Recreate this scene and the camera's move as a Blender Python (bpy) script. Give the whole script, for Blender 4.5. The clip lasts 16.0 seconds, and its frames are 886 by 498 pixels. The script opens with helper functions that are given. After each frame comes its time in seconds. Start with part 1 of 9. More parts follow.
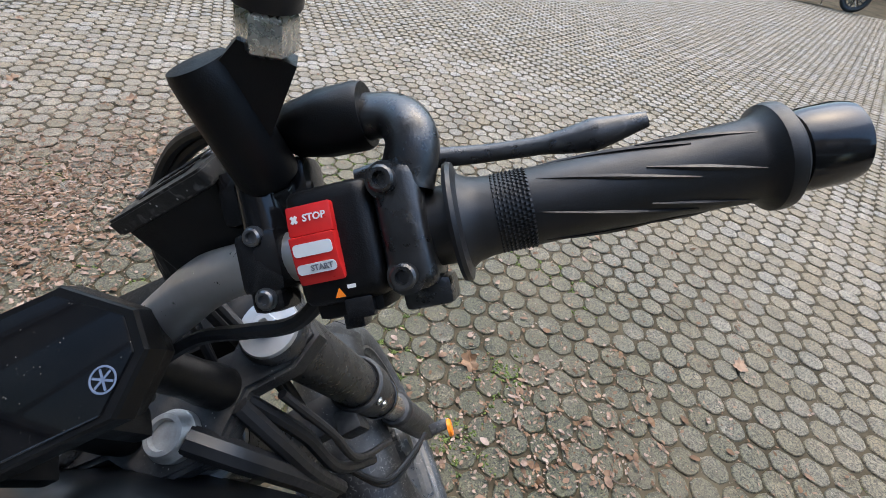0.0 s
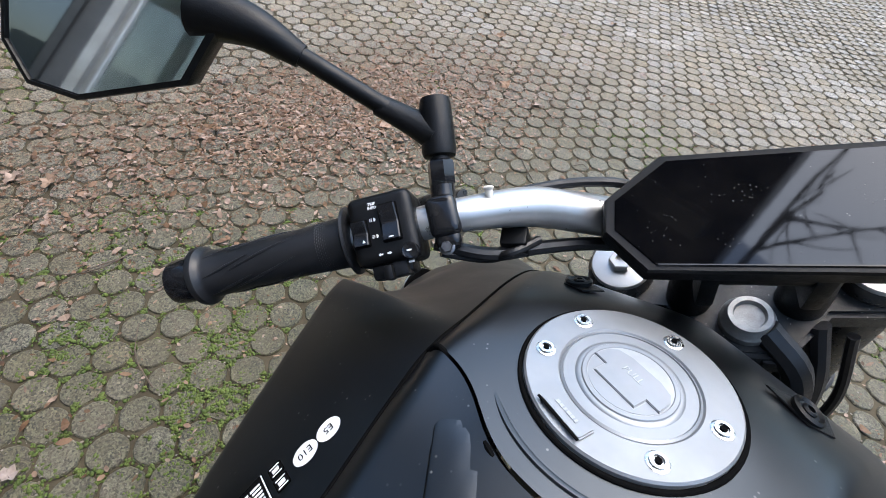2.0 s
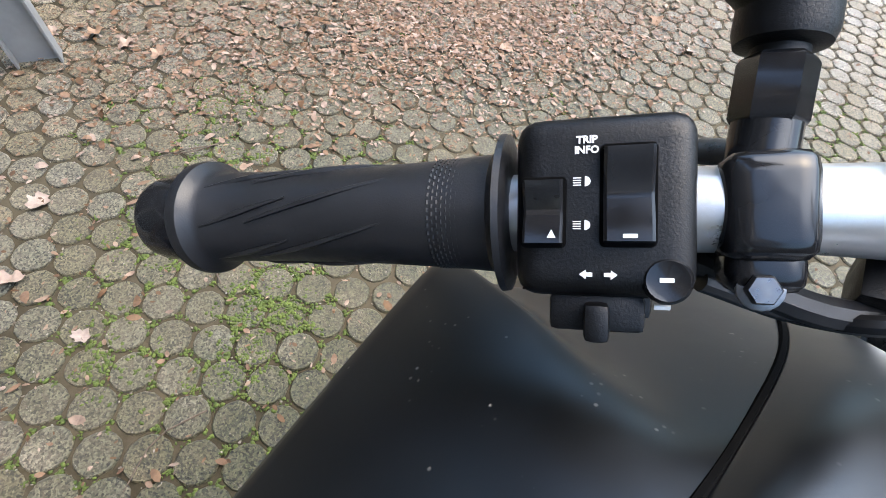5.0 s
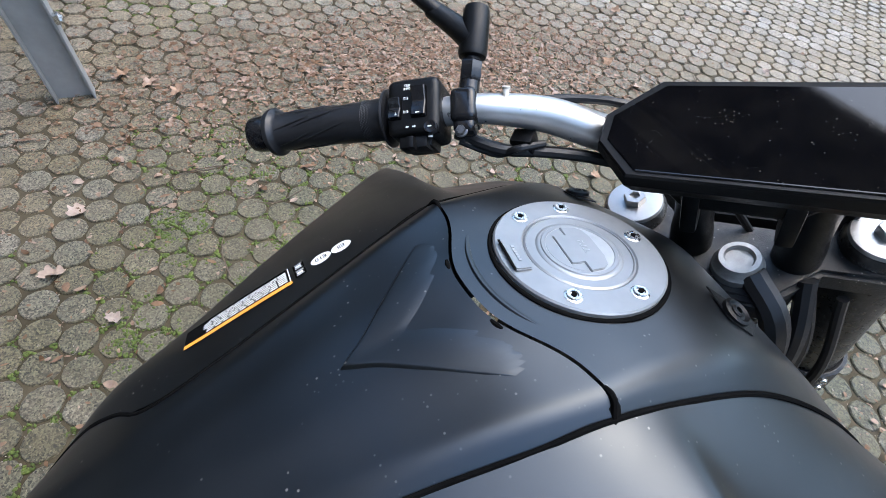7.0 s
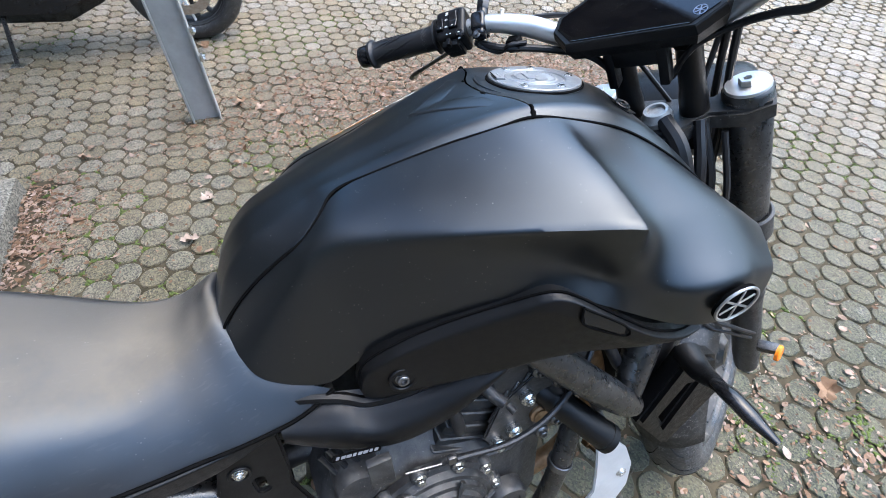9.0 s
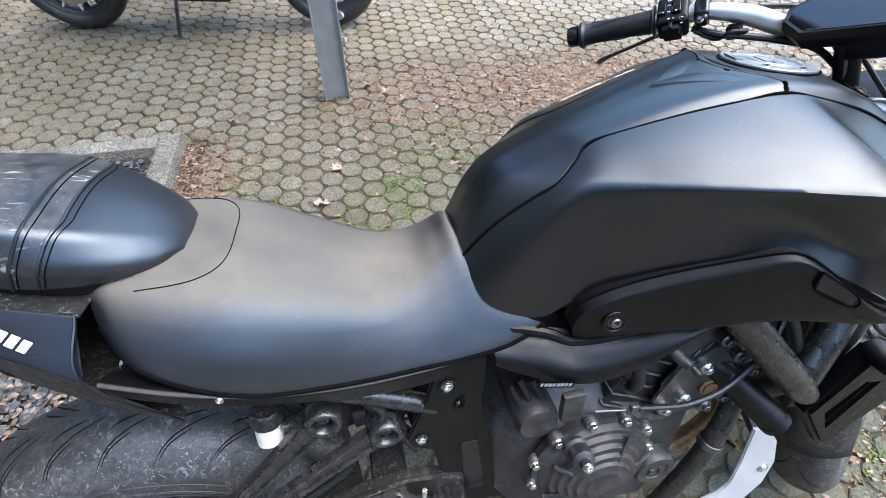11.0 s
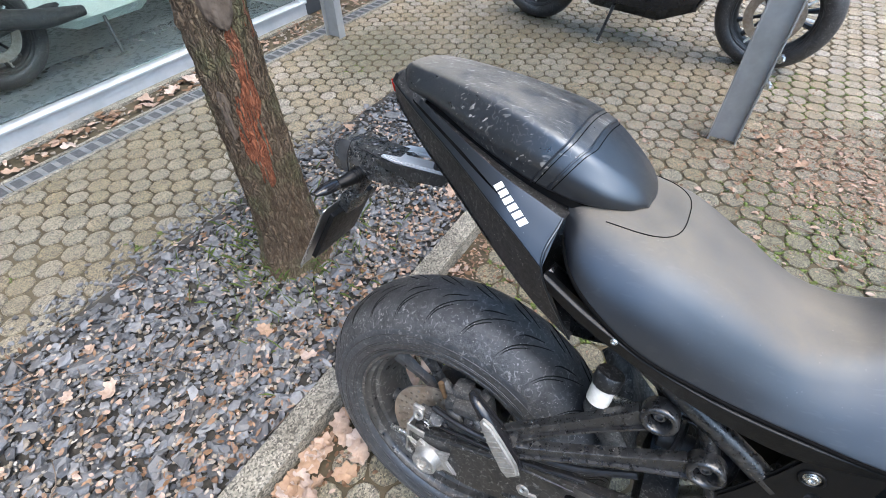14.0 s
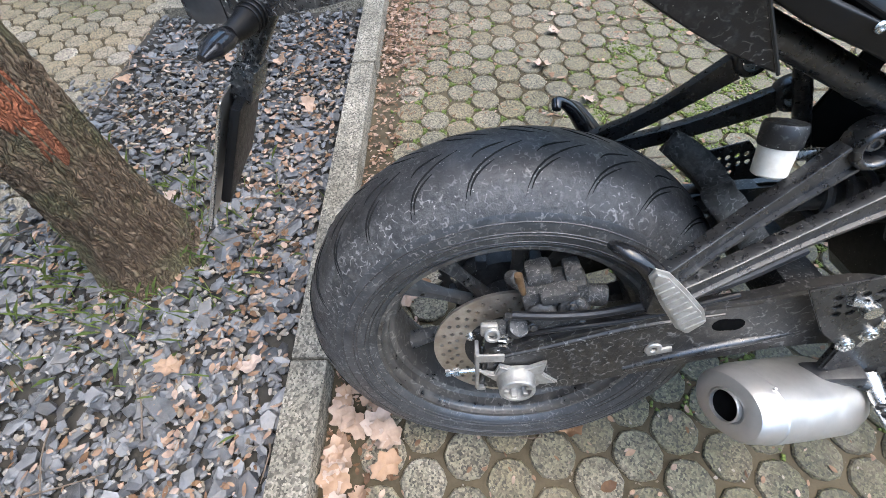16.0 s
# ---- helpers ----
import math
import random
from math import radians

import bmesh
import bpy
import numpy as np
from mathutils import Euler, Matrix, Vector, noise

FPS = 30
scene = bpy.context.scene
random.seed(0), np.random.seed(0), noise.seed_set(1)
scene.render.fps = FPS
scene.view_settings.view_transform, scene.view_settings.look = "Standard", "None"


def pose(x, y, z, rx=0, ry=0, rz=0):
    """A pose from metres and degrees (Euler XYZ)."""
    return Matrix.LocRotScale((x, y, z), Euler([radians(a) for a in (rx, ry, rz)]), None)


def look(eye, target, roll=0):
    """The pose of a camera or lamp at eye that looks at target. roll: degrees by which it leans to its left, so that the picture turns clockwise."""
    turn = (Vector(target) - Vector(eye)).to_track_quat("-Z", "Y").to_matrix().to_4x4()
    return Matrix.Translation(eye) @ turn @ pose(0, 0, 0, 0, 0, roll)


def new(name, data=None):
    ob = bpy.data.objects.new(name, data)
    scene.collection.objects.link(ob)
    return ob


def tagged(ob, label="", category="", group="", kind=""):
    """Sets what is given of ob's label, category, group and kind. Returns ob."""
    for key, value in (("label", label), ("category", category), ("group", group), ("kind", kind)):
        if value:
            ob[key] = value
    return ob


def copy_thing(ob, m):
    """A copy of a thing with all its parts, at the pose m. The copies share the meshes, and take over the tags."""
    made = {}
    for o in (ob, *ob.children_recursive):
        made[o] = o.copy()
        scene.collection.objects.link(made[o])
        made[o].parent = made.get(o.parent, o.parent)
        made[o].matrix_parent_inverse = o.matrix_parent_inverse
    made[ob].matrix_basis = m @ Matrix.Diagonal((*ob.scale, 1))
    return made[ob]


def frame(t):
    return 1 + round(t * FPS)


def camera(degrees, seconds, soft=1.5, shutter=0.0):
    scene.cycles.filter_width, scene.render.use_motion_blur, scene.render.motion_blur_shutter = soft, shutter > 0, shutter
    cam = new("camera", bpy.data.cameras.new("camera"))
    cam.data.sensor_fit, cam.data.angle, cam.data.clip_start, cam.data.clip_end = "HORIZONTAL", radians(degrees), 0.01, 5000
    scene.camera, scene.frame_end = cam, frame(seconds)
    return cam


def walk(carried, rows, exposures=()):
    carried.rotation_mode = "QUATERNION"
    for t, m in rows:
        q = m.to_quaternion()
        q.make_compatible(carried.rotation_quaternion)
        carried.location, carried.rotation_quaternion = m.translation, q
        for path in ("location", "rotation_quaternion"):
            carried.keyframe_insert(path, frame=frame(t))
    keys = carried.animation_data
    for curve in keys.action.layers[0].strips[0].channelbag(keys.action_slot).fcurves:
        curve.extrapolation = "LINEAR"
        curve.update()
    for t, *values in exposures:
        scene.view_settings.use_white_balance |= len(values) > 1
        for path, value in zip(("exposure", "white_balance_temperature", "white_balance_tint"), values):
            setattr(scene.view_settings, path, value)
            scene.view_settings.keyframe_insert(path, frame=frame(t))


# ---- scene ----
cam = camera(88.3, 16.0, soft=0.55)
PATH = [
    (0, (0.033, 0.053, 1.303), (0.205, 1.576, 0.018), 11.4),
    (0.5, (-0.025, 0.015, 1.298), (0.022, 1.526, -0.012), 11.6),
    (1, (-0.08, -0.04, 1.281), (-0.244, 1.436, -0.059), 11.7),
    (1.5, (-0.154, -0.095, 1.245), (-0.601, 1.268, -0.148), 11.3),
    (2, (-0.229, -0.111, 1.211), (-0.877, 1.071, -0.267), 12.0),
    (2.5, (-0.295, -0.079, 1.155), (-1.03, 0.944, -0.399), 12.5),
    (3, (-0.327, -0.052, 1.108), (-1.073, 0.871, -0.501), 13.4),
    (3.5, (-0.334, -0.041, 1.085), (-1.079, 0.82, -0.559), 13.8),
    (5.8, (-0.322, -0.042, 1.106), (-1.028, 0.763, -0.583), 14.7),
    (6, (-0.3, -0.059, 1.129), (-1.034, 0.764, -0.54), 15.0),
    (6.5, (-0.229, -0.11, 1.183), (-0.997, 0.751, -0.45), 13.9),
    (7, (-0.131, -0.145, 1.221), (-0.935, 0.76, -0.37), 13.0),
    (7.5, (0.028, -0.17, 1.252), (-0.855, 0.718, -0.307), 9.3),
    (8, (0.136, -0.223, 1.27), (-0.859, 0.598, -0.259), 5.7),
    (8.2, (0.152, -0.245, 1.268), (-0.878, 0.553, -0.25), 4.8),
    (10.3, (0.176, -0.453, 1.262), (-0.97, 0.279, -0.204), 2.1),
    (10.5, (0.172, -0.481, 1.259), (-0.991, 0.202, -0.218), 2.0),
    (11, (0.163, -0.534, 1.262), (-1.062, -0.005, -0.227), 1.7),
    (11.5, (0.152, -0.554, 1.267), (-1.142, -0.298, -0.236), 1.4),
    (12, (0.154, -0.562, 1.275), (-1.173, -0.605, -0.22), -0.2),
    (12.5, (0.165, -0.557, 1.279), (-1.186, -0.827, -0.171), -0.8),
    (13, (0.174, -0.552, 1.278), (-1.176, -0.985, -0.133), -0.9),
    (13.5, (0.19, -0.595, 1.267), (-1.135, -1.128, -0.133), -1.5),
    (14, (0.233, -0.734, 1.255), (-1.056, -1.274, -0.177), -2.0),
    (14.5, (0.233, -0.853, 1.228), (-1.025, -1.229, -0.281), -1.8),
    (15, (0.141, -0.944, 1.169), (-1.047, -1.113, -0.431), -2.3),
    (15.5, (0.16, -1.021, 1.112), (-0.942, -1.01, -0.557), -3.2),
    (16, (0.152, -1.018, 0.986), (-1.0, -0.893, -0.644), -4.7),
]
walk(cam, [(t, look(eye, target, roll)) for t, eye, target, roll in PATH], [(0, 1.44, 5750, 10), (1, 1.40, 5750, 10), (2, 1.45, 5650, 10), (3.5, 2.05, 5850, 10), (6, 2.02, 5650, 10), (6.5, 1.59, 5550, 10), (7, 1.63, 5480, 10), (8, 1.99, 5420, 10), (10.5, 2.07, 5450, 10), (11.2, 2.17, 5500, 10), (12.5, 2.07, 5720, 10), (14, 2.09, 5580, 10), (15, 2.19, 5580, 10), (16, 2.19, 5620, 10)])
# ---- world and light ----
world = bpy.data.worlds.new("overcast_sky")
scene.world = world
world.use_nodes = True
wn = world.node_tree
sky = wn.nodes.new("ShaderNodeTexSky")
sky.sky_type = "NISHITA"
sky.sun_disc = False
SUN_EL, SUN_ROT = radians(70), radians(20)
sky.sun_elevation, sky.sun_rotation = SUN_EL, SUN_ROT
sky.air_density, sky.dust_density, sky.ozone_density = 2.0, 5.0, 1.5
sky_grey = wn.nodes.new("ShaderNodeHueSaturation")
sky_grey.inputs["Saturation"].default_value = 1.35
wn.links.new(sky.outputs[0], sky_grey.inputs["Color"])
wn.links.new(sky_grey.outputs[0], wn.nodes["Background"].inputs[0])
wn.nodes["Background"].inputs[1].default_value = 0.14
sun = new("sun", bpy.data.lights.new("sun", "SUN"))
sun.data.energy, sun.data.angle, sun.data.color = 1.0, radians(70), (1.0, 0.965, 0.91)
sun.matrix_world = pose(0, 0, 8, 90 - math.degrees(SUN_EL), 0, 180 - math.degrees(SUN_ROT))

# ---- mesh helpers ----
V = Vector


def catmull(keys, n):
    """n points evenly spread on a smooth curve through the keys."""
    k = np.array(keys, float)
    if len(k) == 2:
        return k[0] + (k[1] - k[0]) * np.linspace(0, 1, n)[:, None]
    k = np.vstack([2 * k[0] - k[1], k, 2 * k[-1] - k[-2]])
    out = []
    for i in range(1, len(k) - 2):
        p0, p1, p2, p3 = k[i - 1:i + 3]
        for s in np.linspace(0, 1, 24, endpoint=False):
            out.append(0.5 * (2 * p1 + (p2 - p0) * s + (2 * p0 - 5 * p1 + 4 * p2 - p3) * s**2 + (3 * p1 - p0 - 3 * p2 + p3) * s**3))
    out.append(k[-2])
    out = np.array(out)
    d = np.r_[0, np.cumsum(np.linalg.norm(np.diff(out, axis=0), axis=1))]
    t = np.linspace(0, d[-1], n)
    return np.stack([np.interp(t, d, out[:, i]) for i in range(out.shape[1])], 1)


def finish(bm, angle=38):
    bmesh.ops.recalc_face_normals(bm, faces=bm.faces)
    for f in bm.faces:
        f.smooth = True
    lim = radians(angle)
    for e in bm.edges:
        if len(e.link_faces) == 2:
            e.smooth = e.calc_face_angle(0) < lim
    return bm


def part(name, bm, material, parent, label="", m=None, angle=38, sub=0):
    """One mesh object under a thing or a part."""
    if m is not None:
        bmesh.ops.transform(bm, matrix=m, verts=bm.verts)
    finish(bm, angle)
    me = bpy.data.meshes.new(name)
    bm.to_mesh(me)
    bm.free()
    me.materials.append(material)
    ob = new(name, me)
    if parent is not None:
        ob.parent = parent
    if sub:
        md = ob.modifiers.new("subdivision", "SUBSURF")
        md.levels = md.render_levels = sub
    if label:
        tagged(ob, label)
    return ob


def thing(name, label, category, m=None, group="", kind=""):
    ob = new(name)
    ob.empty_display_size = 0.05
    if m is not None:
        ob.matrix_basis = m
    return tagged(ob, label, category, group, kind)


def join(*bms):
    """Several bmeshes of one part into the first."""
    a = bms[0]
    for b in bms[1:]:
        me = bpy.data.meshes.new("tmp")
        b.to_mesh(me)
        b.free()
        a.from_mesh(me)
        bpy.data.meshes.remove(me)
    return a


def box(c, s, bevel=0.002, m=None, seg=2):
    bm = bmesh.new()
    bmesh.ops.create_cube(bm, size=1)
    bmesh.ops.transform(bm, matrix=Matrix.Diagonal((*s, 1)), verts=bm.verts)
    if bevel:
        bmesh.ops.bevel(bm, geom=list(bm.edges), offset=min(bevel, min(s) * 0.45), segments=seg, affect="EDGES", profile=0.6)
    bmesh.ops.transform(bm, matrix=Matrix.Translation(c) @ (m or Matrix()), verts=bm.verts)
    return bm


def rings(rs, cap=True, closed=True):
    """Skin over a row of rings of points."""
    bm = bmesh.new()
    vs = [[bm.verts.new(p) for p in r] for r in rs]
    n = len(vs[0])
    for a, b in zip(vs, vs[1:]):
        for i in range(n if closed else n - 1):
            j = (i + 1) % n
            bm.faces.new((a[i], a[j], b[j], b[i]))
    if cap and closed:
        bm.faces.new(vs[0][::-1])
        bm.faces.new(vs[-1])
    return bm


def sweep(pts, r, seg=10, cap=True, flat=1.0, n=None):
    """A tube through points; r is one radius or a row of them."""
    p = catmull(pts, n or (2 if len(pts) == 2 else 6 * len(pts)))
    rr = np.interp(np.linspace(0, 1, len(p)), np.linspace(0, 1, len(np.atleast_1d(r))), np.atleast_1d(r))
    out, side = [], None
    for i in range(len(p)):
        d = V(p[min(i + 1, len(p) - 1)] - p[max(i - 1, 0)]).normalized()
        if side is None:
            side = d.cross(V((0.13, 0.21, 0.97)) if abs(d.z) < 0.9 else V((1, 0, 0))).normalized()
        side = (side - d * side.dot(d)).normalized()
        up = d.cross(side)
        out.append([V(p[i]) + float(rr[i]) * (math.cos(a) * side + flat * math.sin(a) * up) for a in np.linspace(0, 2 * math.pi, seg, endpoint=False)])
    return rings(out, cap)


def frame_to(p, d):
    """Pose at p whose z axis points along d."""
    return Matrix.Translation(p) @ V(d).normalized().to_track_quat("Z", "Y").to_matrix().to_4x4()


def lathe(profile, p=(0, 0, 0), d=(0, 0, 1), seg=32, squash=None):
    """A turned body: profile of (radius, height) along d from p."""
    out = []
    for r, z in profile:
        out.append([((r if squash is None else squash(r, a)) * math.cos(a), (r if squash is None else squash(r, a)) * math.sin(a), z) for a in np.linspace(0, 2 * math.pi, seg, endpoint=False)])
    bm = rings(out, cap=True)
    bmesh.ops.transform(bm, matrix=frame_to(p, d), verts=bm.verts)
    return bm


def ring_body(ro, ri, h, p, d, seg=40, ch=0.001):
    """A flat ring with a hole."""
    prof = [(ri, 0), (ro - ch, 0), (ro, ch), (ro, h - ch), (ro - ch, h), (ri + ch, h), (ri, h - ch)]
    out = [[(r * math.cos(a), r * math.sin(a), z) for a in np.linspace(0, 2 * math.pi, seg, endpoint=False)] for r, z in prof]
    bm = rings(out + out[:1], cap=False)
    bmesh.ops.remove_doubles(bm, verts=bm.verts, dist=1e-6)
    bmesh.ops.transform(bm, matrix=frame_to(p, d), verts=bm.verts)
    return bm


def plate(outline, th, m=None, bevel=0.0015, holes=()):
    """A flat plate of an outline in x, y and a thickness in z; holes are other outlines cut out of it."""
    bm = bmesh.new()
    loops = []
    for ol in (outline, *holes):
        vs = [bm.verts.new((x, y, 0)) for x, y in ol]
        loops += [bm.edges.new((vs[i], vs[(i + 1) % len(vs)])) for i in range(len(vs))]
    if holes:
        bmesh.ops.triangle_fill(bm, use_beauty=True, use_dissolve=False, edges=loops)
    else:
        bm.faces.new(bm.verts)
    r = bmesh.ops.extrude_face_region(bm, geom=list(bm.faces))
    bmesh.ops.translate(bm, vec=(0, 0, th), verts=[v for v in r["geom"] if isinstance(v, bmesh.types.BMVert)])
    bmesh.ops.recalc_face_normals(bm, faces=bm.faces)
    if bevel:
        rim = [e for e in bm.edges if len(e.link_faces) == 2 and e.calc_face_angle(0) > 1.0 and abs(e.verts[0].co.z - e.verts[1].co.z) < 1e-7]
        bmesh.ops.bevel(bm, geom=rim, offset=min(bevel, th * 0.4), segments=2, affect="EDGES")
    if m is not None:
        bmesh.ops.transform(bm, matrix=m, verts=bm.verts)
    return bm


def circle(r, n=16, cx=0, cy=0, ph=0.0):
    return [(cx + r * math.cos(ph + 2 * math.pi * i / n), cy + r * math.sin(ph + 2 * math.pi * i / n)) for i in range(n)]


def rounded(w, h, r, n=5, cx=0, cy=0):
    out = []
    for sx, sy, a0 in ((1, 1, 0), (-1, 1, 90), (-1, -1, 180), (1, -1, 270)):
        for i in range(n):
            a = radians(a0 + 90 * i / (n - 1))
            out.append((cx + sx * (w / 2 - r) + r * math.cos(a), cy + sy * (h / 2 - r) + r * math.sin(a)))
    return out


def bolt(p, d, r=0.006, h=0.005, hexed=True):
    """A socket-head bolt."""
    prof = [(r * 1.25, 0), (r * 1.25, 0.0012), (r, 0.0013), (r, h - 0.001), (r - 0.001, h), (r * 0.55, h), (r * 0.5, h * 0.45)]
    return lathe(prof, p, d, 12)


def hexbolt(p, d, r=0.007, h=0.006):
    return join(lathe([(r * 1.35, 0), (r * 1.35, 0.0015), (r * 1.2, 0.0018)], p, d, 16), lathe([(r, 0.001), (r, h - 0.0008), (r * 0.88, h)], p, d, 6))


def letters(text, size, th=0.0004, bold=0.0):
    """Raised letters as a bmesh, centred on the origin, in x and y."""
    cu = bpy.data.curves.new("letters", "FONT")
    cu.body, cu.size, cu.extrude, cu.align_x, cu.align_y, cu.offset = text, size, th, "CENTER", "CENTER", bold
    cu.resolution_u = 2
    ob = new("letters", cu)
    me = bpy.data.meshes.new_from_object(ob.evaluated_get(bpy.context.evaluated_depsgraph_get()))
    bm = bmesh.new()
    bm.from_mesh(me)
    bpy.data.objects.remove(ob)
    bpy.data.curves.remove(cu)
    bpy.data.meshes.remove(me)
    return bm


def skin(rows, creases=None, across=()):
    """A control net from rows of points; creases: row index to sharpness; across: (column, first row, last row, sharpness)."""
    bm = bmesh.new()
    vs = [[bm.verts.new(p) for p in r] for r in rows]
    for a, b in zip(vs, vs[1:]):
        for i in range(len(a) - 1):
            bm.faces.new((a[i], a[i + 1], b[i + 1], b[i]))
    lay = bm.edges.layers.float.new("crease_edge")
    for k, val in (creases or {}).items():
        for i in range(len(vs[k]) - 1):
            e = bm.edges.get((vs[k][i], vs[k][i + 1]))
            e[lay] = val[i] if isinstance(val, (list, tuple)) else val
    for c, r0, r1, val in across:
        for k in range(r0, r1):
            bm.edges.get((vs[k][c], vs[k + 1][c]))[lay] = val
    return bm


def rail(keys, n):
    """n points on a smooth curve through the keys, spread evenly from key to key."""
    k = np.array(keys, float)
    k = np.vstack([2 * k[0] - k[1], k, 2 * k[-1] - k[-2]])
    out = []
    for u in np.linspace(0, len(k) - 3, n):
        i = min(int(u), len(k) - 4)
        t = u - i
        p0, p1, p2, p3 = k[i:i + 4]
        out.append(0.5 * (2 * p1 + (p2 - p0) * t + (2 * p0 - 5 * p1 + 4 * p2 - p3) * t**2 + (3 * p1 - p0 - 3 * p2 + p3) * t**3))
    return np.array(out)


def loft(rails, radius, cuts=3, steps=5):
    """A skin over rails; the corner that each inner rail makes is rounded by its radius (one number, or one for each column)."""
    cols = []
    for j in range(len(rails[0])):
        p = [np.array(r[j]) for r in rails]
        pts = [p[0]]
        for i in range(1, len(p)):
            last = i == len(p) - 1
            if not last:
                r = radius[i - 1]
                r = float(r) if np.isscalar(r) else float(np.interp(j / (len(rails[0]) - 1), np.linspace(0, 1, len(r)), r))
                a, b = p[i - 1] - p[i], p[i + 1] - p[i]
                la, lb = np.linalg.norm(a), np.linalg.norm(b)
                e0 = p[i] + a / la * min(r, 0.48 * la)
                e1 = p[i] + b / lb * min(r, 0.48 * lb)
            else:
                e0 = p[i]
            start = pts[-1]
            pts += [start + (e0 - start) * k / cuts for k in range(1, cuts + 1)]
            if not last:
                pts += [(1 - t) ** 2 * e0 + 2 * t * (1 - t) * p[i] + t * t * e1 for t in np.linspace(0, 1, steps + 1)[1:]]
        cols.append([tuple(q) for q in pts])
    return skin(cols)


# ---- materials ----
def mat(name, c1, c2=None, rough=0.5, rvar=0.1, metal=0.0, scale=12.0, bump=0.0, bscale=250.0, dust=0.0, dust_c=(0.32, 0.28, 0.22),
        dscale=9.0, speck=0.0, speck_c=(0.6, 0.58, 0.52), sscale=90.0, spec=0.5, rnd=0.0, island=0.0, coat=0.0, updust=0.0, streak=0.0, tint=None, grain=0.0, gscale=420.0, algae_shade=None, dens=0.56, dlo=0.42, bdist=0.0015, curl=0.0, cscale=70.0, curl_c=(0.3, 0.29, 0.27)):
    """A surface with two scales of colour change, relief, dust in patches and small specks."""
    m = bpy.data.materials.new(name)
    m.use_nodes = True
    nt = m.node_tree
    N, L = nt.nodes, nt.links
    b = N["Principled BSDF"]
    geo = N.new("ShaderNodeNewGeometry")

    def noise(sc, det=4, ro=0.6):
        n = N.new("ShaderNodeTexNoise")
        n.inputs["Scale"].default_value, n.inputs["Detail"].default_value, n.inputs["Roughness"].default_value = sc, det, ro
        L.new(geo.outputs["Position"], n.inputs["Vector"])
        return n.outputs["Fac"]

    def remap(v, a, bb, lo=0.0, hi=1.0):
        r = N.new("ShaderNodeMapRange")
        for k, x in zip(("From Min", "From Max", "To Min", "To Max"), (a, bb, lo, hi)):
            r.inputs[k].default_value = x
        L.new(v, r.inputs["Value"])
        return r.outputs["Result"]

    def mix(f, a, bb):
        x = N.new("ShaderNodeMix")
        x.data_type = "RGBA"
        for s, v in ((x.inputs[6], a), (x.inputs[7], bb)):
            if isinstance(v, tuple):
                s.default_value = (*v, 1)
            else:
                L.new(v, s)
        if isinstance(f, float):
            x.inputs[0].default_value = f
        else:
            L.new(f, x.inputs[0])
        return x.outputs[2]

    def mul(a, bb):
        x = N.new("ShaderNodeMath")
        x.operation = "MULTIPLY"
        for s, v in zip(x.inputs, (a, bb)):
            if isinstance(v, float):
                s.default_value = v
            else:
                L.new(v, s)
        return x.outputs[0]

    c2 = c2 or tuple(min(1, x * 1.35 + 0.004) for x in c1)
    gloss = None
    col = mix(remap(noise(scale), 0.35, 0.68), c1, c2)
    if rnd or island:
        src = N.new("ShaderNodeObjectInfo").outputs["Random"] if rnd else geo.outputs["Random Per Island"]
        hsv = N.new("ShaderNodeHueSaturation")
        L.new(remap(src, 0, 1, 1 - (rnd or island), 1 + (rnd or island)), hsv.inputs["Value"])
        L.new(remap(src, 0, 1, 1.25, 0.6), hsv.inputs["Saturation"])
        L.new(col, hsv.inputs["Color"])
        col = hsv.outputs[0]
    # olive film round each centre; its darkening also stands in for shade
    for centre, reach, amount in algae_shade or ():
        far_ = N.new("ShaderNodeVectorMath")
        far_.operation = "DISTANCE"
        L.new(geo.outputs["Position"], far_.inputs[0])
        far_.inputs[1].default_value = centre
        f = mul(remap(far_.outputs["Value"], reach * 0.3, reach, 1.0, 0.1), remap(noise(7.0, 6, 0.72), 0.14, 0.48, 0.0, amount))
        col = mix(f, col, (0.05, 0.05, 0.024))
    if grain:
        cell = N.new("ShaderNodeTexVoronoi")
        cell.inputs["Scale"].default_value = gscale
        L.new(geo.outputs["Position"], cell.inputs["Vector"])
        sepc = N.new("ShaderNodeSeparateColor")
        L.new(cell.outputs["Color"], sepc.inputs[0])
        gv_ = N.new("ShaderNodeHueSaturation")
        L.new(remap(sepc.outputs[0], 0, 1, 1 - grain, 1 + grain), gv_.inputs["Value"])
        L.new(col, gv_.inputs["Color"])
        col = mix(remap(noise(gscale * 0.3, 3), 0.5, 0.72, 0.0, 0.55), gv_.outputs[0], tuple(0.35 * x for x in c1))
    rgh = remap(noise(scale * 5), 0.3, 0.7, max(0.03, rough - rvar), min(1, rough + rvar))
    if dust or updust:
        f = mul(remap(noise(dscale, 6, 0.7), dlo, dlo + 0.3), max(dust, updust))
        if updust:
            sep = N.new("ShaderNodeSeparateXYZ")
            L.new(geo.outputs["Normal"], sep.inputs[0])
            f = mul(f, remap(sep.outputs["Z"], 0.68, 0.98))
        col = mix(f, col, dust_c)
        rx = N.new("ShaderNodeMix")
        L.new(f, rx.inputs[0])
        L.new(rgh, rx.inputs[2])
        rx.inputs[3].default_value = 0.85
        rgh = rx.outputs[0]
        sx = N.new("ShaderNodeMix")
        L.new(f, sx.inputs[0])
        sx.inputs[2].default_value, sx.inputs[3].default_value = spec, min(spec, 0.1)
        gloss = sx.outputs[0]
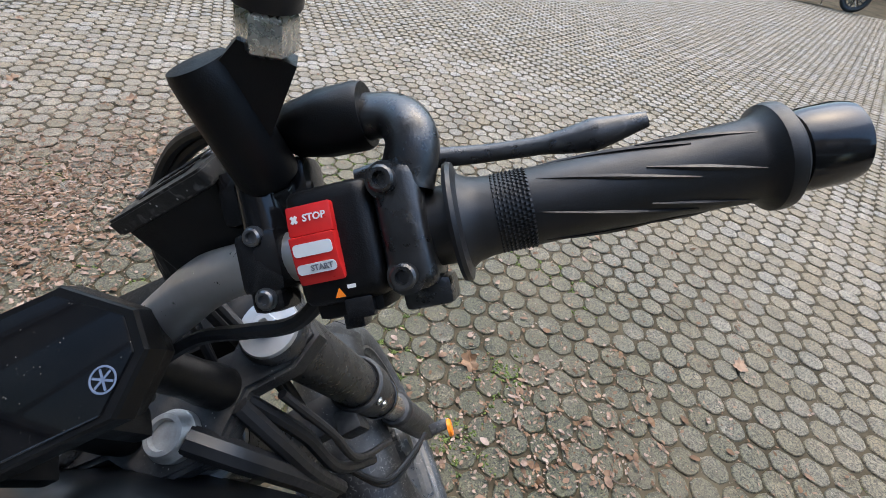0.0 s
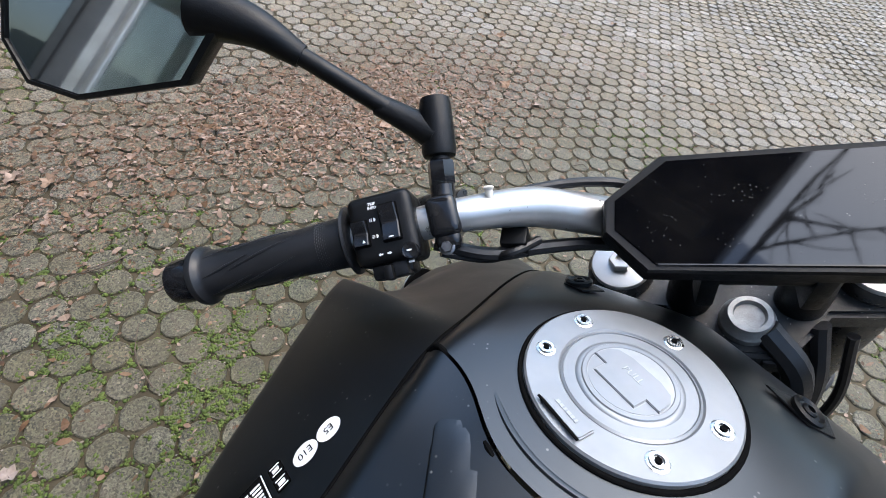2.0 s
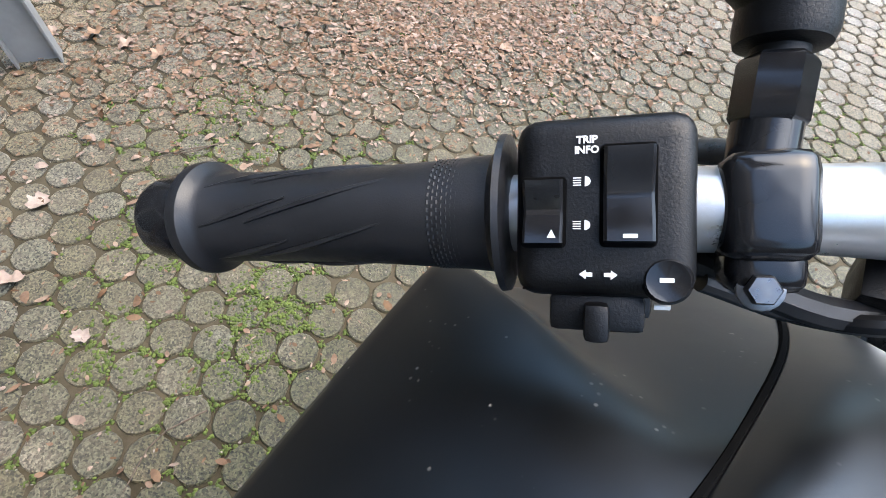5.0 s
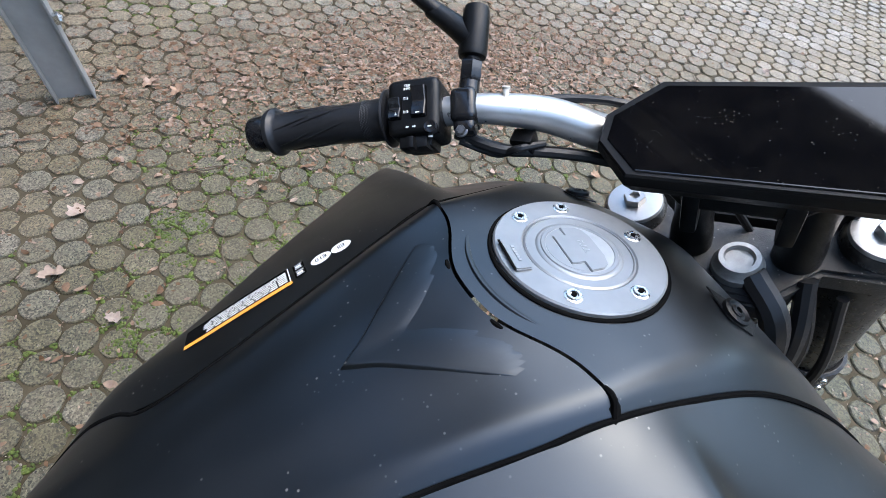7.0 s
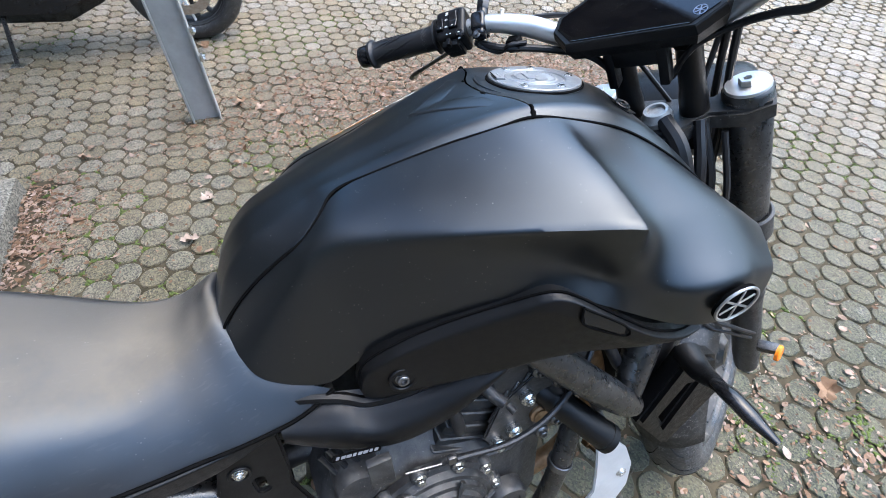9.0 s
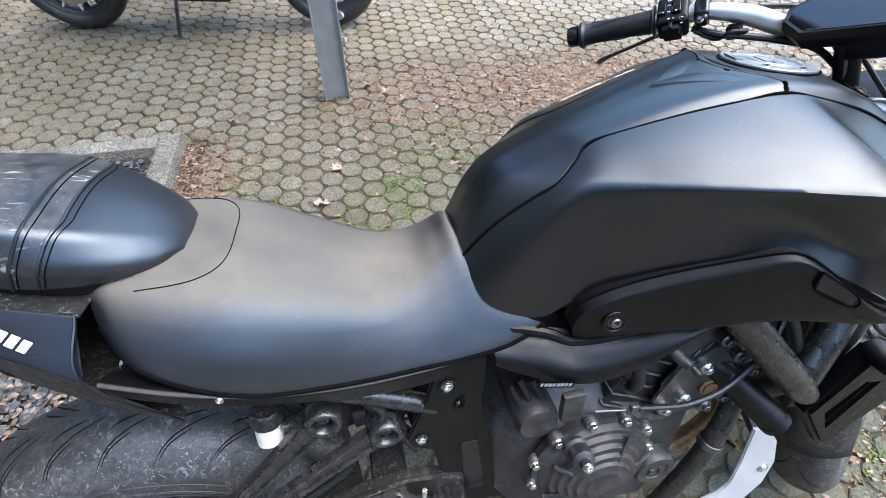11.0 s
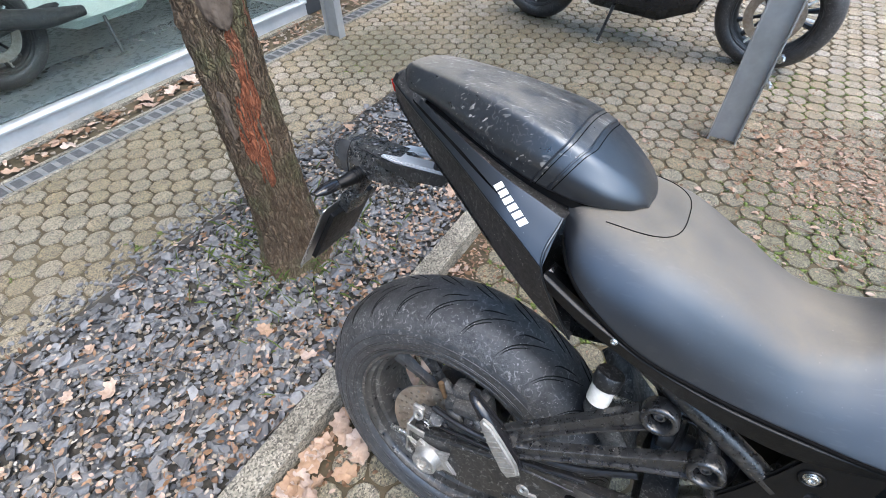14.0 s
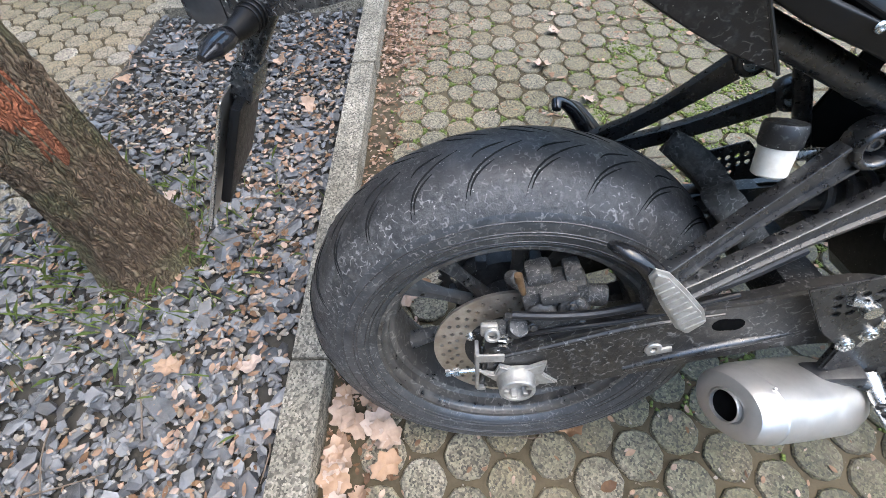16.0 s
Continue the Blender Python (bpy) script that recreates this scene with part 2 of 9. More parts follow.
    if speck:
        vo = N.new("ShaderNodeTexVoronoi")
        vo.inputs["Scale"].default_value = sscale
        L.new(geo.outputs["Position"], vo.inputs["Vector"])
        f = mul(remap(vo.outputs["Distance"], 0.07, 0.16, 1.0, 0.0), remap(noise(sscale * 0.23, 2), dens, dens + 0.1, 0.0, speck))
        col = mix(f, col, speck_c)
    if streak:
        sc_ = N.new("ShaderNodeMapping")
        sc_.inputs["Scale"].default_value = (330, 65, 120)
        sc_.inputs["Rotation"].default_value = (0.0, 0.0, 0.15)
        L.new(geo.outputs["Position"], sc_.inputs["Vector"])
        sn_ = N.new("ShaderNodeTexNoise")
        sn_.inputs["Scale"].default_value, sn_.inputs["Detail"].default_value = 1.0, 1.0
        L.new(sc_.outputs[0], sn_.inputs["Vector"])
        col = mix(mul(remap(sn_.outputs["Fac"], 0.62, 0.68), remap(noise(14.0, 3), 0.42, 0.58, 0.0, streak)), col, (0.36, 0.35, 0.32))
    if curl:
        # thin crooked strokes of dried mud
        off = N.new("ShaderNodeMath")
        off.operation = "SUBTRACT"
        L.new(noise(cscale, 1, 0.5), off.inputs[0])
        off.inputs[1].default_value = 0.5
        flat_ = N.new("ShaderNodeMath")
        flat_.operation = "ABSOLUTE"
        L.new(off.outputs[0], flat_.inputs[0])
        f = mul(mul(remap(flat_.outputs[0], 0.006, 0.05, 1.0, 0.0), remap(noise(cscale * 1.3, 2), 0.47, 0.56)), remap(noise(cscale * 0.16, 3), 0.38, 0.6, 0.15 * curl, curl))
        col = mix(f, col, curl_c)
    L.new(col, b.inputs["Base Color"])
    L.new(rgh, b.inputs["Roughness"])
    b.inputs["Metallic"].default_value = metal
    b.inputs["Specular IOR Level"].default_value = spec
    if gloss is not None:
        L.new(gloss, b.inputs["Specular IOR Level"])
    if tint:
        b.inputs["Specular Tint"].default_value = (*tint, 1)
    if coat:
        b.inputs["Coat Weight"].default_value, b.inputs["Coat Roughness"].default_value = coat, 0.05
    if bump:
        bp = N.new("ShaderNodeBump")
        bp.inputs["Strength"].default_value, bp.inputs["Distance"].default_value = min(1.0, bump), bdist
        L.new(noise(bscale, 5, 0.65), bp.inputs["Height"])
        L.new(bp.outputs[0], b.inputs["Normal"])
    return m


PAINT = mat("matt_black_paint", (0.0009, 0.001, 0.0013), (0.0016, 0.0017, 0.002), rough=0.36, rvar=0.04, scale=5, speck=0.22, sscale=190, spec=0.8, bump=0.03, bscale=900, tint=(0.86, 0.93, 1.0), dens=0.54)
PLASTIC = mat("black_plastic", (0.002, 0.002, 0.0022), (0.004, 0.004, 0.0044), rough=0.42, rvar=0.1, scale=20, bump=0.18, bscale=1400, spec=0.28)
PLASTIC_DUSTY = mat("dusty_black_plastic", (0.005, 0.005, 0.005), (0.010, 0.0097, 0.0094), rough=0.46, scale=25, bump=0.2, bscale=900, dust=0.2, dscale=120, dlo=0.5, dust_c=(0.24, 0.23, 0.21), speck=0.9, sscale=230, spec=0.55, dens=0.47, curl=0.4, cscale=100, curl_c=(0.26, 0.25, 0.23))
MUDDY = mat("mud_caked_plastic", (0.03, 0.029, 0.027), (0.08, 0.077, 0.07), rough=0.7, scale=40, bump=0.8, bscale=160, dust=0.6, dscale=110, dlo=0.45, dust_c=(0.22, 0.21, 0.19), spec=0.3, curl=0.8, cscale=110, curl_c=(0.3, 0.29, 0.27))
GLOSS = mat("gloss_black_plastic", (0.008, 0.008, 0.009), (0.012, 0.012, 0.013), rough=0.16, rvar=0.06, scale=30, speck=0.4, sscale=160, spec=0.4)
RUBBER = mat("grip_rubber", (0.008, 0.0084, 0.0095), (0.013, 0.013, 0.0145), rough=0.42, scale=30, bump=0.1, bscale=1500, spec=0.45)
TYRE = mat("tyre_rubber", (0.013, 0.013, 0.014), (0.032, 0.032, 0.033), rough=0.46, rvar=0.12, scale=30, bump=0.7, bscale=110, dust=0.3, dscale=60, dlo=0.5, dust_c=(0.12, 0.117, 0.11), speck=0.7, sscale=200, spec=0.6, dens=0.5, bdist=0.0015, curl=0.6, cscale=85, curl_c=(0.2, 0.197, 0.19))
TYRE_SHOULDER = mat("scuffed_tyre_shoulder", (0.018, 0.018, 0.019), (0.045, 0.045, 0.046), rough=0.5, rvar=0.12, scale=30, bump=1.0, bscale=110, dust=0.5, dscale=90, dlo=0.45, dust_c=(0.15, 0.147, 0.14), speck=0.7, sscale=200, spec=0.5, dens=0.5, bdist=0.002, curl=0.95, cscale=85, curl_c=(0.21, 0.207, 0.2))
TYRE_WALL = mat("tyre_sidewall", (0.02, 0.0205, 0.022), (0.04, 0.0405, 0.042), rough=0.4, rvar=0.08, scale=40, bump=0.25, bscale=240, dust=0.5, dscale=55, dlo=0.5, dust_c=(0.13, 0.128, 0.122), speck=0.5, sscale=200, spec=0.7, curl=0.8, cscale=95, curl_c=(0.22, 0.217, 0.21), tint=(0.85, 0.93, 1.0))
RIM = mat("black_lacquered_rim", (0.006, 0.006, 0.007), (0.012, 0.012, 0.013), rough=0.27, rvar=0.1, scale=40, spec=0.8, dust=0.6, dscale=38, dlo=0.36, dust_c=(0.13, 0.122, 0.108), curl=0.7, cscale=60, curl_c=(0.22, 0.21, 0.19))
SWINGARM = mat("muddy_black_swingarm", (0.006, 0.006, 0.0065), (0.011, 0.011, 0.0115), rough=0.36, rvar=0.1, scale=30, bump=0.15, bscale=900, spec=0.6, dust=0.1, dscale=50, curl=0.8, cscale=75, curl_c=(0.2, 0.196, 0.185))
VINYL = mat("seat_vinyl", (0.010, 0.0108, 0.013), (0.016, 0.017, 0.020), rough=0.36, rvar=0.05, scale=7, bump=0.12, bscale=1700, updust=0.85, dscale=3.5, dlo=0.18, dust_c=(0.155, 0.135, 0.105), speck=0.1, sscale=150, spec=0.9, streak=0.025, tint=(0.82, 0.91, 1.0))
VINYL_CLEAN = mat("clean_seat_vinyl", (0.009, 0.0097, 0.012), (0.013, 0.014, 0.017), rough=0.37, rvar=0.05, scale=7, bump=0.12, bscale=1700, spec=0.95, speck=0.06, sscale=160, tint=(0.82, 0.91, 1.0))
VINYL_WORN = mat("dusty_seat_vinyl", (0.012, 0.0125, 0.014), (0.020, 0.020, 0.021), rough=0.36, scale=16, bump=0.15, bscale=1700, updust=0.65, dscale=6, dlo=0.34, streak=0.95, dust_c=(0.24, 0.215, 0.17), speck=0.5, sscale=170, spec=1.0, tint=(0.84, 0.92, 1.0), dens=0.52, curl=0.12, cscale=90, curl_c=(0.38, 0.365, 0.33))
ALLOY = mat("brushed_aluminium", (0.41, 0.41, 0.402), (0.492, 0.488, 0.484), rough=0.34, rvar=0.07, metal=0.72, scale=30, bump=0.05, bscale=1200)
SILVER = mat("silver_lacquer", (0.222, 0.230, 0.238), (0.268, 0.276, 0.284), rough=0.38, metal=0.5, scale=20, bump=0.04, bscale=1600)
STEEL = mat("zinc_plated_steel", (0.55, 0.55, 0.54), (0.7, 0.69, 0.66), rough=0.28, rvar=0.12, metal=1.0, scale=90)
CAST_ALLOY = mat("dirty_cast_aluminium", (0.344, 0.336, 0.32), (0.492, 0.484, 0.459), rough=0.5, metal=0.85, scale=60, bump=0.25, bscale=700, dust=0.3, dscale=80)
CAST = mat("black_cast_metal", (0.018, 0.018, 0.019), (0.03, 0.03, 0.031), rough=0.4, metal=0.2, scale=30, bump=0.3, bscale=800, dust=0.28, dscale=60, dust_c=(0.17, 0.165, 0.15), speck=0.6, sscale=200, spec=0.5, dens=0.5)
FRAME_BLACK = mat("black_powder_coat", (0.005, 0.005, 0.0055), (0.008, 0.008, 0.009), rough=0.3, scale=30, bump=0.12, bscale=900, dust=0.1, dscale=50, dust_c=(0.22, 0.215, 0.2), spec=0.8, speck=0.5, sscale=190, dens=0.52, curl=0.22, cscale=85, curl_c=(0.24, 0.235, 0.22))
DISC = mat("brake_disc_steel", (0.36, 0.32, 0.27), (0.52, 0.48, 0.42), rough=0.45, metal=0.9, scale=45, dust=0.25, dscale=30, dust_c=(0.3, 0.22, 0.14))
CHAIN = mat("oily_chain_steel", (0.1, 0.09, 0.075), (0.3, 0.27, 0.22), rough=0.45, metal=0.8, scale=200)
EXHAUST = mat("satin_stainless_steel", (0.41, 0.402, 0.385), (0.508, 0.5, 0.484), rough=0.42, metal=0.85, scale=14, bump=0.06, bscale=900, dust=0.18, dscale=22, dust_c=(0.42, 0.4, 0.37))
# darker rubber that paints the shade of the tread grooves
GROOVE = mat("dark_groove_rubber", (0.010, 0.010, 0.010), (0.018, 0.018, 0.018), rough=0.9, scale=60, spec=0.1)
# dull near-black for soot, black print, and shade painted into gaps and holes
SOOT_GAP_BLACK = mat("soot_and_gap_black", (0.003, 0.003, 0.003), (0.005, 0.005, 0.005), rough=0.95, scale=30, spec=0.02)
WHITE_PLASTIC = mat("white_plastic", (0.55, 0.52, 0.45), (0.68, 0.65, 0.58), rough=0.5, scale=50, dust=0.35, dscale=70, dust_c=(0.3, 0.25, 0.18))
WHITE_PRINT = mat("white_print", (0.72, 0.72, 0.7), (0.8, 0.8, 0.78), rough=0.5, scale=60)
GREY_PRINT = mat("grey_print", (0.2, 0.2, 0.21), (0.26, 0.26, 0.27), rough=0.5, scale=60)
SCUFFED = mat("scuffed_gloss_black", (0.008, 0.0085, 0.009), (0.016, 0.016, 0.017), rough=0.28, rvar=0.1, scale=30, bump=0.15, bscale=400, dust=0.3, dscale=45, dlo=0.5, dust_c=(0.26, 0.25, 0.235), speck=1.0, sscale=110, dens=0.5, curl=0.7, cscale=120, curl_c=(0.36, 0.35, 0.33), spec=0.8)
BRIGHT_ALU = mat("pale_painted_aluminium", (0.5, 0.51, 0.52), (0.62, 0.63, 0.64), rough=0.4, metal=0.3, scale=20, dust=0.2, dscale=40)
DARK_STEEL = mat("dark_zinc_steel", (0.12, 0.12, 0.125), (0.2, 0.2, 0.2), rough=0.35, metal=0.9, scale=90)
RED = mat("red_switch_plastic", (0.508, 0.00984, 0.00984), (0.607, 0.0205, 0.0164), rough=0.35, scale=40)
RED_LENS = mat("red_lamp_lens", (0.4, 0.01, 0.01), (0.5, 0.015, 0.012), rough=0.1, scale=50)
ORANGE = mat("orange_reflector", (0.85, 0.2, 0.01), (0.95, 0.28, 0.02), rough=0.2, scale=200)
ORANGE_PRINT = mat("orange_print", (0.8, 0.3, 0.03), (0.85, 0.36, 0.05), rough=0.5, scale=90)
SCREEN = mat("dusty_display_glass", (0.002, 0.0022, 0.003), (0.003, 0.003, 0.004), rough=0.03, rvar=0.02, scale=40, dust=0.012, dscale=45, speck=0.2, sscale=330, spec=0.5, dens=0.5)
MIRROR = mat("mirror_glass", (0.86, 0.88, 0.88), (0.88, 0.9, 0.9), rough=0.02, rvar=0.01, metal=1.0, scale=20)
BLUE_LOGO = mat("blue_grey_print", (0.12, 0.155, 0.24), (0.15, 0.19, 0.28), rough=0.3, scale=60)
SIGNAL_LENS = mat("smoked_lens", (0.03, 0.03, 0.032), (0.045, 0.045, 0.045), rough=0.12, scale=60)
BRASS = mat("heat_stained_metal", (0.16, 0.1, 0.05), (0.32, 0.22, 0.13), rough=0.45, metal=0.8, scale=60)
PLATE_BACK = mat("bare_aluminium_sheet", (0.45, 0.43, 0.4), (0.6, 0.58, 0.55), rough=0.35, metal=0.9, scale=30, dust=0.3, dscale=30)
SILVER_DULL = mat("engraved_silver", (0.3, 0.31, 0.32), (0.36, 0.37, 0.38), rough=0.5, metal=0.5, scale=40)

# besides green film, the centres paint shade into the pavers round the bike
PAVER = mat("concrete_paver", (0.182, 0.147, 0.0992), (0.305, 0.249, 0.172), rough=0.58, scale=5, bump=0.9, bscale=380, rnd=0.17, speck=0.9, sscale=260, speck_c=(0.42, 0.4, 0.35), dust=0.4, dscale=2.3, dust_c=(0.19, 0.155, 0.11), spec=0.5, grain=0.9, gscale=250, dens=0.5, algae_shade=(((0.0, 0.5, 0.0), 2.6, 1.0), ((-2.75, -1.35, 0.0), 1.3, 0.5), ((-1.15, 0.7, 0.0), 2.0, 0.5), ((-0.6, -3.0, 0.0), 1.6, 0.5), ((-2.45, -2.35, 0.0), 0.6, 0.8)), bdist=0.003)
PAVER_FAR = mat("concrete_paver_rest", (0.182, 0.147, 0.0992), (0.305, 0.249, 0.172), rough=0.58, scale=5, bump=0.9, bscale=380, island=0.17, speck=0.9, sscale=260, speck_c=(0.42, 0.4, 0.35), dust=0.4, dscale=2.3, dust_c=(0.19, 0.155, 0.11), spec=0.5, grain=0.9, gscale=250, dens=0.5, algae_shade=(((0.0, 0.5, 0.0), 2.6, 1.0), ((-2.75, -1.35, 0.0), 1.3, 0.5), ((-1.15, 0.7, 0.0), 2.0, 0.5), ((-0.6, -3.0, 0.0), 1.6, 0.5), ((-2.45, -2.35, 0.0), 0.6, 0.8)), bdist=0.003)
SOIL = mat("mossy_joint_soil", (0.030, 0.025, 0.015), (0.085, 0.070, 0.044), rough=0.95, scale=2.2, bump=0.9, bscale=160, dust=0.5, dscale=30, dust_c=(0.10, 0.078, 0.05), spec=0.1)
KERB = mat("concrete_kerb", (0.131, 0.119, 0.0943), (0.23, 0.209, 0.168), rough=0.8, grain=0.7, gscale=230, scale=9, bump=0.9, bscale=500, speck=0.8, sscale=260, dust=0.25, dscale=14, dust_c=(0.12, 0.11, 0.08), spec=0.25)
SLATE = mat("slate_chipping", (0.0328, 0.0336, 0.0369), (0.0943, 0.0951, 0.1), rough=0.45, scale=25, bump=0.5, bscale=300, island=0.65, dust=0.25, dscale=40, dust_c=(0.22, 0.19, 0.15), spec=0.75)
SLATE_PIECE = mat("slate_piece", (0.0287, 0.0295, 0.032), (0.0779, 0.0787, 0.082), rough=0.45, scale=25, bump=0.5, bscale=300, rnd=0.6, dust=0.25, dscale=40, dust_c=(0.22, 0.19, 0.15), spec=0.75)
PEBBLE = mat("pale_pebble", (0.107, 0.0861, 0.0631), (0.246, 0.205, 0.152), rough=0.7, scale=40, island=0.4, bump=0.2, bscale=300)
LEAF = mat("dry_leaf", (0.111, 0.059, 0.0303), (0.238, 0.141, 0.0754), rough=0.75, scale=30, island=0.6, bump=0.3, bscale=400)
LEAF_PALE = mat("pale_oak_leaf", (0.20, 0.128, 0.082), (0.34, 0.235, 0.16), rough=0.7, scale=25, rnd=0.2, bump=0.3, bscale=350)
TWIG = mat("dry_twig", (0.0738, 0.0533, 0.0369), (0.131, 0.0984, 0.0697), rough=0.85, scale=60, bump=0.5)


def bark_mat(name, deep, plate_a, plate_b, lichen, amount):
    """Upright bark plates between dark fissures, with lichen in patches."""
    m = bpy.data.materials.new(name)
    m.use_nodes = True
    N, L = m.node_tree.nodes, m.node_tree.links
    b = N["Principled BSDF"]
    pos = N.new("ShaderNodeNewGeometry").outputs["Position"]

    def node(kind, vec, **kw):
        n = N.new(kind)
        for k, v in kw.items():
            n.inputs[k].default_value = v
        L.new(vec, n.inputs["Vector"])
        return n

    def ramp(v, a, bb, lo=0.0, hi=1.0):
        r = N.new("ShaderNodeMapRange")
        for k, x in zip(("From Min", "From Max", "To Min", "To Max"), (a, bb, lo, hi)):
            r.inputs[k].default_value = x
        L.new(v, r.inputs["Value"])
        return r.outputs["Result"]

    def blend(f, a, bb):
        x = N.new("ShaderNodeMix")
        x.data_type = "RGBA"
        L.new(f, x.inputs[0])
        for s, v in ((x.inputs[6], a), (x.inputs[7], bb)):
            if isinstance(v, tuple):
                s.default_value = (*v, 1)
            else:
                L.new(v, s)
        return x.outputs[2]

    warp = node("ShaderNodeTexNoise", pos, Scale=28.0, Detail=3.0)
    bend = N.new("ShaderNodeVectorMath")
    bend.operation = "MULTIPLY_ADD"
    L.new(warp.outputs["Color"], bend.inputs[0])
    bend.inputs[1].default_value = (0.035, 0.035, 0.05)
    L.new(pos, bend.inputs[2])
    mp = N.new("ShaderNodeMapping")
    mp.inputs["Scale"].default_value = (1, 1, 0.17)
    L.new(bend.outputs[0], mp.inputs["Vector"])
    edge = N.new("ShaderNodeTexVoronoi")
    edge.feature = "DISTANCE_TO_EDGE"
    edge.inputs["Scale"].default_value = 118.0
    L.new(mp.outputs[0], edge.inputs["Vector"])
    cell = node("ShaderNodeTexVoronoi", mp.outputs[0], Scale=118.0)
    one = N.new("ShaderNodeSeparateColor")
    L.new(cell.outputs["Color"], one.inputs[0])
    fine = node("ShaderNodeTexNoise", mp.outputs[0], Scale=190.0, Detail=5.0, Roughness=0.7).outputs["Fac"]
    wide = node("ShaderNodeTexNoise", pos, Scale=9.0, Detail=4.0).outputs["Fac"]
    col = blend(one.outputs[0], plate_a, plate_b)
    col = blend(ramp(wide, 0.5, 0.66, 0.0, amount), col, lichen)
    col = blend(ramp(fine, 0.5, 0.75, 0.0, 0.7), col, deep)
    col = blend(ramp(edge.outputs["Distance"], 0.01, 0.14, 0.6, 0.0), col, deep)
    L.new(col, b.inputs["Base Color"])
    b.inputs["Roughness"].default_value = 0.9
    b.inputs["Specular IOR Level"].default_value = 0.2
    height = N.new("ShaderNodeMath")
    height.operation = "MULTIPLY_ADD"
    L.new(ramp(edge.outputs["Distance"], 0.0, 0.25), height.inputs[0])
    height.inputs[1].default_value = 1.0
    L.new(fine, height.inputs[2])
    bp = N.new("ShaderNodeBump")
    bp.inputs["Strength"].default_value, bp.inputs["Distance"].default_value = 1.0, 0.008
    L.new(height.outputs[0], bp.inputs["Height"])
    L.new(bp.outputs[0], b.inputs["Normal"])
    return m


BARK = bark_mat("rough_bark", (0.05, 0.034, 0.022), (0.125, 0.088, 0.057), (0.20, 0.148, 0.098), (0.15, 0.145, 0.075), 0.7)
BARK_RED = bark_mat("peeled_red_bark", (0.12, 0.046, 0.026), (0.25, 0.083, 0.039), (0.33, 0.12, 0.06), (0.17, 0.11, 0.07), 0.6)
BARK_SCAR = mat("grey_healed_scar", (0.0779, 0.0574, 0.0426), (0.164, 0.131, 0.102), rough=0.9, scale=60, bump=1.0, bscale=60, dust=0.7, dscale=30, dust_c=(0.06, 0.045, 0.032), spec=0.2, bdist=0.004)
MOSS = mat("green_moss", (0.05, 0.068, 0.012), (0.11, 0.145, 0.025), rough=0.95, scale=60, bump=0.6, bscale=500)
GALV = mat("galvanised_steel", (0.328, 0.328, 0.32), (0.426, 0.426, 0.418), rough=0.5, metal=0.25, scale=6, bump=0.06, bscale=300, dust=0.3, dscale=3.5, dust_c=(0.2, 0.2, 0.16))
ALU = mat("aluminium_profile", (0.5, 0.53, 0.55), (0.58, 0.6, 0.62), rough=0.4, metal=0.4, scale=8, dust=0.15, dscale=10)
FLOOR_IN = mat("showroom_floor", (0.1, 0.115, 0.12), (0.14, 0.15, 0.155), rough=0.3, scale=5, bump=0.05)
FLOOR_LIGHT = mat("light_showroom_floor", (0.3, 0.31, 0.3), (0.36, 0.37, 0.36), rough=0.3, scale=5)
WALL = mat("grey_render", (0.42, 0.43, 0.42), (0.5, 0.51, 0.5), rough=0.85, scale=3, bump=0.3, bscale=200)
GRATE = mat("drain_grate_iron", (0.09, 0.1, 0.11), (0.17, 0.18, 0.19), rough=0.55, metal=0.5, scale=20, dust=0.4, dscale=18)
GLASS = bpy.data.materials.new("window_glass")
GLASS.use_nodes = True
gb = GLASS.node_tree.nodes["Principled BSDF"]
gb.inputs["Base Color"].default_value = (0.8, 0.88, 0.87, 1)
gb.inputs["Roughness"].default_value = 0.01
gb.inputs["Transmission Weight"].default_value = 1.0
gb.inputs["IOR"].default_value = 1.45

# ---- the paved yard ----
PLACE = pose(0, 0, 0, 0, 0, -10.2)        # along the kerb, and away from the building
rng = np.random.default_rng(5)


def uv(u, v, z=0.0):
    return PLACE @ V((u, v, z))


def in_bed(u, v):
    """Inside the planted bed behind the kerb."""
    return (u > -1.72) & (u < 3.13) & (v < -1.20) & (v > -2.22)


def raw_mesh(name, verts, faces, material, smooth=True):
    """Verts as an array, faces as rows of equal length."""
    me = bpy.data.meshes.new(name)
    faces = np.asarray(faces)
    nv, nf, k = len(verts), len(faces), faces.shape[1]
    me.vertices.add(nv)
    me.vertices.foreach_set("co", np.asarray(verts, np.float32).ravel())
    me.loops.add(nf * k)
    me.loops.foreach_set("vertex_index", faces.astype(np.int32).ravel())
    me.polygons.add(nf)
    me.polygons.foreach_set("loop_start", np.arange(0, nf * k, k, dtype=np.int32))
    me.polygons.foreach_set("use_smooth", np.full(nf, smooth))
    me.update(calc_edges=True)
    me.materials.append(material)
    return me


ground = part("ground", rings([[(-60, -60, -0.02), (60, -60, -0.02), (60, 60, -0.02), (-60, 60, -0.02)], [(-60, -60, -0.012), (60, -60, -0.012), (60, 60, -0.012), (-60, 60, -0.012)]]), SOIL, None)
tagged(ground, "dark mossy soil under the joints of the paving", "ground", kind="structure")

PITCH, LATTICE = 0.0982, radians(-10.7)


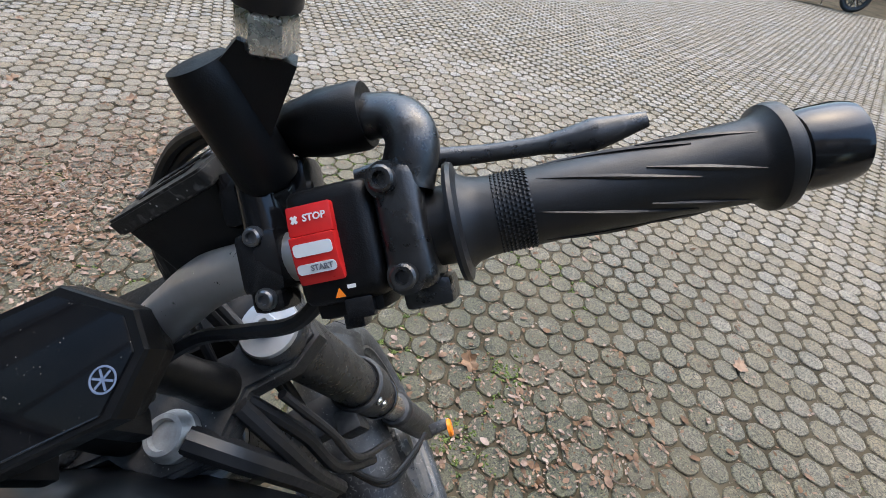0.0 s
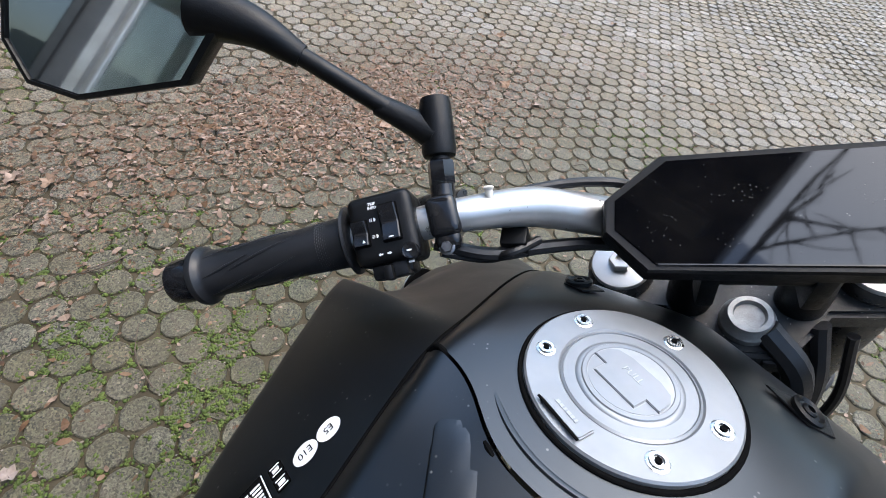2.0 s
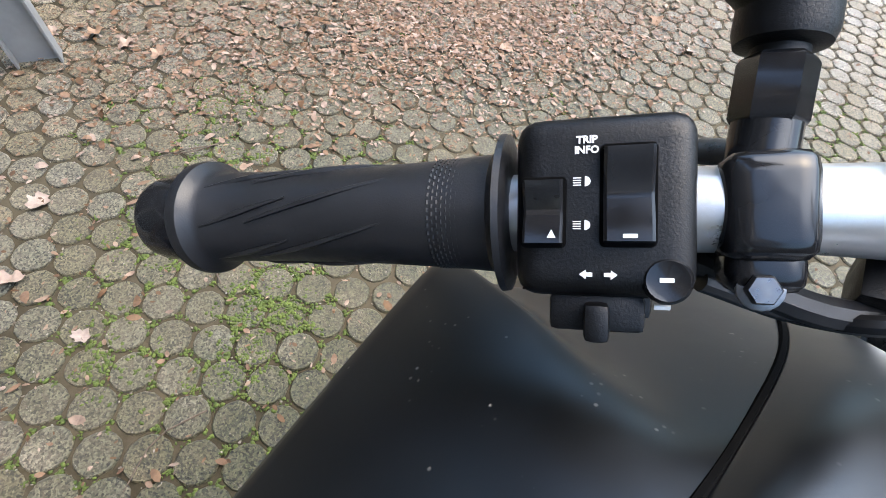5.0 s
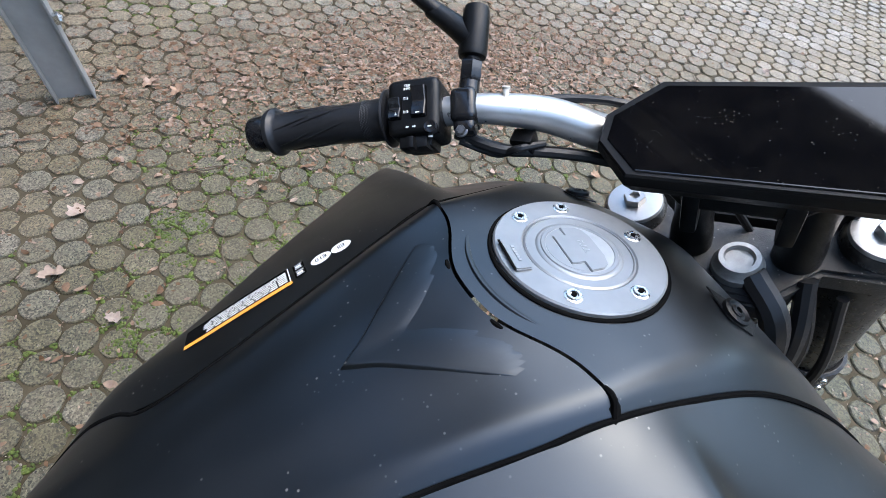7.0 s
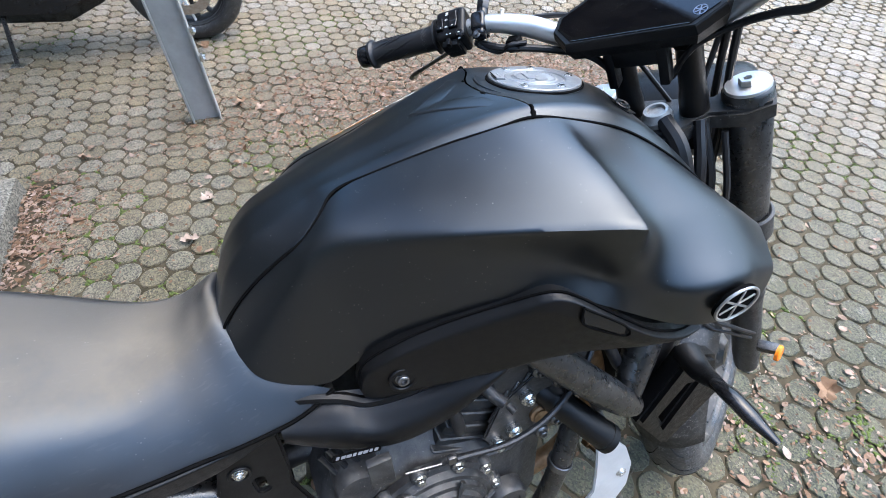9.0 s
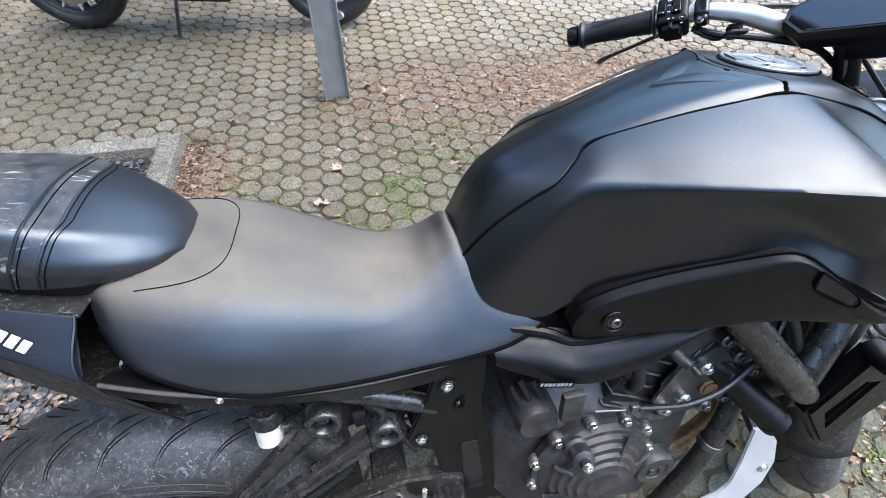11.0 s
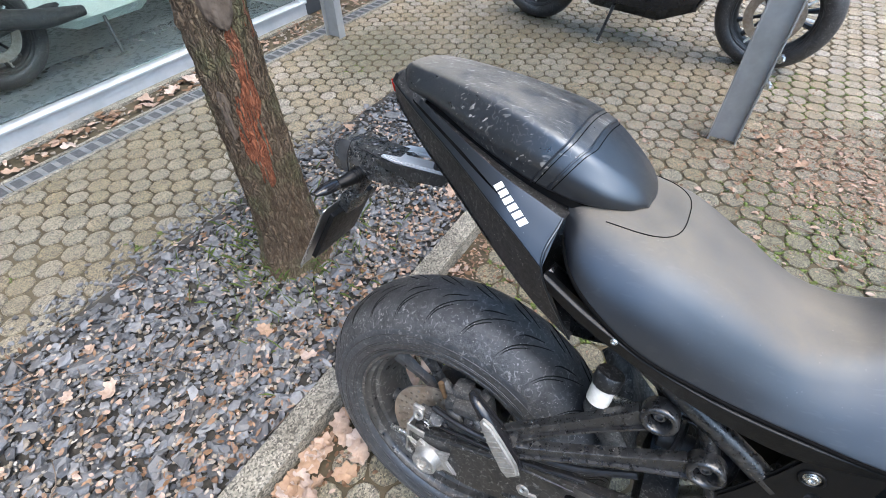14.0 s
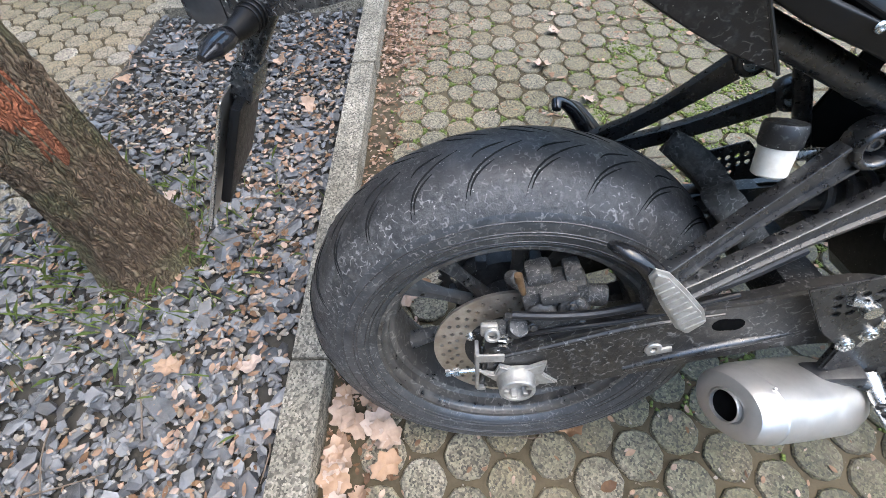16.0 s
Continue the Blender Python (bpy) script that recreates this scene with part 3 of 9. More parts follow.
def lattice(u0, u1, v0, v1):
    """Centres of the hexagonal pavers in a stretch along the lattice's own axes."""
    out = []
    for j in range(math.floor(v0 / (PITCH * 0.866)), math.ceil(v1 / (PITCH * 0.866))):
        for i in range(math.floor(u0 / PITCH - j / 2), math.ceil(u1 / PITCH - j / 2)):
            a, b = i + 0.224, j - 0.461
            out.append(((a + b / 2) * PITCH, b * PITCH * 0.8660254))
    w = np.array(out)
    c, s = math.cos(LATTICE), math.sin(LATTICE)
    return np.stack([w[:, 0] * c - w[:, 1] * s, w[:, 0] * s + w[:, 1] * c], 1)


def paver_outline(n, r, round_):
    a = np.arange(n) * 2 * np.pi / n + LATTICE
    hexr = r / np.cos(((a - LATTICE + np.pi / 6) % (np.pi / 3)) - np.pi / 6)
    rr = hexr * (1 - round_) + r * 1.04 * round_
    return np.stack([rr * np.cos(a), rr * np.sin(a)], 1)


def paver_verts(n, r, round_):
    o = paver_outline(n, r, round_)
    low = np.c_[o, np.full(n, -0.016)]
    mid = np.c_[o, np.full(n, -0.004)]
    top = np.c_[o * 0.93, np.zeros(n)]
    return np.vstack([low, mid, top])


def paver_quads(n):
    i = np.arange(n)
    j = (i + 1) % n
    return np.vstack([np.stack([i, j, j + n, i + n], 1), np.stack([i + n, j + n, j + 2 * n, i + 2 * n], 1)])


yard = lattice(-9, 9, -6, 14)
cs, sn = math.cos(radians(10.2)), math.sin(radians(10.2))
pu, pv = yard[:, 0] * cs - yard[:, 1] * sn, yard[:, 0] * sn + yard[:, 1] * cs
keep = ~in_bed(pu, pv) & (pv > -3.19)
yard, pu, pv = yard[keep], pu[keep], pv[keep]
is_near = (np.abs(yard[:, 0] + 0.95) < 0.72) & (np.abs(yard[:, 1] + 0.25) < 0.8)
pavement = part("pavement", rings([[(-9, -4, -0.0118), (11, -4, -0.0118), (11, 14, -0.0118), (-9, 14, -0.0118)], [(-9, -4, -0.0065), (11, -4, -0.0065), (11, 14, -0.0065), (-9, 14, -0.0065)]]), SOIL, None)
tagged(pavement, "yard of weathered grey hexagonal concrete pavers with mossy joints", "pavement", kind="structure")


def far_pavers(sel, n, name):
    c = yard[sel]
    base, q = paver_verts(n, 0.0445, 0.75), paver_quads(n)
    k = len(c)
    sc = 1 + rng.normal(0, 0.02, (k, 1, 1))
    vv = np.tile(base[None], (k, 1, 1))
    vv[:, :, :2] *= sc
    tilt = rng.normal(0, 0.012, (k, 2))
    vv[:, :, 2] += vv[:, :, 0] * tilt[:, :1] + vv[:, :, 1] * tilt[:, 1:] + rng.normal(0, 0.0013, (k, 1))
    vv[:, :, :2] += c[:, None, :] + rng.normal(0, 0.0015, (k, 1, 2))
    allv = vv.reshape(-1, 3)
    off = np.arange(k)[:, None, None] * (3 * n)
    quads = (q[None] + off).reshape(-1, 4)
    fan = np.stack([np.zeros(n // 2 - 1, int), np.arange(1, n - 1, 2), np.arange(2, n, 2), np.arange(3, n + 1, 2) % n], 1) + 2 * n
    quads = np.vstack([quads, (fan[None] + off).reshape(-1, 4)])
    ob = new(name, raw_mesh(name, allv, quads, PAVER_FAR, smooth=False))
    ob.parent = pavement
    tagged(ob, kind="stuff")


dist = np.hypot(yard[:, 0] + 0.6, yard[:, 1] - 0.2)
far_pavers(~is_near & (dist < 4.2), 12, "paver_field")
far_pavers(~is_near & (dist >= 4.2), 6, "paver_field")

# ---- kerbs and planted bed ----
def kerb_stone(u0, u1, v0, v1, top=0.062):
    bm = box(((u0 + u1) / 2, (v0 + v1) / 2, top / 2 - 0.06), (abs(u1 - u0) - 0.004, abs(v1 - v0) - 0.004, top + 0.12), 0.006)
    for v in bm.verts:
        v.co += V(noise.noise_vector(v.co * 9)) * 0.0015
    return bm


kerb = thing("kerb", "weathered grey concrete kerb stones edging the gravel bed", "kerb", PLACE, kind="structure")
for a, b in ((-1.15, -0.045), (-0.045, 1.06), (1.06, 2.16), (2.16, 3.10)):
    part("kerb_stone", kerb_stone(a, b, -1.352, -1.266), KERB, kerb)
part("kerb_stone", kerb_stone(-1.70, -1.15, -1.352, -1.262), KERB, kerb)
part("kerb_stone", kerb_stone(-1.70, -1.61, -2.22, -1.354, 0.058), KERB, kerb)
part("kerb_stone", kerb_stone(3.01, 3.10, -2.22, -1.354, 0.058), KERB, kerb)
BED_SOIL = mat("dark_bed_soil", (0.016, 0.014, 0.011), (0.03, 0.026, 0.019), rough=0.95, scale=20, bump=0.9, bscale=160)
bed_soil = part("bed_soil", box((0.70, -1.80, -0.01), (4.62, 0.92, 0.05), 0.01, None), BED_SOIL, None)
bed_soil.matrix_basis = PLACE
tagged(bed_soil, "dark soil of the bed under slate chippings", "soil", kind="structure")

# ---- steel posts ----
def steel_post(u, v, h, label):
    p = thing("steel_post", label, "post", PLACE @ pose(u, v, 0), group="steel posts")
    part("web", box((0, 0, h / 2), (0.006, 0.112, h), 0.001), GALV, p)
    for s in (-1, 1):
        part("flange", box((0, s * 0.0595, h / 2), (0.064, 0.007, h), 0.0015), GALV, p)
    for z in (0.30, 0.415):
        clip = part("clip", box((0.02, 0.071, z), (0.03, 0.016, 0.03), 0.002), STEEL, p)
        for dx in (0.0, 0.022):
            part("bolt", hexbolt((0.01 + dx, 0.079, z), (0, 1, 0), 0.007, 0.008), STEEL, clip)
    return p


steel_post(-1.995, -0.56, 3.37, "galvanised steel post on the paving with bolted clips")
steel_post(-2.10, -3.12, 3.37, "galvanised steel post beside the glass front")

# ---- the motorcycle ----
BIKE = pose(-0.1167, -0.8944, 0, 0, 0, -9.5) @ pose(0, 0, 0, 0, -13.0, 0)
moto = thing("motorcycle", "matt black naked motorcycle leaning on its stand, bars turned", "motorcycle", BIKE)
STEER = Matrix.Translation((0.012, 1.087, 0.982)) @ pose(0, 0, 0, 24.5, 0, 0) @ pose(0, 0, 0, 0, 0, 32)

CLAMP = STEER @ Matrix.Translation((0.010, -0.003, -0.019))

# tank: rails from the rear to the front
NS = 16
r_seam = [(0.050, 0.507, 0.833), (0.055, 0.525, 0.862), (0.064, 0.556, 0.897), (0.074, 0.590, 0.926), (0.079, 0.617, 0.945), (0.068, 0.640, 0.963), (0.053, 0.660, 0.976), (0.057, 0.70, 0.9875), (0.070, 0.767, 1.005), (0.083, 0.82, 1.0165), (0.0915, 0.860, 1.0245), (0.10, 0.905, 1.0155), (0.113, 0.958, 0.9995), (0.130, 1.008, 0.969), (0.150, 1.058, 0.926), (0.174, 1.104, 0.877)]
r_low = catmull([(0.108, 0.60, 0.765), (0.117, 0.64, 0.80), (0.129, 0.68, 0.832), (0.148, 0.725, 0.855), (0.174, 0.775, 0.875), (0.2, 0.825, 0.89), (0.222, 0.885, 0.865), (0.25, 0.965, 0.83), (0.258, 1.05, 0.82)], NS)

# the tank's side: a flat deck that ends in a ridge at its tip, a valley and a wing ahead of it
COLS = [0.54, 0.575, 0.60, 0.618, 0.64, 0.662, 0.69, 0.73, 0.77, 0.81, 0.845, 0.872, 0.889, 0.899, 0.925, 0.96, 1.0, 1.04, 1.08]
RIDGE = 12


def along(keys, y0, y1):
    """Points on a curve through the keys at the common columns, from y0 to y1."""
    k = catmull(keys, 200)
    ys = [y0 + (c - 0.54) / 0.15 * (0.69 - y0) if c < 0.69 else 0.925 + (c - 0.925) / 0.155 * (y1 - 0.925) if c > 0.925 else c for c in COLS]
    return [(float(np.interp(y, k[:, 1], k[:, 0])), y, float(np.interp(y, k[:, 1], k[:, 2]))) for y in ys]


d_seam = along(r_seam, 0.51, 1.104)
d_knee = along([(0.088, 0.53, 0.80), (0.098, 0.584, 0.88), (0.104, 0.63, 0.944), (0.131, 0.694, 0.955), (0.155, 0.734, 0.96), (0.177, 0.773, 0.963), (0.198, 0.811, 0.966), (0.219, 0.849, 0.968), (0.238, 0.887, 0.969), (0.226, 0.903, 0.947), (0.214, 0.925, 0.943), (0.206, 0.96, 0.944), (0.202, 1.0, 0.94), (0.206, 1.05, 0.922), (0.212, 1.09, 0.893)], 0.53, 1.085)
d_under = along([(0.096, 0.547, 0.785), (0.103, 0.60, 0.835), (0.11, 0.65, 0.895), (0.128, 0.69, 0.925), (0.152, 0.74, 0.932), (0.174, 0.79, 0.932), (0.190, 0.84, 0.922), (0.200, 0.868, 0.902), (0.215, 0.892, 0.892), (0.244, 0.926, 0.887), (0.260, 0.961, 0.886), (0.264, 1.005, 0.888), (0.256, 1.06, 0.876)], 0.547, 1.06)
d_low = along([tuple(p) for p in r_low], 0.60, 1.05)
d_in, d_out = [], []
for c, a, b in zip(COLS, d_seam, d_knee):
    for f, row in ((0.36, d_in), (0.7, d_out)):
        z = a[2] + (b[2] - a[2]) * f
        z += 0.004 if c < 0.895 else 0.0 if c < 0.98 else 0.004
        row.append((a[0] + (b[0] - a[0]) * f, a[1] + (b[1] - a[1]) * f, z))


def mirror_row(r):
    return [(-x, y, z) for x, y, z in r]


c_mid = [(0, 0.502, 0.832), (0, 0.515, 0.866), (0, 0.535, 0.908), (0, 0.563, 0.939), (0, 0.600, 0.9575), (0, 0.628, 0.968), (0, 0.655, 0.978), (0, 0.70, 0.993), (0, 0.765, 1.0135), (0, 0.815, 1.027), (0, 0.8360, 1.0325)]
c_fold = [(0.036, 0.503, 0.833), (0.039, 0.517, 0.866), (0.041, 0.538, 0.906), (0.042, 0.567, 0.936), (0.041, 0.604, 0.955), (0.038, 0.632, 0.967), (0.039, 0.655, 0.977), (0.046, 0.70, 0.991), (0.059, 0.765, 1.0112), (0.072, 0.82, 1.0255), (0.083, 0.8625, 1.0325)]
f_mid = [(0, 0.8385, 1.0325), (0, 0.90, 1.0300), (0, 0.96, 1.0235), (0, 1.01, 1.006), (0, 1.06, 0.965), (0, 1.10, 0.905)]
f_fold = [(0.083, 0.8648, 1.0323), (0.087, 0.905, 1.0270), (0.095, 0.957, 1.0145), (0.107, 1.006, 0.986), (0.121, 1.056, 0.94), (0.138, 1.10, 0.885)]


def cover_half(mid, fold, seam, n, bend):
    """The right half of a cover: a flat top, a folded strip along the seam, and an edge turned in."""
    m_, f_, s_ = rail(mid, n), rail(fold, n), rail(seam, n)
    out = []
    for g in (0.0, 0.3, 0.7):
        r = m_ + (f_ - m_) * g
        r[:, 2] += 0.0012 * (1 - g * g)
        r[:, 1] += bend(g) * (np.arange(n) if bend(1) < 0.5 else np.arange(n)[::-1]) ** 3 / (n - 1) ** 3 if g else 0
        out.append(r)
    edge = s_ + (f_ - s_) * 0.04
    turned = edge - np.array([0.004, 0, 0.006])
    return out + [f_, edge, turned]


def both(rows):
    return [r * np.array([-1, 1, 1]) for r in rows[:0:-1]] + rows


rows = both(cover_half(c_mid, c_fold, r_seam[:11], 61, lambda g: {0.3: -0.0055, 0.7: 0.0045}.get(g, 0.0)))
cover = part("tank_cover", loft(rows, [0.0012, 0.006, 0.02, 0.02, 0.02, 0.02, 0.02, 0.006, 0.0012]), PAINT, moto, "matt black tank cover behind the filler cap", angle=70)
cap_rows = both(cover_half(f_mid, f_fold, r_seam[10:], 41, lambda g: {0.3: -0.0055, 0.7: 0.0045, 1: 1.0}.get(g, 0.0)))
cap_cover = part("cap_cover", loft(cap_rows, [0.0012, 0.008, 0.02, 0.02, 0.02, 0.02, 0.02, 0.008, 0.0012]), PAINT, moto, "matt black cover round the filler cap", angle=70)
for s in (1, -1):
    rows = [d_seam, d_in, d_out, d_knee, d_under, d_low]
    rows = rows if s > 0 else [mirror_row(r) for r in rows]
    part("tank_side", skin(rows, {0: 1, 3: [0, 0, 0, 0.1, 0.2, 0.3, 0.38, 0.45, 0.52, 0.6, 0.66, 0.72, 0.5, 0.4, 0.3, 0.2, 0.2, 0.2], 4: [0, 0, 0, 0, 0, 0, 0, 0, 0, 0.1, 0.3, 0.5, 0.62, 0.66, 0.66, 0.6, 0.5, 0.4], 5: 1}, ((RIDGE, 1, 3, 0.6), (RIDGE + 1, 2, 3, 0.3))), PAINT, moto, "matt black creased tank side", sub=3, angle=80)
    seam = part("seam", sweep([(s * x, y, z - 0.0008) for x, y, z in r_seam], 0.0016, 6, n=120), SOOT_GAP_BLACK, cover)
# lower scoops
sc_top = [(0.122, 0.632, 0.772), (0.127, 0.640, 0.800), (0.134, 0.660, 0.819), (0.144, 0.695, 0.838), (0.160, 0.735, 0.858), (0.182, 0.780, 0.880), (0.200, 0.812, 0.896), (0.208, 0.830, 0.897), (0.216, 0.850, 0.886), (0.228, 0.885, 0.860), (0.238, 0.925, 0.832), (0.240, 0.965, 0.815), (0.236, 0.995, 0.812)]
sc_low = [(0.128, 0.636, 0.752), (0.134, 0.648, 0.750), (0.142, 0.672, 0.754), (0.152, 0.705, 0.760), (0.165, 0.745, 0.768), (0.183, 0.790, 0.782), (0.196, 0.825, 0.793), (0.204, 0.850, 0.797), (0.210, 0.870, 0.798), (0.220, 0.900, 0.798), (0.228, 0.932, 0.795), (0.232, 0.968, 0.795), (0.230, 0.996, 0.800)]
for s in (1, -1):
    top, low = rail(sc_top, 73), rail(sc_low, 73)
    lip = top + np.array([0.008, 0, -0.003]) + (low - top) * 0.02
    ledge = top + np.array([0.0115, 0, 0]) + (low - top) * np.interp(np.linspace(0, 1, 73), [0, 0.1, 0.45, 0.58, 0.7, 1.0], [0.08, 0.08, 0.1, 0.24, 0.42, 0.42])[:, None]
    root = top + np.array([-0.012, 0, 0.001])
    belly = low + np.array([0.006, 0, 0.004])
    inner = low + np.array([-0.06, 0, -0.004])
    rows = [root, top, lip, ledge, belly, low, inner]
    rows = rows if s > 0 else [r * np.array([-1, 1, 1]) for r in rows]
    sc = part("air_scoop", loft(rows, [0.001, 0.0025, 0.004, 0.008, 0.004]), PLASTIC, moto, "grained black plastic air scoop", angle=60)
    part("scoop_edge", sweep([(s * (x + 0.0005), y, z + 0.0012) for x, y, z in sc_top], 0.0013, 6, n=90), SOOT_GAP_BLACK, sc)
    w = lambda k, f: tuple((top[k] + np.array([0.0125, 0, 0]) + (low[k] - top[k]) * f) * np.array([s, 1, 1]))
    part("scoop_inlet", skin([[w(k, f) for f in (0.07, 0.14, 0.23, 0.33)] for k in (46, 48, 50, 52, 54)]), GLOSS, sc, "shiny recessed inlet")
    part("inlet_rim", sweep([w(46, 0.06), w(46, 0.34), w(54, 0.34), w(54, 0.06), w(46, 0.06)], 0.0013, 6, n=40), SOOT_GAP_BLACK, sc)
# seats
st_mid = [(0, 0.105, 0.912), (0, 0.15, 0.912), (0, 0.20, 0.905), (0, 0.26, 0.893), (0, 0.33, 0.865), (0, 0.40, 0.836), (0, 0.45, 0.836), (0, 0.485, 0.854), (0, 0.504, 0.8695), (0, 0.516, 0.858)]
st_top = [(0.07, 0.12, 0.902), (0.092, 0.15, 0.90), (0.105, 0.20, 0.895), (0.108, 0.26, 0.882), (0.102, 0.33, 0.85), (0.088, 0.40, 0.82), (0.070, 0.45, 0.823), (0.058, 0.485, 0.840), (0.052, 0.508, 0.854), (0.053, 0.521, 0.842)]
st_side = [(0.096, 0.126, 0.874), (0.124, 0.15, 0.858), (0.14, 0.20, 0.838), (0.146, 0.26, 0.818), (0.134, 0.33, 0.793), (0.116, 0.40, 0.778), (0.104, 0.45, 0.777), (0.094, 0.49, 0.788), (0.086, 0.525, 0.797), (0.087, 0.545, 0.788)]
st_low = [(0.098, 0.127, 0.862), (0.130, 0.155, 0.832), (0.147, 0.20, 0.804), (0.15, 0.26, 0.776), (0.141, 0.33, 0.757), (0.131, 0.40, 0.744), (0.124, 0.45, 0.738), (0.121, 0.50, 0.736), (0.117, 0.56, 0.742), (0.112, 0.605, 0.763)]
st_in = [(x - 0.022, y, z - 0.008) for x, y, z in st_low]
rows = both([rail(r, 55) for r in (st_mid, [(x * 0.55, y, z + 0.45 * (m[2] - z) + 0.002) for (x, y, z), m in zip(st_top, st_mid)], st_top, st_side, st_low, st_in)])
rider_seat = part("rider_seat", loft(rows, [0.004, 0.03, 0.035, 0.04, 0.04, 0.04, 0.035, 0.03, 0.004]), VINYL, moto, "black vinyl rider seat with dust and scuffs", angle=80)
pl_mid = [(0, -0.18, 0.990), (0, -0.155, 1.002), (0, -0.10, 1.006), (0, -0.02, 1.003), (0, 0.05, 0.994), (0, 0.09, 0.986), (0, 0.13, 0.972), (0, 0.165, 0.952), (0, 0.19, 0.932), (0, 0.205, 0.915), (0, 0.21, 0.905)]
pl_top = [(0.028, -0.178, 0.989), (0.044, -0.155, 0.998), (0.055, -0.10, 0.999), (0.070, -0.02, 0.994), (0.081, 0.05, 0.985), (0.085, 0.09, 0.976), (0.078, 0.13, 0.960), (0.063, 0.165, 0.941), (0.048, 0.19, 0.925), (0.036, 0.203, 0.912), (0.03, 0.207, 0.904)]
pl_side = [(0.034, -0.18, 0.968), (0.052, -0.155, 0.972), (0.065, -0.10, 0.968), (0.082, -0.02, 0.955), (0.094, 0.05, 0.945), (0.097, 0.09, 0.938), (0.094, 0.13, 0.928), (0.083, 0.165, 0.920), (0.064, 0.19, 0.913), (0.046, 0.203, 0.907), (0.036, 0.207, 0.902)]
pl_low = [(0.03, -0.178, 0.955), (0.047, -0.155, 0.957), (0.056, -0.10, 0.952), (0.072, -0.02, 0.930), (0.084, 0.05, 0.915), (0.088, 0.09, 0.908), (0.087, 0.13, 0.903), (0.078, 0.165, 0.902), (0.062, 0.19, 0.902), (0.044, 0.20, 0.902), (0.036, 0.204, 0.90)]
rows = both([rail(r, 61) for r in (pl_mid, pl_top, pl_side, pl_low, [(x * 0.6, y, z) for x, y, z in pl_low])])
pillion = part("pillion_seat", loft(rows, [0.006, 0.012, 0.009, 0.05, 0.009, 0.012, 0.006]), VINYL_WORN, moto, "dusty black vinyl pillion seat with a stitched strap", angle=80)
pillion.data.materials.append(VINYL_CLEAN)
for p in pillion.data.polygons:
    p.material_index = 1 if p.center.y > 0.091 + 0.037 * min(1.0, max(0.0, (p.center.z - 0.905) / 0.068)) else 0
pil_base = [[(x * k, y, z + dz) for x, y, z in pl_low[1:-1]] for k, dz in ((0.95, 0.004), (0.93, -0.012), (0.4, -0.02))]
part("pillion_base", loft(both([rail([(0, y, z) for _, y, z in pil_base[2]], 30)] + [rail(r, 30) for r in pil_base[::-1]]), [0.002] * 5), PLASTIC, moto, "black plastic base under the pillion seat", angle=50)
# tail panels: an upper painted face, a fold, a fin below it and a dusty side behind
NT = 41
tp_a = rail([(0.03, -0.197, 0.975), (0.055, -0.13, 0.958), (0.086, -0.03, 0.934), (0.104, 0.04, 0.917), (0.112, 0.09, 0.905), (0.117, 0.126, 0.895)], NT)
tp_b = rail([(0.036, -0.201, 0.961), (0.066, -0.13, 0.940), (0.103, -0.03, 0.911), (0.128, 0.04, 0.884), (0.142, 0.085, 0.863), (0.153, 0.124, 0.841)], NT)
tp_c = rail([(0.032, -0.196, 0.935), (0.058, -0.13, 0.90), (0.09, -0.03, 0.855), (0.112, 0.05, 0.812), (0.13, 0.12, 0.772), (0.141, 0.178, 0.748)], NT)
FIN = 23
for s in (1, -1):
    side_ = np.array([s, 1, 1])
    rows = [tp_a + np.array([-0.008, 0, -0.012]), tp_a, tp_b, tp_b + np.array([-0.006, 0, -0.006])]
    part("tail_panel", loft([r * side_ for r in rows], [0.002, 0.002]), PAINT, moto, "matt black tail panel with white lettering bars", angle=50)
    rows = [tp_b + np.array([-0.002, 0, -0.001]), tp_c, tp_c + np.array([-0.012, 0, 0.002])]
    part("tail_fin", loft([r[FIN:] * side_ for r in rows], [0.003], cuts=6), PLASTIC_DUSTY, moto, "dusty black fin below the tail panel", angle=50)
    rows = [tp_b + np.array([-0.0045, 0, -0.001]), tp_c + np.array([-0.003, 0, 0]), tp_c + np.array([-0.02, 0, 0.002])]
    part("tail_side", loft([r[:FIN + 2] * side_ for r in rows], [0.003], cuts=6), PLASTIC_DUSTY, moto, "dusty grained tail side", angle=50)
    slot = []
    for i in range(4, 26):
        h = 0.085 * math.sin(math.pi * min(1, (i - 3) / 8) / 2) * (1 - max(0, i - 16) / 10)
        slot.append([tuple((tp_a[i] + (tp_b[i] - tp_a[i]) * (0.56 + k * h) + np.array([0.0016, 0, 0.0012])) * side_) for k in (-1, 0, 1)])
    # strip laid on the panel; the slot's inner shade is its colour
    part("panel_slot", skin(slot), SOOT_GAP_BLACK, moto, "black strip standing for the shaded slot along the tail panel")
    part("panel_edge", sweep([tuple(p * side_) for p in (tp_a[-1], tp_b[-1], tp_c[-1])], 0.0016, 6, n=24), PAINT, moto)
tp_d = rail([(0.0, -0.20, 0.93), (0.0, -0.13, 0.89), (0.0, -0.03, 0.84), (0.0, 0.05, 0.80), (0.0, 0.10, 0.78), (0.0, 0.14, 0.765)], 12)
part("tail_underside", loft([rail(tp_c[::8], 12), tp_d, rail(tp_c[::8], 12) * np.array([-1, 1, 1])], [0.02]), PLASTIC_DUSTY, moto, angle=60)
top_in = rail(tp_a[::8], 12) + np.array([-0.004, 0, -0.006])
part("tail_top", loft([top_in, top_in * np.array([0, 1, 1]) + np.array([0, 0, -0.005]), top_in * np.array([-1, 1, 1])], [0.02]), PLASTIC_DUSTY, moto, angle=60)


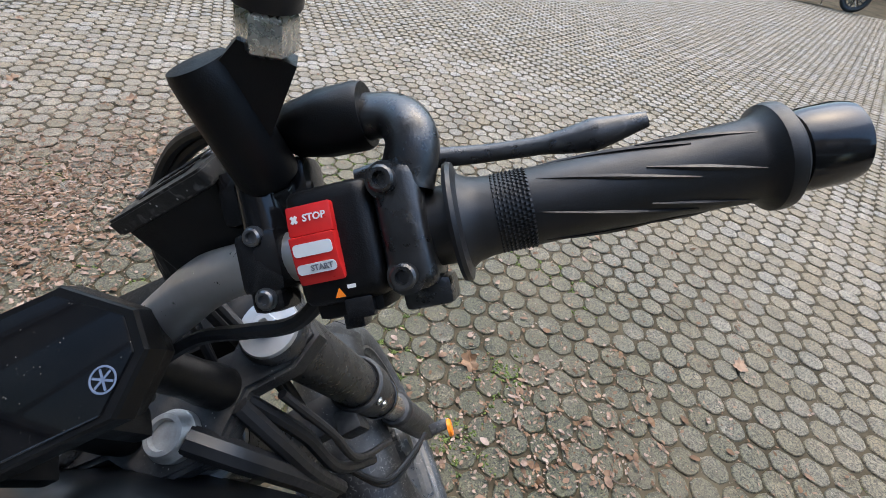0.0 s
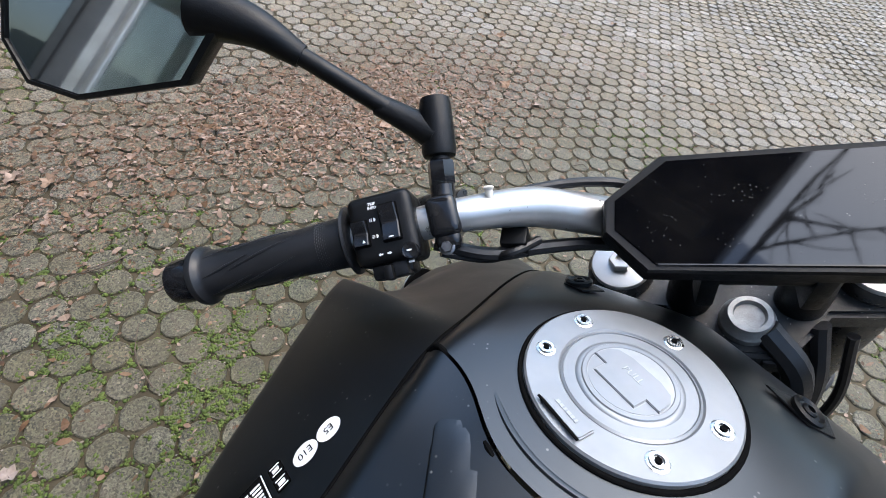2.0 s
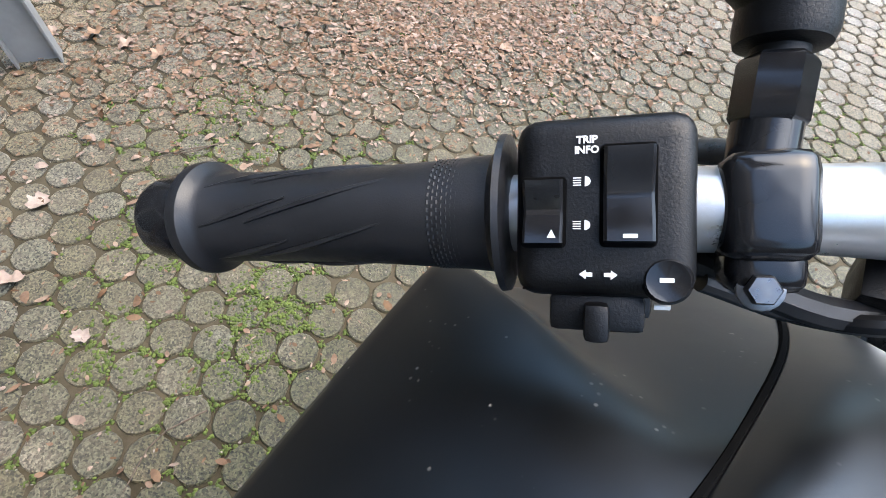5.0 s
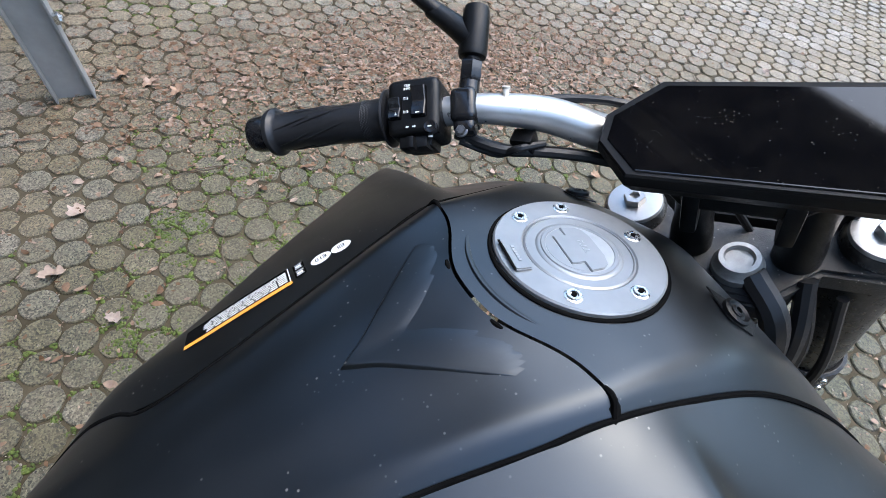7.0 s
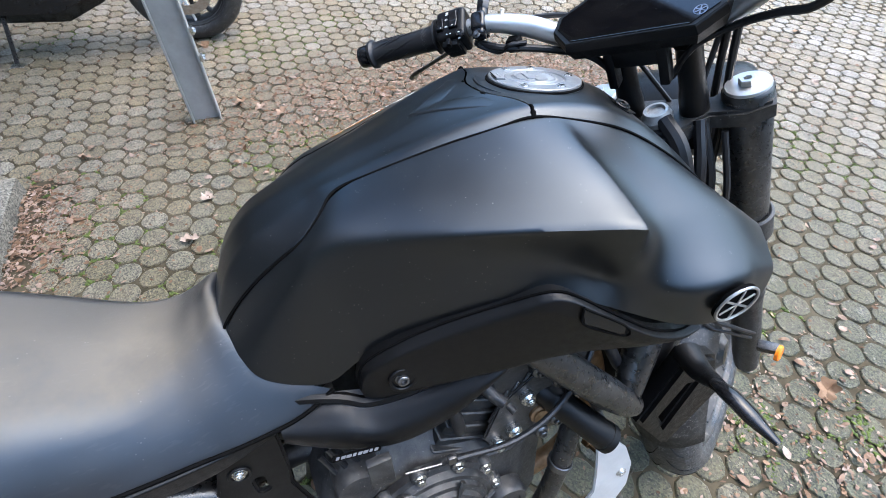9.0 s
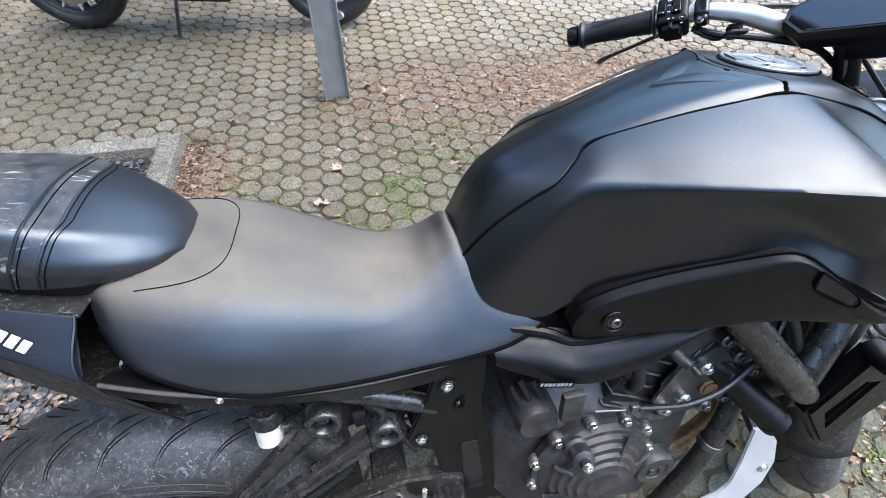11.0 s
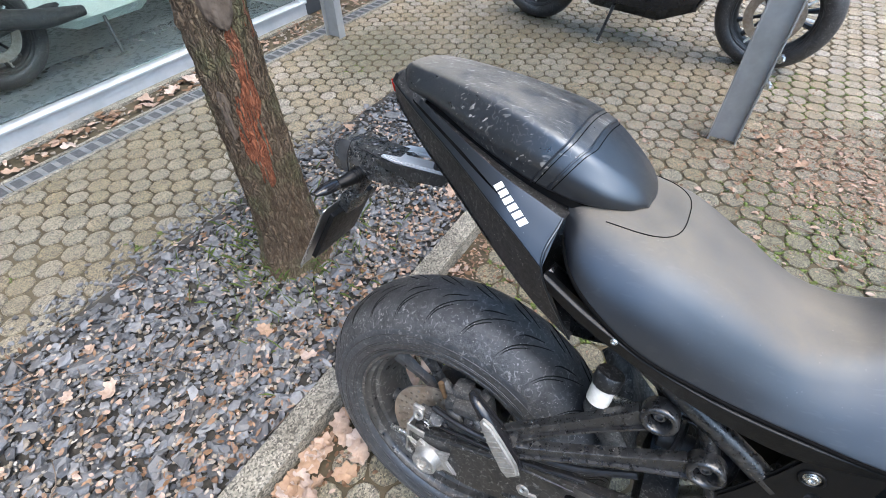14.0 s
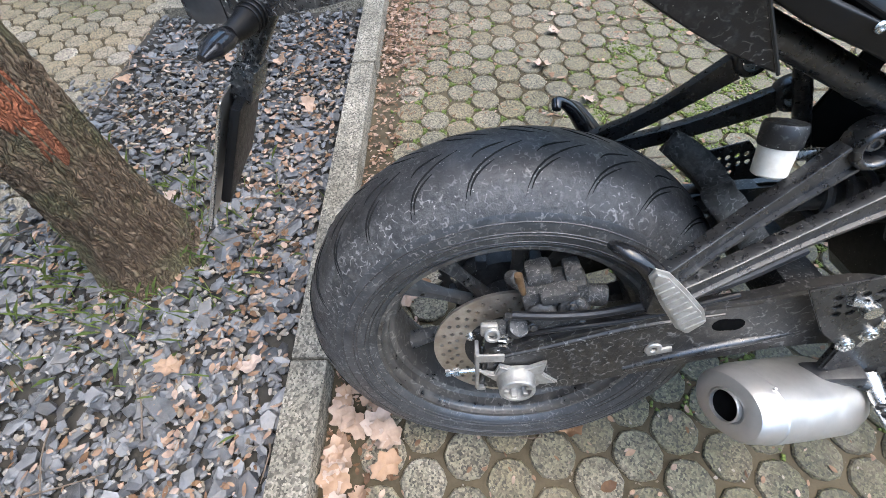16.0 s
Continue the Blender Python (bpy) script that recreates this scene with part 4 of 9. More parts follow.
TYRE_X = [0.0, 0.25, 0.45, 0.62, 0.76, 0.87, 0.95, 0.99, 1.0, 0.985, 0.95, 0.90, 0.84]
TYRE_D = [0.0, 0.018, 0.068, 0.15, 0.25, 0.36, 0.48, 0.58, 0.68, 0.78, 0.87, 0.94, 1.0]


def tread_depth(f):
    """How far the tread lies below the crown, as a part of the section's height, at a part of the half width."""
    return float(np.interp(f, TYRE_X[:9], TYRE_D[:9]))


def tyre(R, w, rim, seg=96):
    half = catmull([(x * w / 2, R - (R - rim) * d) for x, d in zip(TYRE_X, TYRE_D)], 17)
    prof = [(-x, r) for x, r in half[:0:-1]] + [(x, r) for x, r in half]
    prof = [(-w * 0.36, rim - 0.006)] + prof + [(w * 0.36, rim - 0.006)]
    out = [[(x, r * math.cos(t), r * math.sin(t)) for t in np.linspace(0, 2 * math.pi, seg, endpoint=False)] for x, r in prof]
    return rings(out, cap=False)


REAR = Matrix.Translation((0, 0.002, 0.31))
rear_wheel = part("rear_wheel", tyre(0.32, 0.18, 0.21), TYRE, moto, "dirty rear tyre with grooved tread", m=REAR, angle=50)
FRONT = CLAMP @ Matrix.Translation((0, 0.047, -0.735))


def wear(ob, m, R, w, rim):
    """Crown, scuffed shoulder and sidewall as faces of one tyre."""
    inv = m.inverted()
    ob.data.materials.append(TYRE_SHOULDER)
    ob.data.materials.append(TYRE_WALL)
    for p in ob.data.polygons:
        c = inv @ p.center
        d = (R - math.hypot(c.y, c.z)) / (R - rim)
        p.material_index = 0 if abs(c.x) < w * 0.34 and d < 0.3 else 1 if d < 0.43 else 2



front_wheel = part("front_wheel", tyre(0.30, 0.12, 0.222), TYRE, moto, "dirty front tyre turned to full lock", m=FRONT, angle=50)
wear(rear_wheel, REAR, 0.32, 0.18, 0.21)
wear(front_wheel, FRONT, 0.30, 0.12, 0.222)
for s in (1, -1):
    part("fork_tube", lathe([(0.027, -0.33), (0.029, -0.32), (0.029, 0.01), (0.026, 0.014)], (s * 0.095, 0.047, -0.02), (0, 0, 1), 28), FRAME_BLACK, moto, m=CLAMP)

# ---- controls, on the steered frame ----
bar = [(-0.262, -0.0471, 0.1546), (-0.22, -0.0332, 0.1507), (-0.18, -0.02, 0.147), (-0.14, 0.002, 0.124), (-0.105, 0.013, 0.099), (-0.07, 0.018, 0.08), (-0.03, 0.02, 0.074)]
bar = bar + [(-x, y, z) for x, y, z in bar[::-1]]
part("handlebar", sweep(bar, [0.0111, 0.0111, 0.0111, 0.0135, 0.0142, 0.0142, 0.0142, 0.0142, 0.0142, 0.0142, 0.0135, 0.0111, 0.0111, 0.0111], 20, n=90), ALLOY, moto, "silver tapered aluminium handlebar", m=STEER)


def bar_frame(s, x):
    """Pose on the bar at x metres out: x along the bar to the right, z to the rider, y up and ahead."""
    a, b = V((-0.18, -0.02, 0.147)), V((-0.386, -0.088, 0.166))
    d = (a - b).normalized()
    p = a + (b - a) * ((x - (0.185 if s < 0 else 0.18)) / 0.206)
    if s > 0:
        p.x, d = -p.x, V((d.x, -d.y, -d.z))
    zax = V((0, -0.5, 0.86))
    zax = (zax - d * zax.dot(d)).normalized()
    yax = zax.cross(d)
    return STEER @ Matrix(((d.x, yax.x, zax.x, p.x), (d.y, yax.y, zax.y, p.y), (d.z, yax.z, zax.z, p.z), (0, 0, 0, 1)))


# grips: ribs, knurled band and end weights
def grip(s):
    F = bar_frame(s, 0.255) @ Matrix.Diagonal((0.905 if s < 0 else 1.08, 1, 1, 1))
    o = s     # outwards along the bar's own x
    prof = [(0.0205, 0.0015), (0.0246, 0.002), (0.0252, 0.0035), (0.0246, 0.005), (0.0198, 0.0062), (0.0178, 0.009), (0.0166, 0.0135), (0.0161, 0.019), (0.0155, 0.04), (0.0152, 0.08), (0.0158, 0.106), (0.0172, 0.109), (0.02, 0.1115), (0.0203, 0.1135), (0.02, 0.116), (0.0165, 0.1185), (0.0112, 0.12)]
    if s < 0:
        prof = [(0.0185, -0.006), (0.0225, -0.005), (0.0228, -0.003), (0.019, -0.002), (0.0172, 0.0), (0.0164, 0.012)] + prof[8:]
    g = part("grip", lathe(prof, (0, 0, 0), (o, 0, 0), 36), RUBBER, moto, "black ribbed rubber grip", m=F)
    for k in range(7):
        a0 = 2 * math.pi * k / 7
        for x0, x1, da in ((0.034, 0.086, 0.85), (0.070, 0.106, 0.6)):
            pts = []
            for t in np.linspace(0, 1, 8):
                x, a = x0 + (x1 - x0) * t, a0 + (0.35 if x0 > 0.05 else 0) + da * t
                r = 0.0154 + 0.0002 * math.sin(math.pi * t)
                pts.append((o * x, r * math.cos(a), r * math.sin(a)))
            part("rib", sweep(pts, [0.0004, 0.0011, 0.0005], 5), RUBBER, g, m=F)
    kn = bmesh.new()
    for i in range(9):
        for j in range(48):
            a = 2 * math.pi * (j + 0.5 * (i % 2)) / 48
            x = (0.0185 if s > 0 else 0.006) + i * 0.0015
            kn = join(kn, box((o * x, 0.01575 * math.cos(a), 0.01575 * math.sin(a)), (0.0012, 0.0012, 0.0011), 0, Matrix.Rotation(a, 4, "X") @ Matrix.Rotation(0.78, 4, "Z")))
    part("knurled_band", kn, RUBBER, g, m=F)
    part("bar_end", lathe([(0.012, 0.119), (0.0148, 0.1205), (0.0155, 0.124), (0.0155, 0.134), (0.0145, 0.138), (0.012, 0.1395)], (0, 0, 0), (o, 0, 0), 30), GLOSS, moto, "gloss black bar end weight", m=F)


for s in (-1, 1):
    grip(s)


def label_bars(w, h, n, mtx, parent, material=WHITE_PRINT):
    """Small print that nobody can read: a row of plain bars."""
    bm = bmesh.new()
    for i in range(n):
        ww = w / n * (0.55 + 0.35 * ((i * 7) % 3) / 2)
        bm = join(bm, box((-w / 2 + (i + 0.5) * w / n, 0, 0), (ww, h, 0.0003), 0))
    return part("print", bm, material, parent, m=mtx)


def on(F, x, y, z, rz=0.0):
    return F @ pose(x, y, z, 0, 0, rz)


# left switch housing
F = bar_frame(-1, 0.2275) @ pose(0, -0.002, -0.002) @ Matrix.Scale(0.825, 4)
hb = join(box((0, 0.0025, 0.004), (0.05, 0.053, 0.048), 0.0085, seg=5), box((0.0, -0.024, 0.0), (0.03, 0.016, 0.03), 0.004))
sw = part("left_switch_housing", hb, PLASTIC, moto, "black switch housing with white printed symbols", m=F)
TOPZ = 0.0282
for cx, cy, w_, h_ in ((-0.0164, 0.0005, 0.0112, 0.0188), (0.0066, 0.005, 0.0132, 0.0272)):
    # black plate painting the shaded gap round each rocker
    part("switch_well", plate(rounded(w_ + 0.0018, h_ + 0.0018, 0.0016), 0.0012, pose(cx, cy, TOPZ - 0.0006), bevel=0.0004), SOOT_GAP_BLACK, sw, m=F)
    k_ = h_ / 2
    rk = rings([[(cx + a * w_ / 2, cy + y, TOPZ + z) for a, z in ((-1, -0.001), (-1, zt), (-0.86, zt + 0.0008), (0.86, zt + 0.0008), (1, zt), (1, -0.001))] for y, zt in ((-k_, 0.0008), (-k_ * 0.94, 0.0042), (-k_ * 0.55, 0.0034), (-k_ * 0.08, 0.0012), (k_ * 0.08, 0.0012), (k_ * 0.55, 0.0036), (k_ * 0.94, 0.0048), (k_, 0.0008))])
    part("rocker_switch", rk, GLOSS, sw, "gloss black rocker switch", m=F, angle=25)
part("triangle_mark", plate([(-0.0012, -0.0011), (0.0012, -0.0011), (0.0, 0.0012)], 0.0003, bevel=0), WHITE_PRINT, sw, m=on(F, -0.0138, -0.0058, TOPZ + 0.0047))
part("print", letters("TRIP\nINFO", 0.0029, 0.0002, 0.0001), WHITE_PRINT, sw, "white words on the housing", m=on(F, -0.0045, 0.0195, TOPZ + 0.0003))
for y in (0.0102, -0.0022):
    lamp = join(plate([(0.0003, -0.0016)] + [(0.0003 + 0.0019 * math.cos(a), 0.0017 * math.sin(a)) for a in np.linspace(-1.45, 1.45, 7)] + [(0.0003, 0.0016)], 0.0003, bevel=0), *[box((-0.0022, 0.0012 - 0.0008 * k, 0.00015), (0.0026, 0.00035, 0.0003), 0) for k in range(4)])
    part("lamp_symbol", lamp, WHITE_PRINT, sw, m=on(F, -0.0052, y - 0.001, TOPZ + 0.0003) @ Matrix.Scale(0.85, 4))
for x, d in ((-0.0045, -1), (0.0022, 1)):
    part("arrow_symbol", plate([(d * 0.0022, 0), (0, 0.0016), (0, 0.0007), (-d * 0.0022, 0.0007), (-d * 0.0022, -0.0007), (0, -0.0007), (0, -0.0016)][::d], 0.0003, bevel=0), WHITE_PRINT, sw, m=on(F, x, -0.0172, TOPZ + 0.0003) @ Matrix.Scale(0.82, 4))
part("horn_button", lathe([(0.0066, 0), (0.0066, 0.003), (0.0056, 0.0044), (0.0042, 0.004), (0.0, 0.0038)], (0.0168, -0.0185, TOPZ - 0.004), (0, 0, 1), 20), GLOSS, sw, m=F)
part("print", join(box((0.0165, -0.0183, TOPZ + 0.0002), (0.0036, 0.0012, 0.0004), 0), box((0.0160, -0.0262, TOPZ - 0.0042), (0.0042, 0.0016, 0.0005), 0, pose(0, 0, 0, 40, 0, 0))), WHITE_PRINT, sw, m=F)
part("print", box((0.0068, -0.0064, TOPZ + 0.0051), (0.0036, 0.0011, 0.0004), 0), WHITE_PRINT, sw, m=F)
part("turn_signal_switch", join(box((-0.0015, -0.029, 0.012), (0.027, 0.011, 0.02), 0.002), box((-0.0015, -0.031, 0.024), (0.007, 0.011, 0.012), 0.002)), PLASTIC, sw, m=F)
part("seam_line", box((0, -0.0222, TOPZ - 0.0075), (0.046, 0.0007, 0.004), 0), SOOT_GAP_BLACK, sw, m=F)

# left mirror clamp, clutch perch and lever
F = bar_frame(-1, 0.193) @ Matrix.Scale(0.82, 4)
cl = part("mirror_clamp", join(box((0, 0.0, 0.0), (0.024, 0.032, 0.037), 0.007, seg=3), box((0, -0.017, 0.004), (0.02, 0.016, 0.022), 0.006, seg=3)), GLOSS, moto, "gloss black clutch perch and mirror clamp", m=F)
part("clamp_bolt", hexbolt((-0.002, -0.0235, 0.012), (0, 0, 1), 0.0046, 0.005), DARK_STEEL, cl, m=F)
part("clamp_bolt", bolt((-0.002, 0.017, -0.004), (0, 0, 1), 0.004), STEEL, cl, m=F)
part("clutch_lever", sweep([(-0.185, 0.004, 0.137), (-0.215, 0.012, 0.124), (-0.27, 0.008, 0.107), (-0.33, 0.004, 0.09), (-0.372, 0.004, 0.077), (-0.387, 0.008, 0.069)], [0.006, 0.0065, 0.006, 0.0052, 0.0052, 0.008], 12, flat=0.6), FRAME_BLACK, moto, "black clutch lever", m=STEER)
part("adjuster", join(lathe([(0.003, 0), (0.003, 0.010), (0.0036, 0.0105), (0.0042, 0.012), (0.003, 0.013)], (0.036, 0.004, 0.0), (0.15, 1, 0.3), 14)), WHITE_PLASTIC, moto, "pale plastic stub on the clutch perch", m=F)


def mirror(s):
    def q(x, y, z):
        return (s * x, y, z)
    right = s > 0
    d = V((0.0, 0.36, 0.93)) if right else V(q(0.005, 0.045, 0.028)).normalized()
    base = V((0.194, 0.0, 0.151)) if right else V(q(0.1905, -0.004, 0.158))
    k0 = -0.015 if right else 0.0
    base = base if right else base - d * 0.013
    w_ = 1.0 if right else 0.83
    root = part("mirror_stem", lathe([(r * w_, h) for r, h in ((0.0078, 0.026 + k0), (0.0078, 0.031 + k0), (0.0125, 0.032 + k0), (0.0135, 0.035 + k0), (0.0128, 0.058), (0.0124, 0.066), (0.0115, 0.069), (0.0, 0.07))], base, d, 28), PLASTIC, moto, "black rear-view mirror on a jointed stem", m=STEER)
    part("stem_neck", lathe([(r * w_, h) for r, h in ((0.0125, -0.016 + k0), (0.0112, -0.006 + k0), (0.0098, 0.004 + k0), (0.0096, 0.013 + k0))], base, d, 24), GLOSS, root, m=STEER)
    part("lock_nut", lathe([(r * w_, h) for r, h in ((0.0095, 0.0125 + k0), (0.0106, 0.014 + k0), (0.0106, 0.0275 + k0), (0.0095, 0.029 + k0))], base, d, 6), GLOSS, root, m=STEER)
    j0 = base + d * (0.04 if right else 0.046)
    j1 = V((0.219, 0.02, 0.212)) if right else V(q(0.231, 0.037, 0.194))
    if right:
        g = (j1 - j0).normalized()
        w = (d - g * d.dot(g)).normalized()
        t = g.cross(w).normalized() * 0.0068
        web = [base + d * 0.026, j1 - w * 0.0105 - g * 0.004, j1 - w * 0.0105 + g * 0.001, j1 + w * 0.0105 + g * 0.001, base + d * 0.064]
        part("arm_socket", rings([[tuple(p + t * k) for p in web] for k in (-1, 1)]), PLASTIC, root, m=STEER, angle=30)
    else:
        part("arm_socket", sweep([j0, j0 + (j1 - j0) * 0.5, j1], [0.0128, 0.0095, 0.0080], 16, flat=0.8), PLASTIC, root, m=STEER)
    k1 = V((0.25, 0.028, 0.272)) if right else V(q(0.279, 0.045, 0.243))
    if right:
        part("arm_nut", lathe([(0.009, 0.0005), (0.0108, 0.002), (0.0108, 0.014), (0.009, 0.016)], j1, k1 - j1, 6), STEEL, root, "bright hexagon nut", m=STEER)
        part("rubber_boot", sweep([j1 + (k1 - j1) * 0.25, j1 + (k1 - j1) * 0.36, j1 + (k1 - j1) * 0.7], [0.012, 0.0135, 0.009], 16), RUBBER, root, m=STEER)
    part("arm", sweep([j0 + (j1 - j0) * 0.8, k1 + (k1 - j1) * 0.2], [0.0062, 0.0058], 14), PLASTIC, root, m=STEER)
    part("socket_collar", sweep([k1 + (j1 - k1) * 0.2, k1 + (k1 - j1) * 0.25, k1 + V(q(0.042, 0.004, 0.03))], [0.0075, 0.0125, 0.018], 16), PLASTIC, root, m=STEER)
    hx = V(q(1, 0.0, 0.12)).normalized()
    nn = V(q(-0.12, -0.72, 0.68)).normalized()
    nn = (nn - hx * nn.dot(hx)).normalized()
    hy = nn.cross(hx)
    H = STEER @ Matrix(((hx.x, hy.x, nn.x, 0), (hx.y, hy.y, nn.y, 0), (hx.z, hy.z, nn.z, 0), (0, 0, 0, 1)))
    H.translation = STEER @ (V((0.37, 0.04, 0.36)) if right else V(q(0.394, 0.05, 0.286)))
    ol = [(-0.085, 0.02), (-0.06, 0.046), (0.03, 0.052), (0.072, 0.04), (0.086, 0.012), (0.072, -0.03), (0.014, -0.052), (-0.012, -0.05), (-0.074, -0.018), (-0.087, 0.0)][::-1]
    if s > 0:
        ol = [(x, -y) for x, y in ol][::-1]
    big = [(x * 1.0, y * 1.0) for x, y in ol]
    ringsv = []
    for sc, z in ((0.35, -0.034), (0.75, -0.028), (0.98, -0.012), (1.04, 0.0), (1.04, 0.004), (0.985, 0.005), (0.975, 0.002)):
        ringsv.append([(x * sc, y * sc, z) for x, y in big])
    part("mirror_housing", rings(ringsv), PLASTIC, root, m=H, angle=30)
    part("mirror_glass", plate([(x * 0.968, y * 0.968) for x, y in big], 0.0012, pose(0, 0, 0.0022), bevel=0), MIRROR, root, "rear-view mirror glass", m=H)


mirror(-1)
mirror(1)

# right switch housing, throttle housing, brake master cylinder
F = bar_frame(1, 0.211) @ pose(0, 0.001, -0.002) @ Matrix.Scale(0.84, 4)
sr = part("right_switch_housing", join(box((0.004, 0.0, 0.004), (0.042, 0.056, 0.05), 0.008, seg=3), box((0.004, -0.026, 0.006), (0.034, 0.018, 0.034), 0.004)), PLASTIC, moto, "black switch housing with a red engine switch", m=F)
red = part("engine_switch", join(box((-0.003, 0.0125, 0.0295), (0.0215, 0.014, 0.008), 0.0012, pose(0, 0, 0, -6, 0, 0)), box((-0.003, -0.0025, 0.0302), (0.0215, 0.0175, 0.0095), 0.0012, pose(0, 0, 0, 7, 0, 0)), box((-0.003, -0.0115, 0.0288), (0.0215, 0.008, 0.0085), 0.0012, pose(0, 0, 0, 20, 0, 0))), RED, sr, "red rocker for stop and start", m=F)
part("print", letters("STOP", 0.0046, 0.0002, 0.0001), WHITE_PRINT, red, "white word", m=on(F, -0.0002, 0.0135, 0.0339) @ pose(0, 0, 0, -6, 0, 0))
part("print", join(box((-0.0098, 0.0135, 0.0338), (0.0014, 0.004, 0.0003), 0, pose(0, 0, 0, 0, 0, 40)), box((-0.0098, 0.0135, 0.0338), (0.0014, 0.004, 0.0003), 0, pose(0, 0, 0, 0, 0, -40))), WHITE_PRINT, red, m=F)
part("white_field", plate(rounded(0.0185, 0.0058, 0.0018), 0.0004, on(Matrix(), -0.003, -0.0005, 0.0354) @ pose(0, 0, 0, 7, 0, 0), bevel=0), WHITE_PRINT, red, m=F)
part("white_field", plate(rounded(0.0185, 0.0048, 0.0018), 0.0004, on(Matrix(), -0.003, -0.0092, 0.0345) @ pose(0, 0, 0, 14, 0, 0), bevel=0), WHITE_PRINT, red, m=F)
part("print", letters("START", 0.0036, 0.00015, 0.0001), GREY_PRINT, red, "grey word", m=on(F, -0.0005, -0.0092, 0.0351) @ pose(0, 0, 0, 14, 0, 0))
part("hazard_symbol", plate([(0, 0.0022), (-0.0026, -0.0022), (0.0026, -0.0022)], 0.0003, bevel=0), ORANGE, sr, m=on(F, 0.003, -0.0225, 0.0295))
part("print", box((0.009, -0.0205, 0.0295), (0.004, 0.0018, 0.0003), 0), WHITE_PRINT, sr, m=F)
part("hazard_switch", join(box((0.010, -0.031, 0.025), (0.014, 0.01, 0.006), 0.0015), box((0.004, -0.037, 0.016), (0.01, 0.008, 0.012), 0.001)), GLOSS, sr, m=F)
F2 = bar_frame(1, 0.243)
th = part("throttle_housing", join(box((-0.003, 0.002, 0.002), (0.019, 0.05, 0.040), 0.006, seg=3), box((-0.001, -0.026, -0.004), (0.021, 0.012, 0.024), 0.003), sweep([(0.0, 0.018, 0.012), (0.006, 0.035, 0.012), (0.0, 0.047, 0.006), (-0.016, 0.052, 0.0)], [0.0115, 0.0108, 0.0102, 0.0115], 16, flat=0.8)), FRAME_BLACK, moto, "black throttle housing with cable elbow", m=F2)
for y, x in ((0.0205, -0.006), (-0.0165, -0.005)):
    part("housing_bolt", join(bolt((x, y, 0.0205), (0, 0, 1), 0.0052, 0.0075), lathe([(0.0075, -0.006), (0.0075, 0.001)], (x, y, 0.0205), (0, 0, 1), 18)), STEEL if y > 9 else FRAME_BLACK, th, m=F2)
part("throttle_collar", lathe([(0.0150, -0.014), (0.0165, -0.013), (0.0165, 0.014), (0.0150, 0.015)], (0, 0, 0), (1, 0, 0), 28), RUBBER, th, m=F2)
part("cable_boot", lathe([(0.0135, 0), (0.0145, 0.003), (0.0145, 0.02), (0.012, 0.034), (0.008, 0.04), (0.0045, 0.041)], (-0.012, 0.052, 0.001), (-1, 0.06, -0.08), 20), PLASTIC, th, "ribbed rubber cable boot", m=F2)
part("brake_lever", sweep([(-0.03, 0.03, -0.022), (0.0, 0.033, -0.024), (0.035, 0.029, -0.024), (0.066, 0.026, -0.02), (0.085, 0.026, -0.018), (0.095, 0.0265, -0.017), (0.1015, 0.0268, -0.0165)], [0.006, 0.006, 0.005, 0.0044, 0.0044, 0.0078, 0.0035], 12, flat=0.6), FRAME_BLACK, moto, "black brake lever", m=F2)
F3 = bar_frame(1, 0.18) @ Matrix.Scale(0.88, 4)
bp = part("brake_perch", join(box((0, 0.0, 0.0), (0.022, 0.03, 0.034), 0.004), lathe([(0.0125, 0), (0.0115, 0.012), (0.0105, 0.03)], (0, 0.01, 0.0), (0, 1, 0.12), 20), box((0, -0.018, 0.006), (0.017, 0.013, 0.02), 0.004), box((0, 0.035, -0.012), (0.05, 0.03, 0.026), 0.006)), GLOSS, moto, "black brake master cylinder clamp", m=F3)
for y in (-0.0175, 0.012):
    part("clamp_bolt", bolt((0, y, 0.0155), (0, 0, 1), 0.0045, 0.004), DARK_STEEL, bp, m=F3)
# brake fluid reservoir
rx_, ry_ = V((0.0576, -0.0193, 0.025)).normalized(), V((0.0129, 0.0319, -0.0173))
ry_ = (ry_ - rx_ * ry_.dot(rx_)).normalized()
rz_ = rx_.cross(ry_)
RES = STEER @ Matrix(((rx_.x, ry_.x, rz_.x, 0.1483), (rx_.y, ry_.y, rz_.y, 0.0417), (rx_.z, ry_.z, rz_.z, 0.146), (0, 0, 0, 1)))
resv = part("brake_reservoir", rings([[(x * f, y * f - o, z) for x, y in rounded(0.066, 0.040, 0.004)] for f, o, z in ((0.80, 0.004, -0.046), (0.86, 0.003, -0.030), (0.93, 0.001, -0.010), (0.97, 0.0, 0.0))]), PLASTIC, moto, "black square brake fluid reservoir", m=RES)
lid = part("lid", plate(rounded(0.070, 0.043, 0.003), 0.009, pose(0, 0, 0.0005), bevel=0.0012), PLASTIC_DUSTY, resv, "dirty black lid with screws", m=RES)
for x in (-0.026, 0.026):
    part("screw", bolt((x, 0, 0.0095), (0, 0, 1), 0.0032, 0.0015), DARK_STEEL, lid, m=RES)
label_bars(0.038, 0.008, 8, RES @ pose(0, -0.007, 0.0098), lid, SOOT_GAP_BLACK)
label_bars(0.038, 0.005, 6, RES @ pose(0, 0.006, 0.0098), lid, SOOT_GAP_BLACK)

